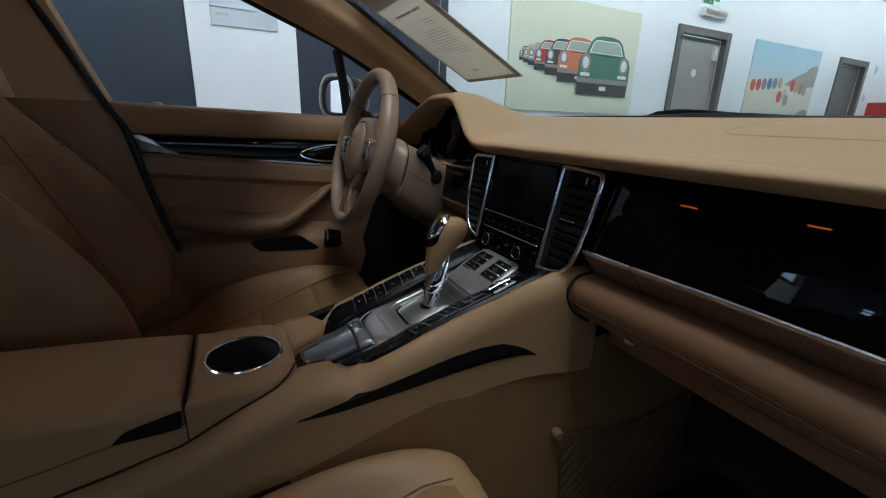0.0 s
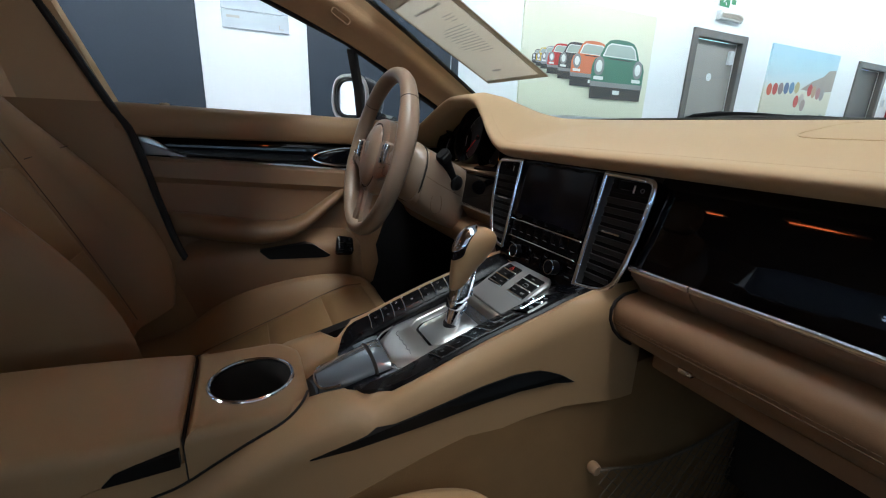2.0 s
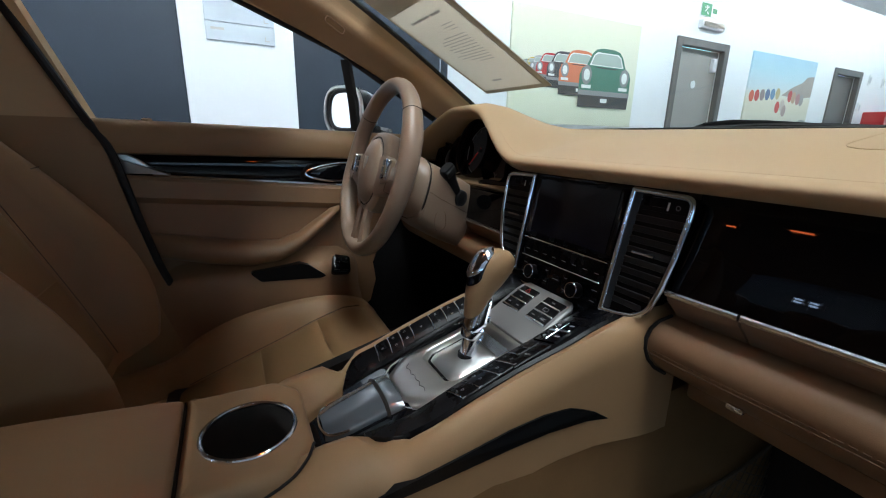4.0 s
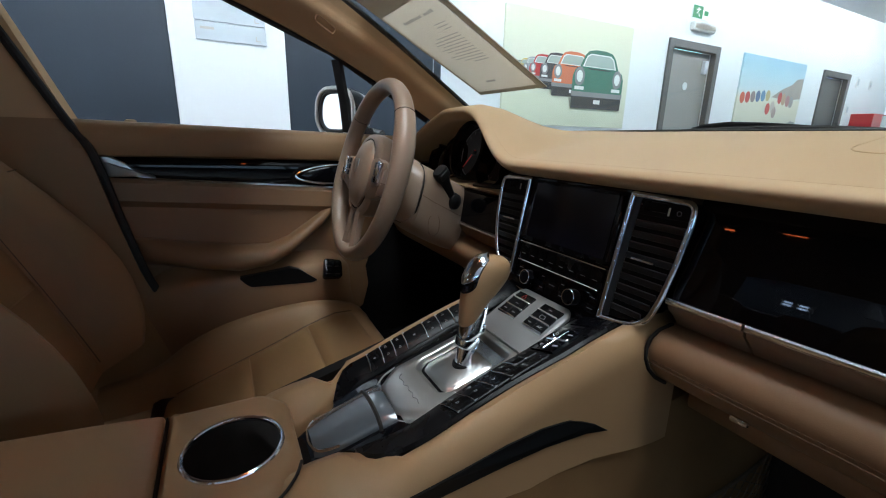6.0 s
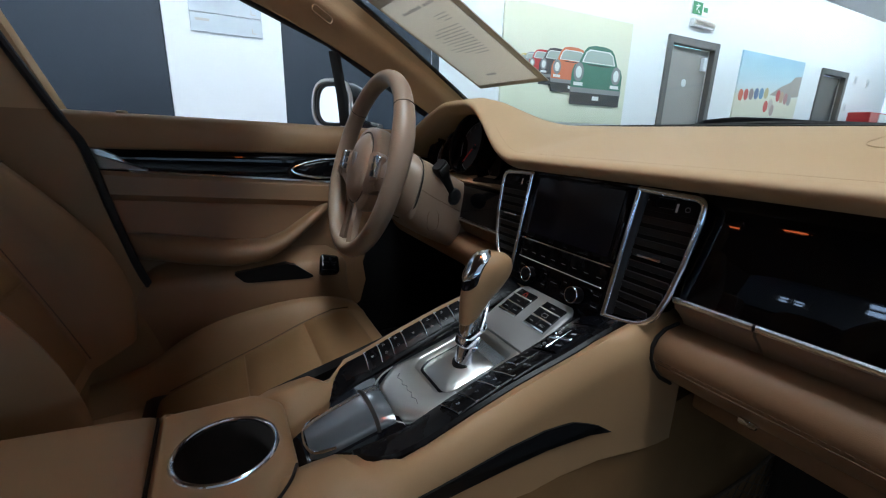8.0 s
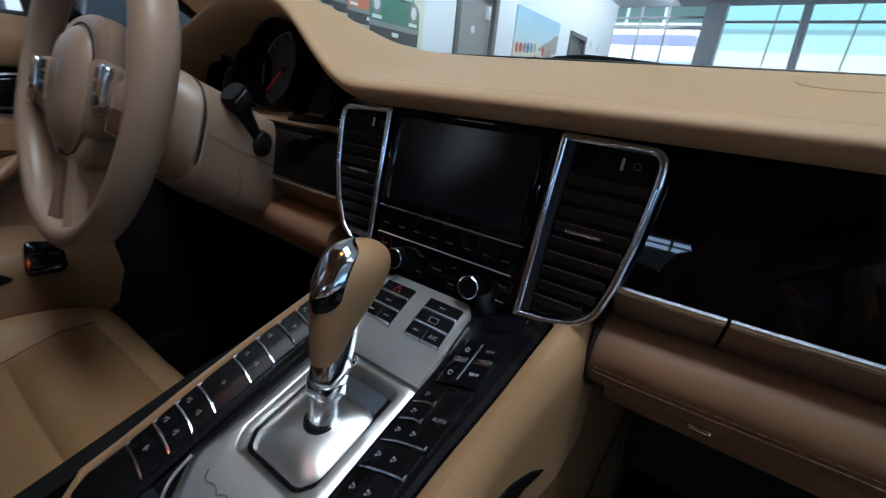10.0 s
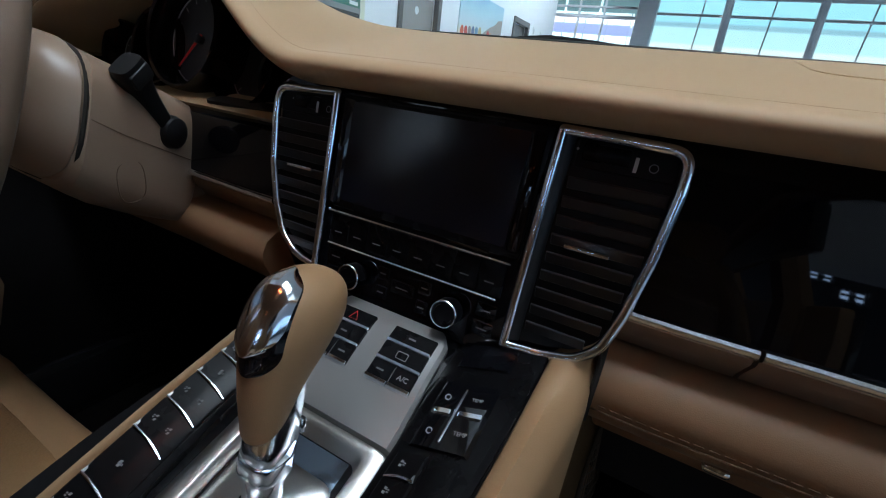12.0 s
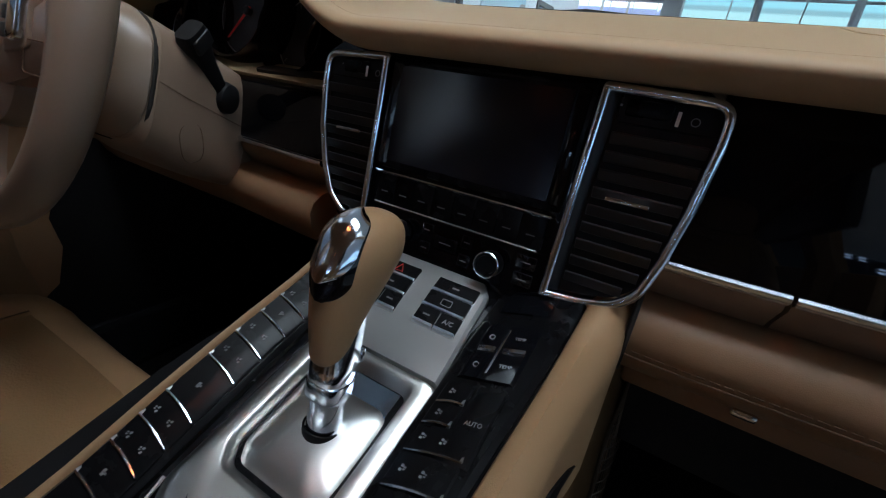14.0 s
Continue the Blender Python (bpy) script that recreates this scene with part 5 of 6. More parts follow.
for d, hw, hh, dz2 in ((-0.083, 0.094, 0.063, -0.022), (-0.089, 0.101, 0.068, -0.024), (-0.12, 0.096, 0.073, -0.034), (-0.16, 0.080, 0.075, -0.042), (-0.20, 0.062, 0.075, -0.049), (-0.225, 0.052, 0.074, -0.053), (-0.235, 0.040, 0.066, -0.053), (-0.26, 0.036, 0.062, -0.055)):
    rings.append([WM @ Vector((a, b + dz2, d)) for a, b in squircle(hw, hh, 36, 4.2)])
part("shroud", loft(rings), wheel_leather, col, "tan column shroud")
part("shroud_seam", tube([WM @ Vector((hw + 0.0006, b, d)) for d, hw, b in ((-0.09, 0.1015, -0.018), (-0.12, 0.096, -0.026), (-0.16, 0.080, -0.033), (-0.20, 0.062, -0.040), (-0.225, 0.052, -0.044))], 0.0005, 5), dark_stitching, col, "fine joint along the shroud")
cap_m = basis(WM @ Vector((0.0905, -0.072, -0.135)), (-0.35, 0.94, -0.02), (0.94, 0.35, 0.0))
part("shroud_cap", tube([cap_m @ Vector((0.017 * math.copysign(abs(math.cos(q)) ** 0.7, math.cos(q)), 0.021 * math.copysign(abs(math.sin(q)) ** 0.7, math.sin(q)), 0.0008)) for q in (2 * math.pi * k / 28 for k in range(28))], 0.0004, 5, True), dark_stitching, col, "outline of a small cover in the shroud")
part("shroud_joint", tube([WM @ Vector((a, b - 0.0205, -0.0865)) for a, b in squircle(0.0985, 0.0662, 40, 3.2)], 0.0022, 6, True), gap, col)
# stalk: flat arm down to a round end
ST0, ST1 = Vector((-0.292, -0.083, 0.872)), Vector((-0.318, -0.035, 0.803))
su = (ST1 - ST0).normalized()
sx = Vector((0.93, 0.30, -0.05))
sx = (sx - su * sx.dot(su)).normalized()
sw_ = su.cross(sx)
st_rings = []
for t_, w_, d_ in ((0.0, 0.0150, 0.010), (0.08, 0.0170, 0.011), (0.22, 0.0160, 0.010), (0.32, 0.0125, 0.008), (0.5, 0.0105, 0.007), (0.75, 0.0092, 0.0065), (1.0, 0.0088, 0.006)):
    c = ST0.lerp(ST1, t_)
    st_rings.append([c + sw_ * (a * w_) + sx * (b * d_) for a, b in squircle(1, 1, 20, 3.5)])
part("stalk", loft(st_rings), stalk_black, col, "black control stalk")
part("stalk_end", lathe([(0.0, 0.014), (0.010, 0.013), (0.0165, 0.009), (0.0185, 0.002), (0.0180, -0.008), (0.0150, -0.015), (0.0, -0.017)], basis(ST1, su, sx), 28), stalk_black, col, "round black stalk end")
part("stalk_head", plate(round_poly([(-0.013, -0.0075), (0.013, -0.0075), (0.013, 0.0075), (-0.013, 0.0075)], 0.003), basis(ST0 + su * 0.012 + sx * 0.010, sw_, sx), 0.002, 0.001, top=0.002), soft_black, col, "ridged rocker on the stalk")

wh = thing("steering_wheel", "three-spoke tan leather steering wheel with silver buttons", "steering wheel", CW)
RM = 0.1745
rim = []
for k in range(64):
    a = 2 * math.pi * k / 64
    fat = 1 + 0.16 * max(0, math.cos(2 * (a - radians(20)))) ** 4
    rr = 0.0158 * fat
    ring = []
    for j in range(14):
        q = 2 * math.pi * j / 14
        d = RM + rr * math.cos(q) * 0.95
        ring.append(WM @ Vector((d * math.cos(a), d * math.sin(a), rr * 1.15 * math.sin(q))))
    rim.append(ring)
rb = bmesh.new()
vs = [[rb.verts.new(p) for p in g] for g in rim]
for i in range(64):
    for j in range(14):
        rb.faces.new((vs[i][j], vs[i][(j + 1) % 14], vs[(i + 1) % 64][(j + 1) % 14], vs[(i + 1) % 64][j]))
rimo = part("rim", rb, wheel_leather, wh, "padded tan leather rim")
for deg in (40, 140):
    a = radians(deg)
    part("rim_seam", tube([WM @ Vector(((RM + 0.0166 * 1.045 * math.cos(q)) * math.cos(a), (RM + 0.0166 * 1.045 * math.cos(q)) * math.sin(a), 0.0194 * 1.02 * math.sin(q))) for q in (2 * math.pi * j / 16 for j in range(16))], 0.0006, 5, True), gap, rimo)
hub = []
for s, z in ((0.3, -0.05), (0.8, -0.045), (1.0, -0.02), (1.0, 0.0), (0.95, 0.012), (0.80, 0.020), (0.5, 0.024), (0.01, 0.025)):
    hub.append([WM @ Vector((a * s, b * s - 0.008, z)) for a, b in squircle(0.0570, 0.0715, 44, 2.15)])
part("airbag_cover", loft(hub), wheel_leather, wh, "oval tan airbag cover")
hs = bmesh.new()
rings = []
for s, z in ((0.70, -0.055), (1.0, -0.035), (1.06, -0.012), (1.05, 0.002), (0.98, 0.007), (0.90, 0.008)):
    rings.append([WM @ Vector((a * s, b * s - 0.008, z)) for a, b in squircle(0.074, 0.080, 44, 3.0)])
part("hub_shell", loft(rings, bm=hs), wheel_leather, wh, "tan hub shell")
part("cover_joint", tube([WM @ Vector((a, b - 0.008, 0.0085)) for a, b in squircle(0.0580, 0.0726, 44, 2.15)], 0.0011, 5, True), gap, wh)
part("badge", plate([(0.010 * a, 0.014 * b) for a, b in ((-1, 1), (1, 1), (1, 0.1), (0.7, -0.6), (0, -1.1), (-0.7, -0.6), (-1, 0.1))], WM @ pose(0, 0.006, 0.0225), 0.001, 0.001, top=0.0035), satin, wh, "small plain shield badge")
for sg in (-1, 1):
    sp_ = []
    for d, hw, z in ((0.05, 0.044, 0.001), (0.08, 0.039, 0.001), (0.105, 0.032, 0.0), (0.130, 0.025, 0.0), (0.158, 0.023, 0.0)):
        sp_.append([WM @ Vector((sg * d, b - 0.012 * (d < 0.2), z + c)) for b, c in ((-hw, -0.008), (-hw, 0.006), (-hw * 0.7, 0.011), (hw * 0.7, 0.011), (hw, 0.006), (hw, -0.008))])
    spk = part("spoke", loft(sp_), wheel_leather, wh, "tan side spoke")
    part("spoke_plate", plate(round_poly([(sg * 0.082, 0.024), (sg * 0.128, 0.022), (sg * 0.126, -0.022), (sg * 0.080, -0.030)], 0.006), WM @ pose(0, 0, 0.0105), 0.004, 0.002, top=0.003), wheel_leather, spk, "tan button plate")
    for u, v in ((0.092, 0.014), (0.092, 0.0005), (0.092, -0.013)):
        part("spoke_button", plate(round_poly([(sg * (u - 0.007), v - 0.0055), (sg * (u + 0.007), v - 0.0055), (sg * (u + 0.007), v + 0.0055), (sg * (u - 0.007), v + 0.0055)], 0.002), WM @ pose(0, 0, 0.0135), 0.003, 0.001, top=0.003), black, spk, "small black button")
    pp = round_poly([(sg * 0.118, -0.040), (sg * 0.158, -0.040), (sg * 0.158, -0.016), (sg * 0.118, -0.016)], 0.007, 5)
    part("spoke_patch", tube([WM @ Vector((p[0], p[1], 0.0125 - 0.05 * max(0, abs(p[0]) - 0.14))) for p in pp], 0.0006, 5, True), dark_stitching, spk, "stitched patch where the spoke meets the rim")
    part("paddle_switch", plate(round_poly([(sg * 0.103, -0.020), (sg * 0.122, -0.014), (sg * 0.126, 0.022), (sg * 0.106, 0.026)], 0.008), WM @ pose(0, -0.002, 0.0135), 0.003, 0.0025, top=0.006), chrome, spk, "bright shift switch")
for sg in (-1, 1):
    sp_ = []
    for d, cx, hw in ((0.055, 0.022, 0.013), (0.09, 0.020, 0.010), (0.13, 0.022, 0.010), (0.160, 0.028, 0.014)):
        sp_.append([WM @ Vector((sg * cx + b, -d, c)) for b, c in ((-hw, -0.008), (-hw, 0.005), (0, 0.010), (hw, 0.005), (hw, -0.008))])
    part("lower_spoke", loft(sp_), wheel_leather, wh, "tan lower spoke")

# ---- centre console ----
ZP = [(-0.44, 0.548), (-0.34, 0.578), (-0.272, 0.597), (-0.2, 0.617), (-0.137, 0.638), (-0.11, 0.652), (-0.087, 0.667), (-0.061, 0.682), (-0.036, 0.692), (0.0, 0.70)]
ZS = [(-0.44, 0.562), (-0.36, 0.587), (-0.30, 0.606), (-0.25, 0.626), (-0.183, 0.650), (-0.121, 0.669), (-0.095, 0.679), (-0.05, 0.692), (0.0, 0.70)]
ZR = [(-0.80, 0.50), (-0.68, 0.515), (-0.57, 0.533), (-0.5, 0.566), (-0.43, 0.596), (-0.40, 0.600), (-0.36, 0.604), (-0.30, 0.630), (-0.2, 0.664), (-0.1, 0.690), (-0.05, 0.702), (0.03, 0.708)]


def P3(x, y, h=0.0):
    """A place on the sunken middle of the console."""
    return V(x, y, linear(y, ZP) + h)


def Q3(x, y, h=0.0):
    """A place on the raised key strips."""
    return V(x, y, linear(y, ZS) + 0.003 + 0.32 * (abs(x) - 0.1085) + h - (0.006 if x < 0 else 0.0))


def run_y(y0, y1, n, left, right, surf, h, d, bev=0.0015, slant=0.0):
    """A plate that follows the console; left and right give its edges along y."""
    rings_ = []
    for k in range(n + 1):
        y = y0 + (y1 - y0) * k / n
        a, b = left(y), right(y)
        rings_.append([surf(x, y + slant * (abs(x) - 0.09), g) for x, g in ((a, -d), (a, h - bev), (a + bev, h), ((a + b) / 2, h), (b - bev, h), (b, h - bev), (b, -d))])
    return loft(rings_)


con = thing("centre_console", "tan leather centre console with black key strips and silver plate", "centre console", (0, -0.2, 0.6))
STRIP_R = [(-0.34, 0.110), (-0.30, 0.117), (-0.20, 0.1235), (-0.10, 0.134), (-0.05, 0.137), (0.05, 0.139)]
STRIP_L = 0.1065


def strip_outer(y, sg):
    """Outer edge of the key strips, rounded off behind the last key."""
    o = linear(y, STRIP_R) if sg > 0 else STRIP_L
    return o - (max(0, -0.328 - y) / 0.034) ** 2 * 0.040


rings = []
for k in range(13):
    y = -0.345 + 0.315 * k / 12
    l_, r_ = -strip_outer(y, -1) - 0.001, strip_outer(y, 1) + 0.0015
    rings.append([Q3(l_, y, -0.05), Q3(l_, y, -0.001), Q3(-0.066, y, -0.002), P3(-0.060, y, -0.004), P3(0.060, y, -0.004), Q3(0.066, y, -0.002), Q3(r_, y, -0.001), Q3(r_, y, -0.05)])
part("console_base", loft(rings), key_black, con, "black console base", smooth=False)


def strip_inner(y):
    return 0.0655 - max(0, -0.318 - y) * 0.40


for sg in (-1, 1):
    if sg > 0:
        bmk = run_y(-0.364, -0.04, 26, strip_inner, lambda y: strip_outer(y, 1), Q3, 0.006, 0.014, 0.004)
    else:
        bmk = run_y(-0.364, -0.04, 26, lambda y: -strip_outer(y, -1), lambda y: -strip_inner(y), Q3, 0.006, 0.014, 0.004)
    strip_ob = part("key_strip", bmk, key_black, con, "black strip of keys")
    ends = [-0.3025, -0.2815, -0.2625, -0.2430, -0.2095, -0.1855, -0.161, -0.140] if sg < 0 else [-0.262, -0.240, -0.2125, -0.190, -0.170, -0.153]
    for k, y in enumerate(ends):
        nxt = (ends[k + 1] if k + 1 < len(ends) else y + 0.018) - 0.0016
        a, b = (0.0690, 0.1030) if sg < 0 else (0.0725, 0.1140 if k < 4 else 0.0945)
        f = (lambda x, yy, hh, s=sg: Q3(s * x, yy, hh))
        key = part("key", run_y(y, nxt, 3, lambda _: a, lambda _: b, f, 0.0080, 0.0, 0.0014, 0.06), key_black, strip_ob)
        edge_pts = [f(a + 0.001 + (b - a - 0.002) * q / 8, y - 0.0004 + 0.06 * (a + (b - a) * q / 8 - 0.09) + 0.0012 * math.sin(math.pi * q / 8), 0.0080) for q in range(9)]
        part("key_edge", tube(edge_pts, [0.0006, 0.0009, 0.0011, 0.0011, 0.0011, 0.0011, 0.0011, 0.0010, 0.0007], 7), chrome, key, "bright key edge")
        hx = b - 0.002
        hook = bmesh.new()
        rings_h = []
        for q in range(5):
            yy = y - 0.0006 + 0.0052 * q / 4 + 0.06 * (hx - 0.09)
            w_ = 0.0015 * (1 - 0.5 * q / 4)
            rings_h.append([f(hx - w_, yy, 0.0070), f(hx - w_ * 0.7, yy, 0.0086 - 0.0008 * q / 4), f(hx + w_ * 0.7, yy, 0.0087 - 0.0008 * q / 4), f(hx + w_, yy, 0.0070)])
        part("edge_hook", loft(rings_h, bm=hook), grey_metal, key, "bright flared end of the edge")
        mb = bmesh.new()
        ym = (y + nxt) / 2
        two = ((0.080, 0.0010, 0.0046), (0.0822, 0.0008, 0.0024), (0.0945, 0.0010, 0.0046), (0.0967, 0.0008, 0.0024))
        for xo, w_, l_ in (two if (k % 3 or sg > 0) else ((0.0875, 0.0040, 0.0013), (0.0875, 0.0013, 0.0044))):
            if xo < b - 0.003:
                for dy_ in (-l_ * 0.26, l_ * 0.30):
                    c = f(xo + 0.12 * dy_, ym + dy_, 0.0082)
                    box(mb, c - Vector((w_, l_ * 0.2, 0)), c + Vector((w_ * 0.8, l_ * 0.2, 0.0003)))
        part("key_mark", mb, key_marking, key, smooth=False)
# wide automatic key and cross-shaped climate switch on the right strip
f = (lambda x, yy, hh: Q3(x, yy, hh))
ak = part("auto_key", run_y(-0.192, -0.137, 4, lambda _: 0.0965, lambda _: 0.118, f, 0.0082, 0.0, 0.0015), key_black, con, "wide black key")
sl = math.atan(0.36)
TM = basis(Q3(0.107, -0.165, 0.0085), (1, 0, 0.32), (-0.32, -math.sin(sl), math.cos(sl)))
part("lettering", text_bm("AUTO", 0.0046, TM), marking, ak, smooth=False)
cs = part("cross_switch", run_y(-0.131, -0.081, 4, lambda _: 0.0755, lambda _: 0.1185, f, 0.0088, 0.0, 0.003), piano, con, "glossy black cross switch")
part("cross_line", run_y(-0.1075, -0.1045, 1, lambda _: 0.0790, lambda _: 0.0925, f, 0.0110, 0.0, 0.0006), chrome, cs)
part("cross_line", run_y(-0.1075, -0.1045, 1, lambda _: 0.0985, lambda _: 0.1150, f, 0.0110, 0.0, 0.0006), chrome, cs)
part("cross_line", run_y(-0.127, -0.087, 2, lambda _: 0.0946, lambda _: 0.0964, f, 0.0104, 0.0, 0.0005), chrome, cs)
TM = basis(Q3(0.1065, -0.1185, 0.0091), (1, 0, 0.32), (-0.32, -math.sin(sl), math.cos(sl)))
part("lettering", text_bm("TEMP", 0.0042, TM), marking, cs, smooth=False)
for x, y in ((0.085, -0.0945), (0.085, -0.120)):
    c = Q3(x, y, 0.0091)
    part("switch_mark", tube([c + Vector((0.002 * math.cos(q), 0.002 * math.sin(q), 0.0007 * math.sin(q))) for q in (2 * math.pi * j / 10 for j in range(10))], 0.0005, 4, True), marking, cs)
TM = basis(Q3(0.1065, -0.0935, 0.0091), (1, 0, 0.32), (-0.32, -math.sin(sl), math.cos(sl)))
part("lettering", text_bm("TEMP", 0.0036, TM), marking, cs, smooth=False)
part("tray_cover", run_y(-0.064, -0.040, 2, lambda _: 0.075, lambda _: 0.119, f, 0.0078, 0.0, 0.003), piano, con, "small glossy cover")

# silver plate: front field with keys, frame round the lever
fp = part("front_plate", run_y(-0.128, -0.040, 10, lambda y: -0.0605 + max(0, y + 0.05) * 0.8, lambda y: 0.0605 - max(0, y + 0.05) * 0.8, P3, 0.004, 0.006, 0.003), grey_metal, con, "grey metal switch plate")
f = P3
keys = [(-0.050, -0.010, -0.0655, -0.0520), (-0.050, -0.010, -0.0800, -0.0665), (-0.050, -0.0305, -0.0945, -0.0810), (-0.0295, -0.010, -0.0945, -0.0810),
        (0.010, 0.052, -0.0655, -0.0520), (0.010, 0.052, -0.0800, -0.0665), (0.010, 0.0305, -0.0945, -0.0810), (0.0315, 0.052, -0.0945, -0.0810)]
for k, (a, b, y0, y1) in enumerate(keys):
    key = part("key", run_y(y0, y1, 1, lambda _: a, lambda _: b, f, 0.0062, 0.0, 0.0008), key_black, fp)
    part("key_edge", run_y(y0 - 0.0009, y0 + 0.0009, 1, lambda _: a, lambda _: b, f, 0.0074, 0.0, 0.0005), chrome, key, "bright key edge")
    c = P3((a + b) / 2, (y0 + y1) / 2, 0.0064)
    KM = basis(c, (1, 0, 0), (0, -0.53, 0.85))
    if k == 0:
        tr = [KM @ Vector(p) for p in ((-0.0045, -0.0035, 0.0003), (0.0045, -0.0035, 0.0003), (0, 0.0045, 0.0003))]
        part("hazard_triangle", tube(tr, 0.0005, 4, True), red_plastic, key, "red warning triangle outline")
    elif k == 7:
        part("lettering", text_bm("A/C", 0.006, KM), marking, key, smooth=False)
    elif k in (5,):
        rp_ = [KM @ Vector((p[0], p[1], 0.0003)) for p in round_poly([(-0.005, -0.003), (0.005, -0.003), (0.005, 0.003), (-0.005, 0.003)], 0.001, 2)]
        part("key_mark", tube(rp_, 0.0004, 4, True), marking, key)
    else:
        mb = bmesh.new()
        box(mb, (-0.0034, -0.0007, 0), (0.0034, 0.0007, 0.0003), m=KM)
        part("key_mark", mb, key_marking, key, smooth=False)

gate = thing("gear_selector", "tan leather gear lever with chrome cap in silver frame", "gear lever", (0, -0.19, 0.62))


def gate_outline(hw, y_front, y_rear, corner, tail, h, r_front):
    """One ring of the bezel: a rounded front, a tapering round rear."""
    pts = round_poly([(-hw, y_front), (hw, y_front), (hw, y_rear + corner), (hw - tail, y_rear), (-hw + tail, y_rear), (-hw, y_rear + corner)], [r_front, r_front, corner * 0.8, corner * 0.9, corner * 0.9, corner * 0.8], 7)
    return [P3(p[0], p[1], h) for p in pts]


bez = [gate_outline(0.0640, -0.1290, -0.3085, 0.036, 0.030, -0.010, 0.006), gate_outline(0.0640, -0.1290, -0.3085, 0.036, 0.030, -0.003, 0.006), gate_outline(0.0632, -0.1296, -0.3072, 0.036, 0.030, -0.0005, 0.006),
       gate_outline(0.0610, -0.1302, -0.3045, 0.035, 0.029, 0.0020, 0.006), gate_outline(0.0580, -0.1308, -0.3015, 0.034, 0.028, 0.0037, 0.006), gate_outline(0.0545, -0.1315, -0.2990, 0.033, 0.027, 0.0045, 0.007),
       gate_outline(0.0475, -0.1370, -0.2500, 0.016, 0.012, 0.0048, 0.009), gate_outline(0.0462, -0.1380, -0.2486, 0.015, 0.012, 0.0042, 0.009), gate_outline(0.0452, -0.1390, -0.2470, 0.015, 0.012, 0.0022, 0.009),
       gate_outline(0.0428, -0.1430, -0.2400, 0.014, 0.011, -0.0050, 0.008), gate_outline(0.0420, -0.1436, -0.2390, 0.014, 0.011, -0.0110, 0.008)]
rp1 = part("bezel", loft(bez, cap=False), satin, gate, "satin silver bezel with a rounded rear field", sharp=50)
part("gate_floor", loft([gate_outline(0.0420, -0.1430, -0.2390, 0.014, 0.011, h, 0.008) for h in (-0.014, -0.0085)]), satin, gate, smooth=False)
wv = [P3(-0.036 + 0.0040 * k, -0.2745 + (0.0 if k else 0.003) + 0.0013 * math.cos(1.5 * math.pi * k / 3) * (1.0 + 0.5 * math.cos(0.9 * k)), 0.0049) for k in range(19)]
part("script_mark", tube(catmull(wv, 4), 0.00042, 4), soft_black, rp1, "thin dark wavy script line")
part("rear_lip", tube(catmull([P3(x, y, 0.0002) for x, y in ((-0.0635, -0.270), (-0.0560, -0.2915), (-0.034, -0.3085), (0, -0.3100), (0.034, -0.3085), (0.0560, -0.2915), (0.0635, -0.270))], 5), 0.0014, 6), grey_metal, gate, "grey lip round the rear field")
# glossy dark window at the front of the recess
gw = [[P3(x, y, h) for x in (-0.0375, -0.02, 0.0, 0.02, 0.0375)] for y, h in ((-0.1640, -0.0035), (-0.1540, -0.0035), (-0.1432, -0.0035))]
part("gate_window", loft(gw, closed=False), gate_glass, gate, "dark glossy slope ahead of the lever")
# pillow-shaped cover that slides with the lever
rings = []
for k_, h in ((1.0, -0.0110), (1.0, -0.0060), (0.975, -0.0042), (0.88, -0.0020), (0.72, 0.0002), (0.50, 0.0018), (0.25, 0.0026), (0.02, 0.0028)):
    yc, yl = -0.1975, 0.0408 * k_
    pts = round_poly([(-0.0414 * k_, yc + yl * 0.97), (0.0414 * k_, yc + yl * 0.97), (0.0414 * k_, yc - yl * 0.66), (0.0320 * k_, yc - yl), (-0.0320 * k_, yc - yl), (-0.0414 * k_, yc - yl * 0.66)], 0.012 * k_ + 0.0002, 7)
    rings.append([P3(p[0], p[1], h) for p in pts])
part("gate_cover", loft(rings), gate_satin, gate, "arched satin gate cover", sharp=70)
part("gate_edge", tube([p + Vector((0, 0, 0.0004)) for p in rings[1]], 0.0007, 5, True), vent_black, gate, "dark joint round the cover")
mb = bmesh.new()
for k, ch in enumerate(("P", "R", "N", "D")):
    c = P3(0.0515, -0.176 - 0.0185 * k, 0.0050)
    bm2 = text_bm(ch, 0.0062, basis(c, (1, 0, 0), (0, -0.31, 0.95)))
    me_ = bpy.data.meshes.new("letter")
    bm2.to_mesh(me_)
    bm2.free()
    mb.from_mesh(me_)
    bpy.data.meshes.remove(me_)
part("gear_letters", mb, sign_white, gate, smooth=False)

# lever: chrome foot and neck, leather head that leans forward, chrome cap
LX = 0.003
LM = basis((LX, -0.1905, 0.618), (1, 0, 0), (0, 0.17, 1))
part("lever_foot", lathe([(0.0140, -0.004), (0.0140, 0.0006), (0.0130, 0.0010), (0.0128, 0.030), (0.0, 0.030)], LM, 32), chrome, gate, "round chrome foot")
part("foot_gap", lathe([(0.0156, -0.003), (0.0156, 0.0034), (0.0141, 0.0036), (0.0141, -0.003)], LM, 32, cap=False), vent_black, gate)
nk = []
for s_, hw, hd in ((0.0285, 0.0126, 0.0126), (0.0295, 0.0148, 0.0152), (0.0320, 0.0154, 0.0160), (0.0425, 0.0152, 0.0160)):
    nk.append([LM @ Vector((a, b, s_)) for a, b in squircle(hw, hd, 32, 2.8)])
part("lever_collar", loft(nk), chrome, gate, "flared chrome collar", sharp=40)
nk = []
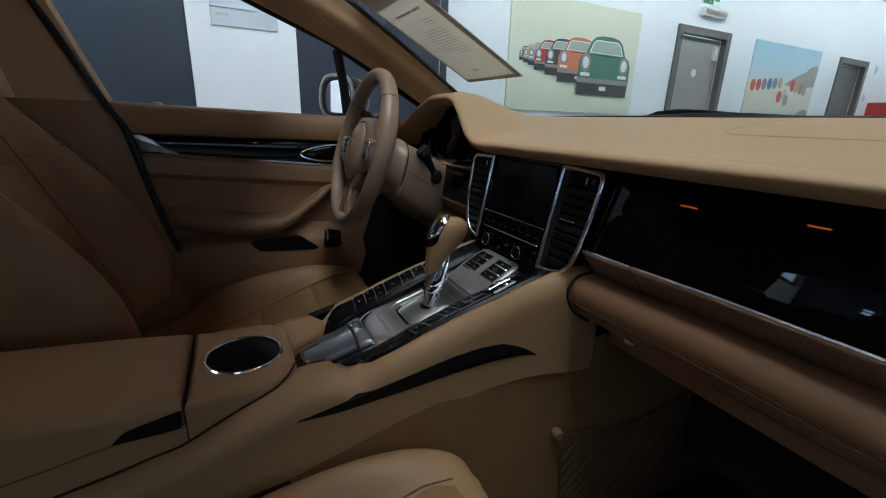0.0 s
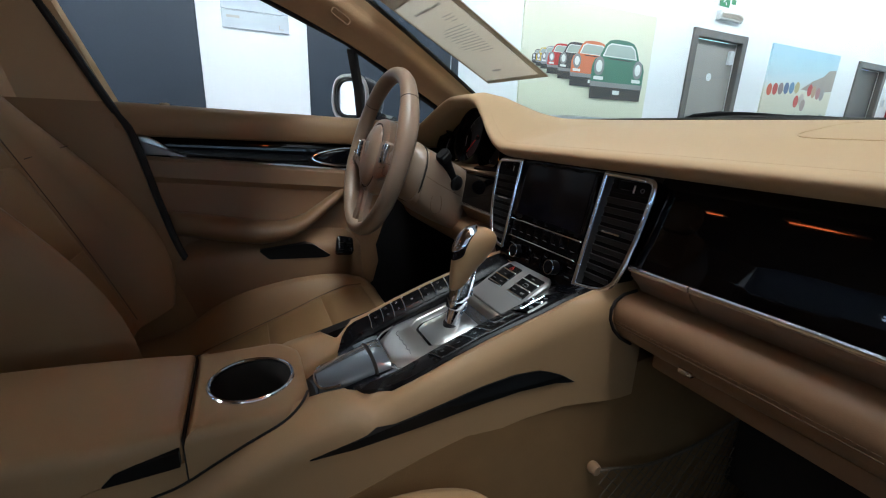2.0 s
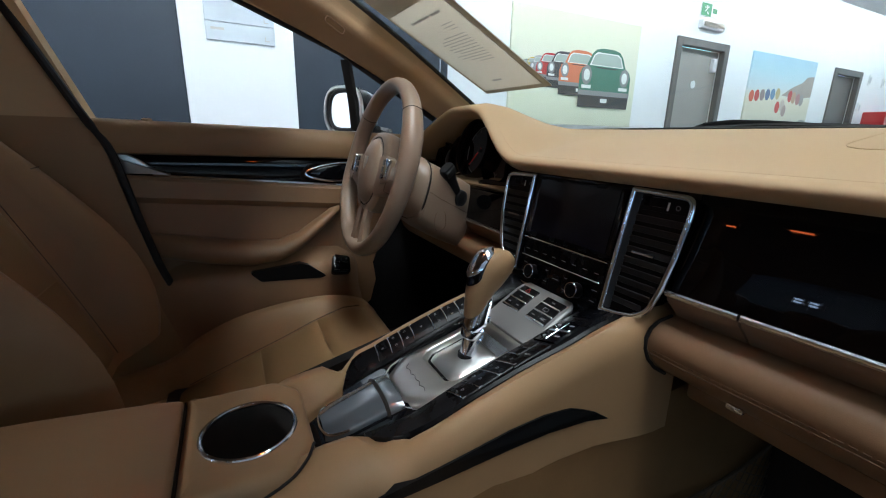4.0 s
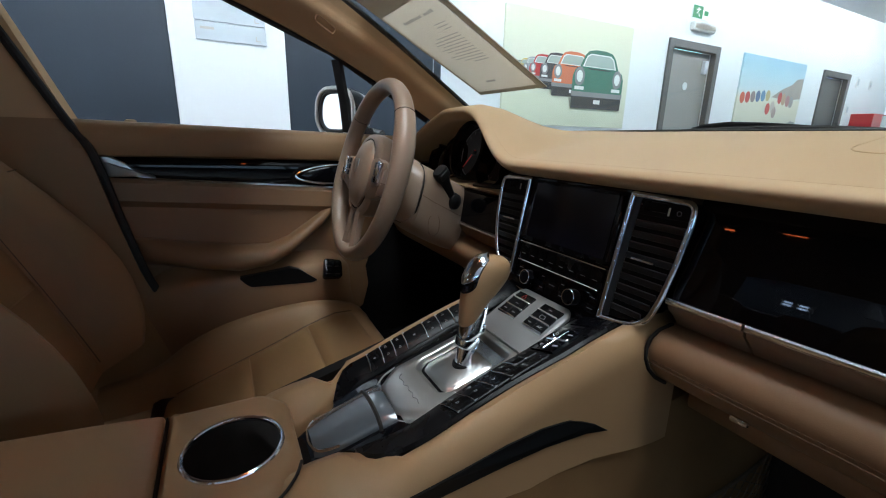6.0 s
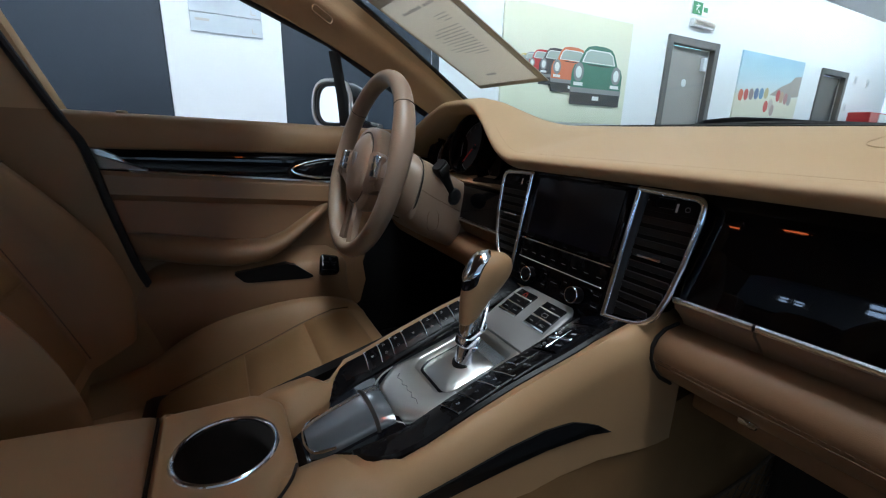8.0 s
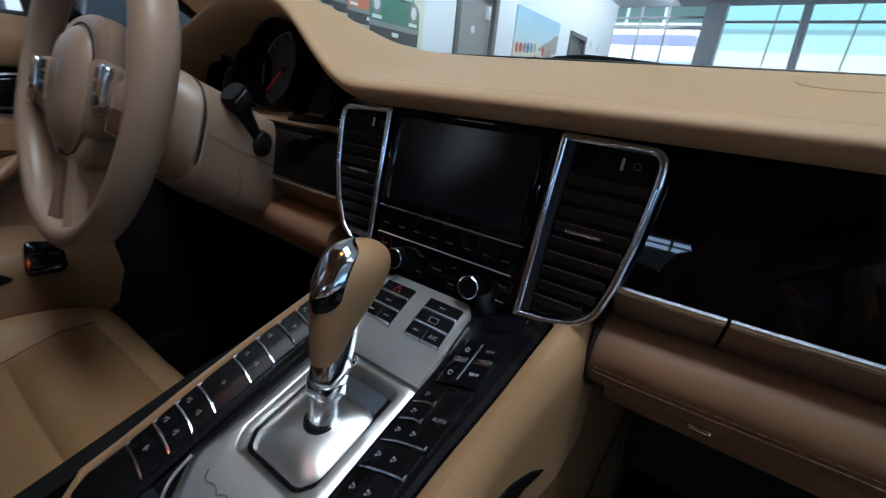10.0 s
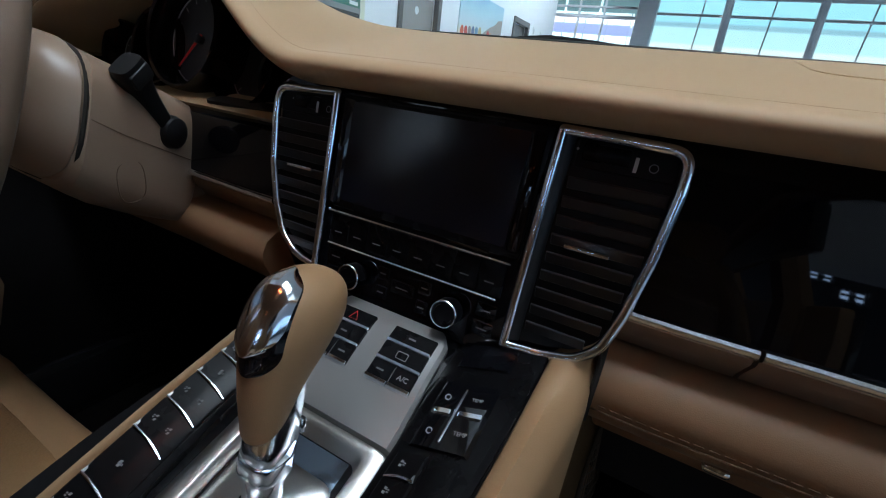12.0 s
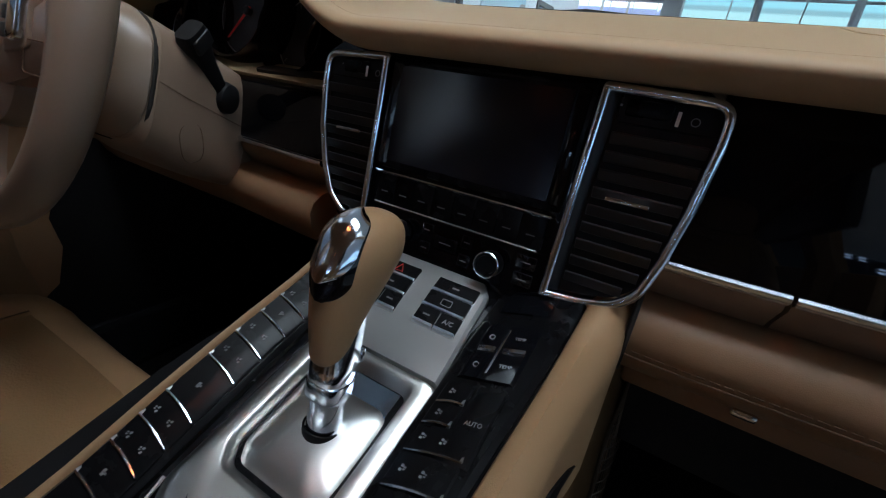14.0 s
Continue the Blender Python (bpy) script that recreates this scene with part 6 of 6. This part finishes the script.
for s_, hw, hd in ((0.0425, 0.0144, 0.0152), (0.0435, 0.0149, 0.0157), (0.055, 0.0148, 0.0160), (0.080, 0.0130, 0.0160), (0.10, 0.0115, 0.014)):
    nk.append([LM @ Vector((a, b + 0.10 * (s_ - 0.0385), s_)) for a, b in squircle(hw, hd, 32, 2.8)])
part("lever_neck", loft(nk), chrome, gate, "chrome lever neck", sharp=40)
part("release_button", boxed((-0.0045, 0.0, -0.006), (0.0045, 0.0035, 0.006), 0.0016, m=LM @ pose(0.0090, 0.0145, 0.060)), chrome, gate, "small bright release on the neck")
HEAD = [(0.683, -0.1846, 0.0090, 0.0090), (0.686, -0.1840, 0.0134, 0.0130), (0.694, -0.1815, 0.0160, 0.0148), (0.706, -0.1775, 0.0196, 0.0170), (0.719, -0.1722, 0.0238, 0.0194), (0.733, -0.1650, 0.0290, 0.0222), (0.747, -0.1585, 0.0330, 0.0245),
        (0.759, -0.1545, 0.0322, 0.0238), (0.768, -0.1530, 0.0280, 0.0210), (0.7745, -0.1530, 0.0200, 0.0152), (0.7775, -0.1545, 0.0098, 0.0076), (0.7785, -0.1545, 0.0010, 0.0010)]
HEADC = catmull([Vector(q) for q in HEAD], 5)
# the leather's lower edge hangs lower at the rear than at the front
head_rings = []
for q in HEADC:
    ring = []
    for a, b in squircle(q[3], q[2], 44, 2.25):
        lift = 0.55 * max(0.0, (0.725 - q[0]) / 0.045) * (b + 0.002)
        ring.append(V(LX + a, q[1] + b, q[0] + max(lift, -0.006)))
    head_rings.append(ring)
part("lever_head", loft(head_rings), leather, gate, "tan leather lever head", sharp=80)


def head_strip(z0, z1, width, off, n=40, k=18):
    """A band that lies on the rear and top of the head, between two heights."""
    zs = [(q[0], q) for q in HEADC]
    rows_ = []
    for i in range(n + 1):
        t_ = i / n
        z_ = z0 + (z1 - z0) * (1 - math.cos(math.pi * t_)) / 2
        cy_, hd, hw = (linear(z_, [(a, q[m]) for a, q in zs]) for m in (1, 2, 3))
        full = ((1 / width) ** 4 + (1 / (0.92 * hw)) ** 4) ** -0.25
        rise = min(1.0, (z_ - z0) / 0.016)
        w_ = full * max(0.06, 1 - (1 - rise) ** 2.2) ** 0.5
        row_ = []
        for j in range(k + 1):
            u = -1 + 2 * j / k
            x_ = u * w_
            d_ = hd * (1 - min(0.999, abs(x_ / hw)) ** 2.25) ** (1 / 2.25)
            o_ = off * (1 - abs(u) ** 4) + 0.0003
            up_k = max(0.0, min(1.0, (z_ - 0.750) / 0.024))
            row_.append(V(LX + x_, cy_ - d_ - o_ * (1 - up_k), z_ + o_ * up_k))
        rows_.append(row_)
    return loft(rows_, closed=False)


part("cap_surround", head_strip(0.7290, 0.7784, 0.0205, 0.0012), piano, gate, "black cap surround", sharp=80)
part("lever_cap", head_strip(0.7425, 0.77835, 0.0188, 0.0040), chrome, gate, "domed chrome cap", sharp=80)
part("gear_window", head_strip(0.7310, 0.7420, 0.0140, 0.0019), screen_glass, gate, "small dark gear window")

# rolling cover behind the plate
def lid_half(y):
    return linear(y, [(-0.408, 0.024), (-0.398, 0.032), (-0.38, 0.036), (-0.30, 0.041)])


def bed_half(y):
    return linear(y, [(-0.420, 0.026), (-0.400, 0.036), (-0.372, 0.043), (-0.352, 0.070), (-0.34, 0.080)])


part("cover_bed", run_y(-0.420, -0.300, 14, lambda y: -bed_half(y), bed_half, P3, 0.001, 0.02, 0.003), piano, con, "black bed of the rolling cover")
rings = []
for k in range(13):
    y = -0.407 + 0.078 * k / 12
    w_ = lid_half(y)
    rings.append([P3(w_ * math.cos(a), y, 0.001 + 0.0135 * math.sin(a) ** 0.6) for a in (math.pi * j / 16 for j in range(17))])
part("rolling_cover", loft(rings, closed=False), lid_grey, con, "glossy grey rolling cover")
part("cover_grip", tube(catmull([P3(x, y, h) for x, y, h in ((-0.034, -0.378, 0.006), (-0.030, -0.396, 0.008), (-0.022, -0.405, 0.0095), (0, -0.409, 0.0105), (0.022, -0.405, 0.0095), (0.030, -0.396, 0.008), (0.034, -0.378, 0.006))], 4), 0.0020, 8), chrome, con, "chrome grip of the cover")
rings = []
for k in range(5):
    y = -0.3270 + 0.0205 * k / 4
    w_ = 0.0415 + 0.0012 * k / 4
    rings.append([P3(w_ * math.cos(a), y, 0.001 + (0.0140 - 0.004 * (k / 4) ** 2) * math.sin(a) ** 0.8) for a in (math.pi * j / 14 for j in range(15))])
part("cover_collar", loft(rings, closed=False), lid_grey, con, "grey fixed band ahead of the rolling cover")
part("cover_joint", tube([P3(0.0425 * math.cos(a), -0.328, 0.001 + 0.0132 * math.sin(a)) for a in (math.pi * j / 12 for j in range(13))], 0.003, 6), gap, con)

# leather flanks with storage slots, whose inner shade is a dark sheet
for sg in (-1, 1):
    rings = []
    for k in range(35):
        y = -0.86 + 0.90 * k / 34
        zr = linear(y, ZR)
        xi = (strip_outer(y, sg) + 0.0012) if y > -0.34 else linear(y, [(-0.48, 0.040), (-0.43, 0.030), (-0.40, 0.040), (-0.372, 0.048), (-0.352, 0.072), (-0.34, strip_outer(-0.34, sg) + 0.0012)])
        low_ = max(0.0, min(1.0, (-0.325 - y) / 0.05))
        xo = linear(y, [(-0.55, 0.135), (-0.3, 0.150), (-0.14, 0.159), (-0.08, 0.1675), (-0.045, 0.1745), (-0.034, 0.1725), (0.1, 0.1715)])
        if sg < 0:
            zr, xo = zr - 0.008, linear(y, [(-0.55, 0.119), (-0.45, 0.1165), (-0.34, 0.1155), (0.1, 0.1155)])
        if y > -0.36:
            zr = Q3(sg * xi, y).z + 0.005
        zin = zr + (min(zr, linear(y, ZP) + 0.012) - zr) * low_
        rr_ = min(1.0, (xo - xi) / 0.024)
        cr_ = [(xi, zr - 0.09), (xi, zin - 0.008), (xi + 0.003 * rr_, zin - 0.001), (xi + (xo - xi) * 0.45, zr + 0.003 * rr_), (xo - 0.008 * rr_, zr - 0.006 * rr_), (xo - 0.001, zr - 0.020 * rr_), (xo, zr - 0.034 * rr_), (xo, zr - 0.046 * rr_), (xo, zr - 0.05), (xo + 0.0005, zr - 0.12 - 0.06 * max(0, min(1, (y + 0.30) / 0.30)) ** 2), (xo - 0.01, zr - 0.125 - 0.06 * max(0, min(1, (y + 0.30) / 0.30)) ** 2)]
        rings.append([V(sg * a, y, b) for a, b in cr_])
    part("side_cheek", loft(rings), leather, con, "tan leather console flank", sharp=60)
    # outline of the dark sheet that shows the slot's shade; nothing is hollowed out
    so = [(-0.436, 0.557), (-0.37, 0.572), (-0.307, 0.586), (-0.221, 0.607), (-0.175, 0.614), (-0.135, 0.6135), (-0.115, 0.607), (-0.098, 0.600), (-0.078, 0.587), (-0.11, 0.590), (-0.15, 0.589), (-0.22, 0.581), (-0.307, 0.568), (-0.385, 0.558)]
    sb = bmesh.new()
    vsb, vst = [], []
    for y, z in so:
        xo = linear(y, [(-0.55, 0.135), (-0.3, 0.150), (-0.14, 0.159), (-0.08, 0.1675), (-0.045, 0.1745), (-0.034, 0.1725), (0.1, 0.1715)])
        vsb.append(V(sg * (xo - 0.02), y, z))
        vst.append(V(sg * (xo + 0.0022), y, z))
    part("slot_shade", loft([vsb, vst], bm=sb), vent_black, con, "dark sheet for the shade inside a storage slot", smooth=False)
    wl = []
    for y, zt in ((-0.86, 0.36), (-0.6, 0.41), (-0.45, 0.47), (-0.3, 0.52), (-0.1, 0.57), (0.0, 0.585), (0.1, 0.60), (0.44, 0.60)):
        xo = linear(y, [(-0.55, 0.137), (-0.3, 0.1515), (-0.12, 0.1585), (-0.03, 0.170), (0.2, 0.172), (0.44, 0.19)])
        wl.append([V(sg * (xo - 0.05), y, zt), V(sg * (xo - 0.0006), y, zt), V(sg * (xo + 0.004), y, 0.45), V(sg * (xo + 0.03), y, 0.19), V(sg * (xo - 0.05), y, 0.19)])
    part("tunnel_carpet", loft(wl), carpet, con, "tan carpet on the tunnel side")

# cup holder housing and armrest box
ar = thing("armrest", "tan leather armrest box with a chrome-ringed cup holder", "armrest", (0.0, -0.6, 0.55))
CUP = Vector((0.016, -0.490, 0.597))
X0, X1 = -0.086, 0.100
nose = round_poly([(X0, -0.560), (X0, -0.52), (X0, -0.45), (-0.055, -0.423), (0.06, -0.423), (X1, -0.455), (X1, -0.52), (X1, -0.560)], [0, 0, 0.03, 0.03, 0.035, 0.03, 0, 0], 8)
nose += [Vector((X1 + (X0 - X1) * k / 14, -0.560)) for k in range(1, 14)]
fine = []
for k in range(len(nose)):
    p, q = Vector(nose[k]), Vector(nose[(k + 1) % len(nose)])
    steps = max(1, int((q - p).length / 0.008))
    fine += [p.lerp(q, j / steps) for j in range(steps)]
nose = fine
hb = bmesh.new()
plate(nose, pose(0, 0, 0.597), 0.13, 0.014, hb)
bmesh.ops.recalc_face_normals(hb, faces=hb.faces)
topf = max((fc_ for fc_ in hb.faces), key=lambda q: q.calc_center_median().z + q.calc_area())
bmesh.ops.delete(hb, geom=[topf], context='FACES_ONLY')
edge = [v for v in hb.verts if v.co.z > 0.5965]
edge.sort(key=lambda v: math.atan2(v.co.y - CUP.y, v.co.x - CUP.x))
inner_v = []
for v in edge:
    a = math.atan2(v.co.y - CUP.y, v.co.x - CUP.x)
    inner_v.append(hb.verts.new((CUP.x + 0.0512 * math.cos(a), CUP.y + 0.0512 * math.sin(a), 0.597)))
k_ = len(edge)
for i in range(k_):
    j = (i + 1) % k_
    hb.faces.new((edge[i], edge[j], inner_v[j], inner_v[i]))
part("cup_housing", hb, leather, ar, "tan leather cup holder housing", sharp=50)
part("cup_ring", tube([CUP + Vector((0.0505 * math.cos(q), 0.0505 * math.sin(q), 0.0018)) for q in (2 * math.pi * j / 56 for j in range(56))], 0.0027, 10, True), chrome, ar, "chrome ring")
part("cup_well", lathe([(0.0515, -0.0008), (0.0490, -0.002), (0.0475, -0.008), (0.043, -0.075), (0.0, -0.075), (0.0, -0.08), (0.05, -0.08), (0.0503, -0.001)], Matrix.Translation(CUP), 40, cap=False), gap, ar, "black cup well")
LID_EDGE = [(-1.02, 0.512), (-0.85, 0.531), (-0.71, 0.550), (-0.634, 0.563), (-0.5622, 0.5645)]
lid = []
for y, z, e in ((-0.5622, 0.594, -0.004), (-0.5635, 0.599, -0.001), (-0.568, 0.6012, 0.0), (-0.60, 0.604, 0.004), (-0.634, 0.607, 0.006), (-0.70, 0.612, 0.008), (-0.85, 0.620, 0.010), (-1.02, 0.622, 0.010)):
    zb = linear(y, LID_EDGE)
    pr = round_poly([(X0 - e, zb), (X0 - e, z), (X1 + e, z), (X1 + e, zb)], [0, 0.022, 0.022, 0], 6)
    lid.append([V(a, y, b) for a, b in pr])
part("armrest_lid", loft(lid), leather, ar, "padded tan leather lid", sharp=50)
bb, gb = [], []
for y, e in ((-1.02, 0.010), (-0.85, 0.010), (-0.71, 0.008), (-0.634, 0.006), (-0.60, 0.004), (-0.5622, 0.0)):
    zb = linear(y, LID_EDGE)
    bb.append([V(X0 - e + 0.002, y, 0.30), V(X0 - e + 0.002, y, zb - 0.0024), V(X1 + e - 0.001, y, zb - 0.0024), V(X1 + e - 0.001, y, 0.30)])
    gb.append([V(X0 - e + 0.006, y, zb - 0.004), V(X0 - e + 0.006, y, zb + 0.001), V(X1 + e - 0.005, y, zb + 0.001), V(X1 + e - 0.005, y, zb - 0.004)])
part("box_body", loft(bb), leather, ar, "tan leather box body", sharp=30)
part("lid_gap", loft(gb), gap, ar, smooth=False)
# flat near-black plate paints the shade of the release recess
part("recess_shade", plate(round_poly([(-0.636, 0.562), (-0.622, 0.575), (-0.604, 0.579), (-0.5645, 0.584), (-0.5645, 0.564), (-0.61, 0.5625)], [0.002, 0.008, 0.01, 0.002, 0.002, 0.01], 4), basis((X1 + 0.0072, 0, 0), (0, 1, 0), (1, 0, 0)), 0.014), vent_black, ar, "dark plate for the shade in the release recess", smooth=False)
part("side_joint", tube(catmull([(0.072, -0.4265, 0.6005), (0.091, -0.437, 0.5975), (0.1002, -0.458, 0.5850), (0.1006, -0.50, 0.5670), (0.1006, -0.535, 0.5505), (0.1006, -0.568, 0.5350), (0.1025, -0.60, 0.5300), (0.1065, -0.64, 0.5230), (0.109, -0.70, 0.5140)], 4), 0.0017, 6), gap, ar, "dark joint beside the console flank")
part("housing_gap", boxed((X0 + 0.002, -0.5620, 0.45), (X1 - 0.002, -0.5602, 0.592)), gap, ar, smooth=False)

# luggage net on the tunnel side
nb = bmesh.new()


def net_at(u, v):
    """u along the tunnel, v down the net; it sags between its corners."""
    y = -0.02 + 0.36 * u + 0.03 * v * u
    top = 0.427 + 0.020 * u - 0.034 * max(0.0, math.sin(math.pi * u)) ** 1.3
    z = top - v * (0.215 - 0.02 * u)
    return V(0.184 + 0.014 * u + 0.034 * (0.45 - z) / 0.25 + 0.003 * math.sin(9 * u + 5 * v), y, z)


NU, NV = 30, 20
for k in range(-NV, NU + 1, 2):
    for sgn in (1, -1):
        pts = []
        for j in range(NV + 1):
            c = k + j if sgn > 0 else k + NV - j
            if 0 <= c <= NU:
                pts.append(net_at((c + 0.18 * math.sin(j * 3.14)) / NU, j / NV))
        if len(pts) > 1:
            tube(pts, 0.0010, 4, bm=nb)
net = thing("storage_net", "dark cord net pocket on the carpeted tunnel side", "net", (0.18, 0.2, 0.4))
tagged(part("mesh_cord", nb, net_cord, net), kind="stuff")
part("top_cord", tube([net_at(k / 24, 0) for k in range(25)], 0.0028, 6), net_cord, net)
part("side_cord", tube([net_at(1, k / 12) for k in range(13)], 0.0022, 6), net_cord, net)
part("net_hook", lathe([(0.0, 0.012), (0.008, 0.010), (0.010, 0.0), (0.008, -0.006), (0, -0.006)], basis((0.178, -0.024, 0.427), (0, 1, 0), (1, 0, 0)), 14), lower_leather, net, "round tan hook")


# ---- seats ----
def seat(name, cx, dy, dz3, label, bdy=0.0):
    s = thing(name, label, "car seat", (cx, -0.5 + dy, 0.3), group="front seats")

    PROF = [(-0.160, 0.445, 0.440, 0.172), (-0.168, 0.478, 0.474, 0.186), (-0.190, 0.497, 0.500, 0.200), (-0.240, 0.500, 0.515, 0.212), (-0.310, 0.478, 0.520, 0.219), (-0.400, 0.440, 0.513, 0.222), (-0.500, 0.404, 0.494, 0.220), (-0.580, 0.376, 0.462, 0.216), (-0.650, 0.350, 0.418, 0.212), (-0.74 + bdy, 0.345, 0.40, 0.205)]

    def skin(u, y, lift=0.0):
        """A place on the insert between the bolsters; u across, y along."""
        zc = linear(y, [(p[0], p[1]) for p in PROF[::-1]])
        w_ = linear(y, [(p[0], p[3]) for p in PROF[::-1]])
        return V(cx + u * w_, y + dy, zc + 0.004 * u * u + lift + dz3)
    rings_ = []
    for y, zc, zb, w_ in catmull([Vector(p) for p in PROF], 3):
        up_b = max(0.0, zb - zc)
        rings_.append([V(cx + a * w_, y + dy, z + dz3) for a, z in ((-1.0, 0.30), (-1.03, zb - 0.085), (-1.02, zb - 0.035), (-0.97, zb - 0.010), (-0.89, zb), (-0.81, zb - 0.10 * up_b - 0.003), (-0.74, zc + 0.45 * up_b), (-0.68, zc - 0.004), (-0.60, zc - 0.004), (0, zc - 0.008),
                                                             (0.60, zc - 0.004), (0.68, zc - 0.004), (0.74, zc + 0.45 * up_b), (0.81, zb - 0.10 * up_b - 0.003), (0.89, zb), (0.97, zb - 0.010), (1.02, zb - 0.035), (1.03, zb - 0.085), (1.0, 0.30))])
    part("cushion", loft(rings_), leather, s, "tan leather seat cushion with side bolsters", sharp=60)

    def pillow(place, u0, u1, v0, v1, rise, n=14, m=12):
        """A padded panel: its edges lie on the skin, its middle stands proud."""
        g = []
        for i_ in range(m + 1):
            v = i_ / m
            g.append([place(u0 + (u1 - u0) * j_ / n, v0 + (v1 - v0) * v, -0.005 + rise * (1 - abs(2 * j_ / n - 1) ** 7) * (1 - abs(2 * v - 1) ** 7)) for j_ in range(n + 1)])
        return loft(g, closed=False)
    for y0, y1 in ((-0.208, -0.318), (-0.321, -0.455), (-0.458, -0.64)):
        part("cushion_insert", pillow(skin, -0.675, 0.675, y0, y1, 0.0115), insert_leather, s, "perforated tan insert", sharp=80)
    for a in (-0.69, 0.69):
        part("cushion_seam", tube([skin(a, -0.21 - 0.04 * k, -0.0015) for k in range(11)], 0.0013, 5), dark_stitching, s)
    # backrest
    BACK = [(0.0, 0.195, 0.070, 0.11), (0.08, 0.208, 0.100, 0.12), (0.20, 0.220, 0.118, 0.13), (0.32, 0.226, 0.117, 0.13), (0.45, 0.228, 0.098, 0.13), (0.58, 0.226, 0.072, 0.12), (0.70, 0.218, 0.046, 0.12), (0.82, 0.202, 0.026, 0.11), (0.92, 0.180, 0.012, 0.10), (0.97, 0.16, 0.004, 0.08), (1.0, 0.11, 0.0, 0.05)]
    ny, nz = 0.92, 0.39       # towards the front of the car

    def back_at(u, t_, lift=0.0):
        w_ = linear(t_, [(p[0], p[1]) for p in BACK])
        d = 0.004 * u * u + lift
        return V(cx + u * w_, -0.712 - 0.255 * t_ + dy + bdy + ny * d, 0.46 + 0.62 * t_ + dz3 + nz * d)
    bk = []
    for t_, w_, bol, th in catmull([Vector(p) for p in BACK], 2):
        bol = max(bol, 0.0)
        bk.append([back_at(0, t_) + V(a * w_, ny * d, nz * d) for a, d in ((-1.0, -th), (-1.04, -0.02), (-1.05, bol * 0.55), (-1.02, bol * 0.85), (-0.95, bol), (-0.86, bol * 0.93), (-0.76, bol * 0.50), (-0.68, -0.002), (-0.60, -0.006), (0, -0.008),
                                                                                (0.60, -0.006), (0.68, -0.002), (0.76, bol * 0.50), (0.86, bol * 0.93), (0.95, bol), (1.02, bol * 0.85), (1.05, bol * 0.55), (1.04, -0.02), (1.0, -th))])
    part("backrest", loft(bk), leather, s, "tan leather backrest with side bolsters", sharp=60)
    for t0, t1 in ((0.03, 0.30), (0.305, 0.585), (0.59, 0.86)):
        part("backrest_insert", pillow(back_at, -0.675, 0.675, t0, t1, 0.0125), insert_leather, s, "perforated tan insert", sharp=80)
    for a in (-0.69, 0.69):
        part("backrest_seam", tube([back_at(a, 0.03 + 0.083 * k, 0.0005) for k in range(11)], 0.0013, 5), dark_stitching, s)
    for sg in (-1, 1):
        part("bolster_seam", tube([back_at(0, 0.60) + V(sg * a * 0.2255, ny * d, nz * d) for a, d in ((0.70, 0.012), (0.78, 0.036), (0.87, 0.064), (0.95, 0.0705), (1.02, 0.060), (1.055, 0.036))], 0.0012, 5), dark_stitching, s)
    hr = []
    for z, w_, d in ((1.06, 0.08, 0.03), (1.09, 0.125, 0.05), (1.14, 0.135, 0.055), (1.19, 0.12, 0.05), (1.215, 0.07, 0.03)):
        hr.append([V(cx + a, -0.945 + dy + bdy + b, z + dz3) for a, b in squircle(w_, d, 24, 3)])
    part("head_restraint", loft(hr), leather, s)
    part("seat_base", boxed((cx - 0.21, -0.66 + dy, 0.2), (cx + 0.21, -0.24 + dy, 0.36 + dz3), 0.02), soft_black, s)
    return s


seat("driver_seat", -0.388, 0.0, 0.0, bdy=-0.010, label="tan leather driver's seat with stitched bolsters")
seat("passenger_seat", 0.375, -0.045, -0.022, bdy=-0.25, label= "tan leather passenger seat with perforated cushion")
part_b = thing("seat_belt_buckle", "black seat belt buckle beside the driver's seat", "seat belt buckle", (-0.13, -0.60, 0.55))
part("buckle", boxed((-0.155, -0.615, 0.46), (-0.130, -0.590, 0.535), 0.006), black, part_b)
part("release_button", boxed((-0.152, -0.612, 0.533), (-0.133, -0.593, 0.539), 0.003), soft_black, part_b, "dark release button")
# black mats
solo("floor_mat", boxed((0.215, -0.15, 0.2), (0.69, 0.44, 0.212), 0.005), dark_carpet, "black carpet mat on the cabin floor", "floor mat")
solo("floor_mat", boxed((-0.69, -0.15, 0.2), (-0.215, 0.44, 0.212), 0.005), dark_carpet, "black carpet mat on the cabin floor", "floor mat")
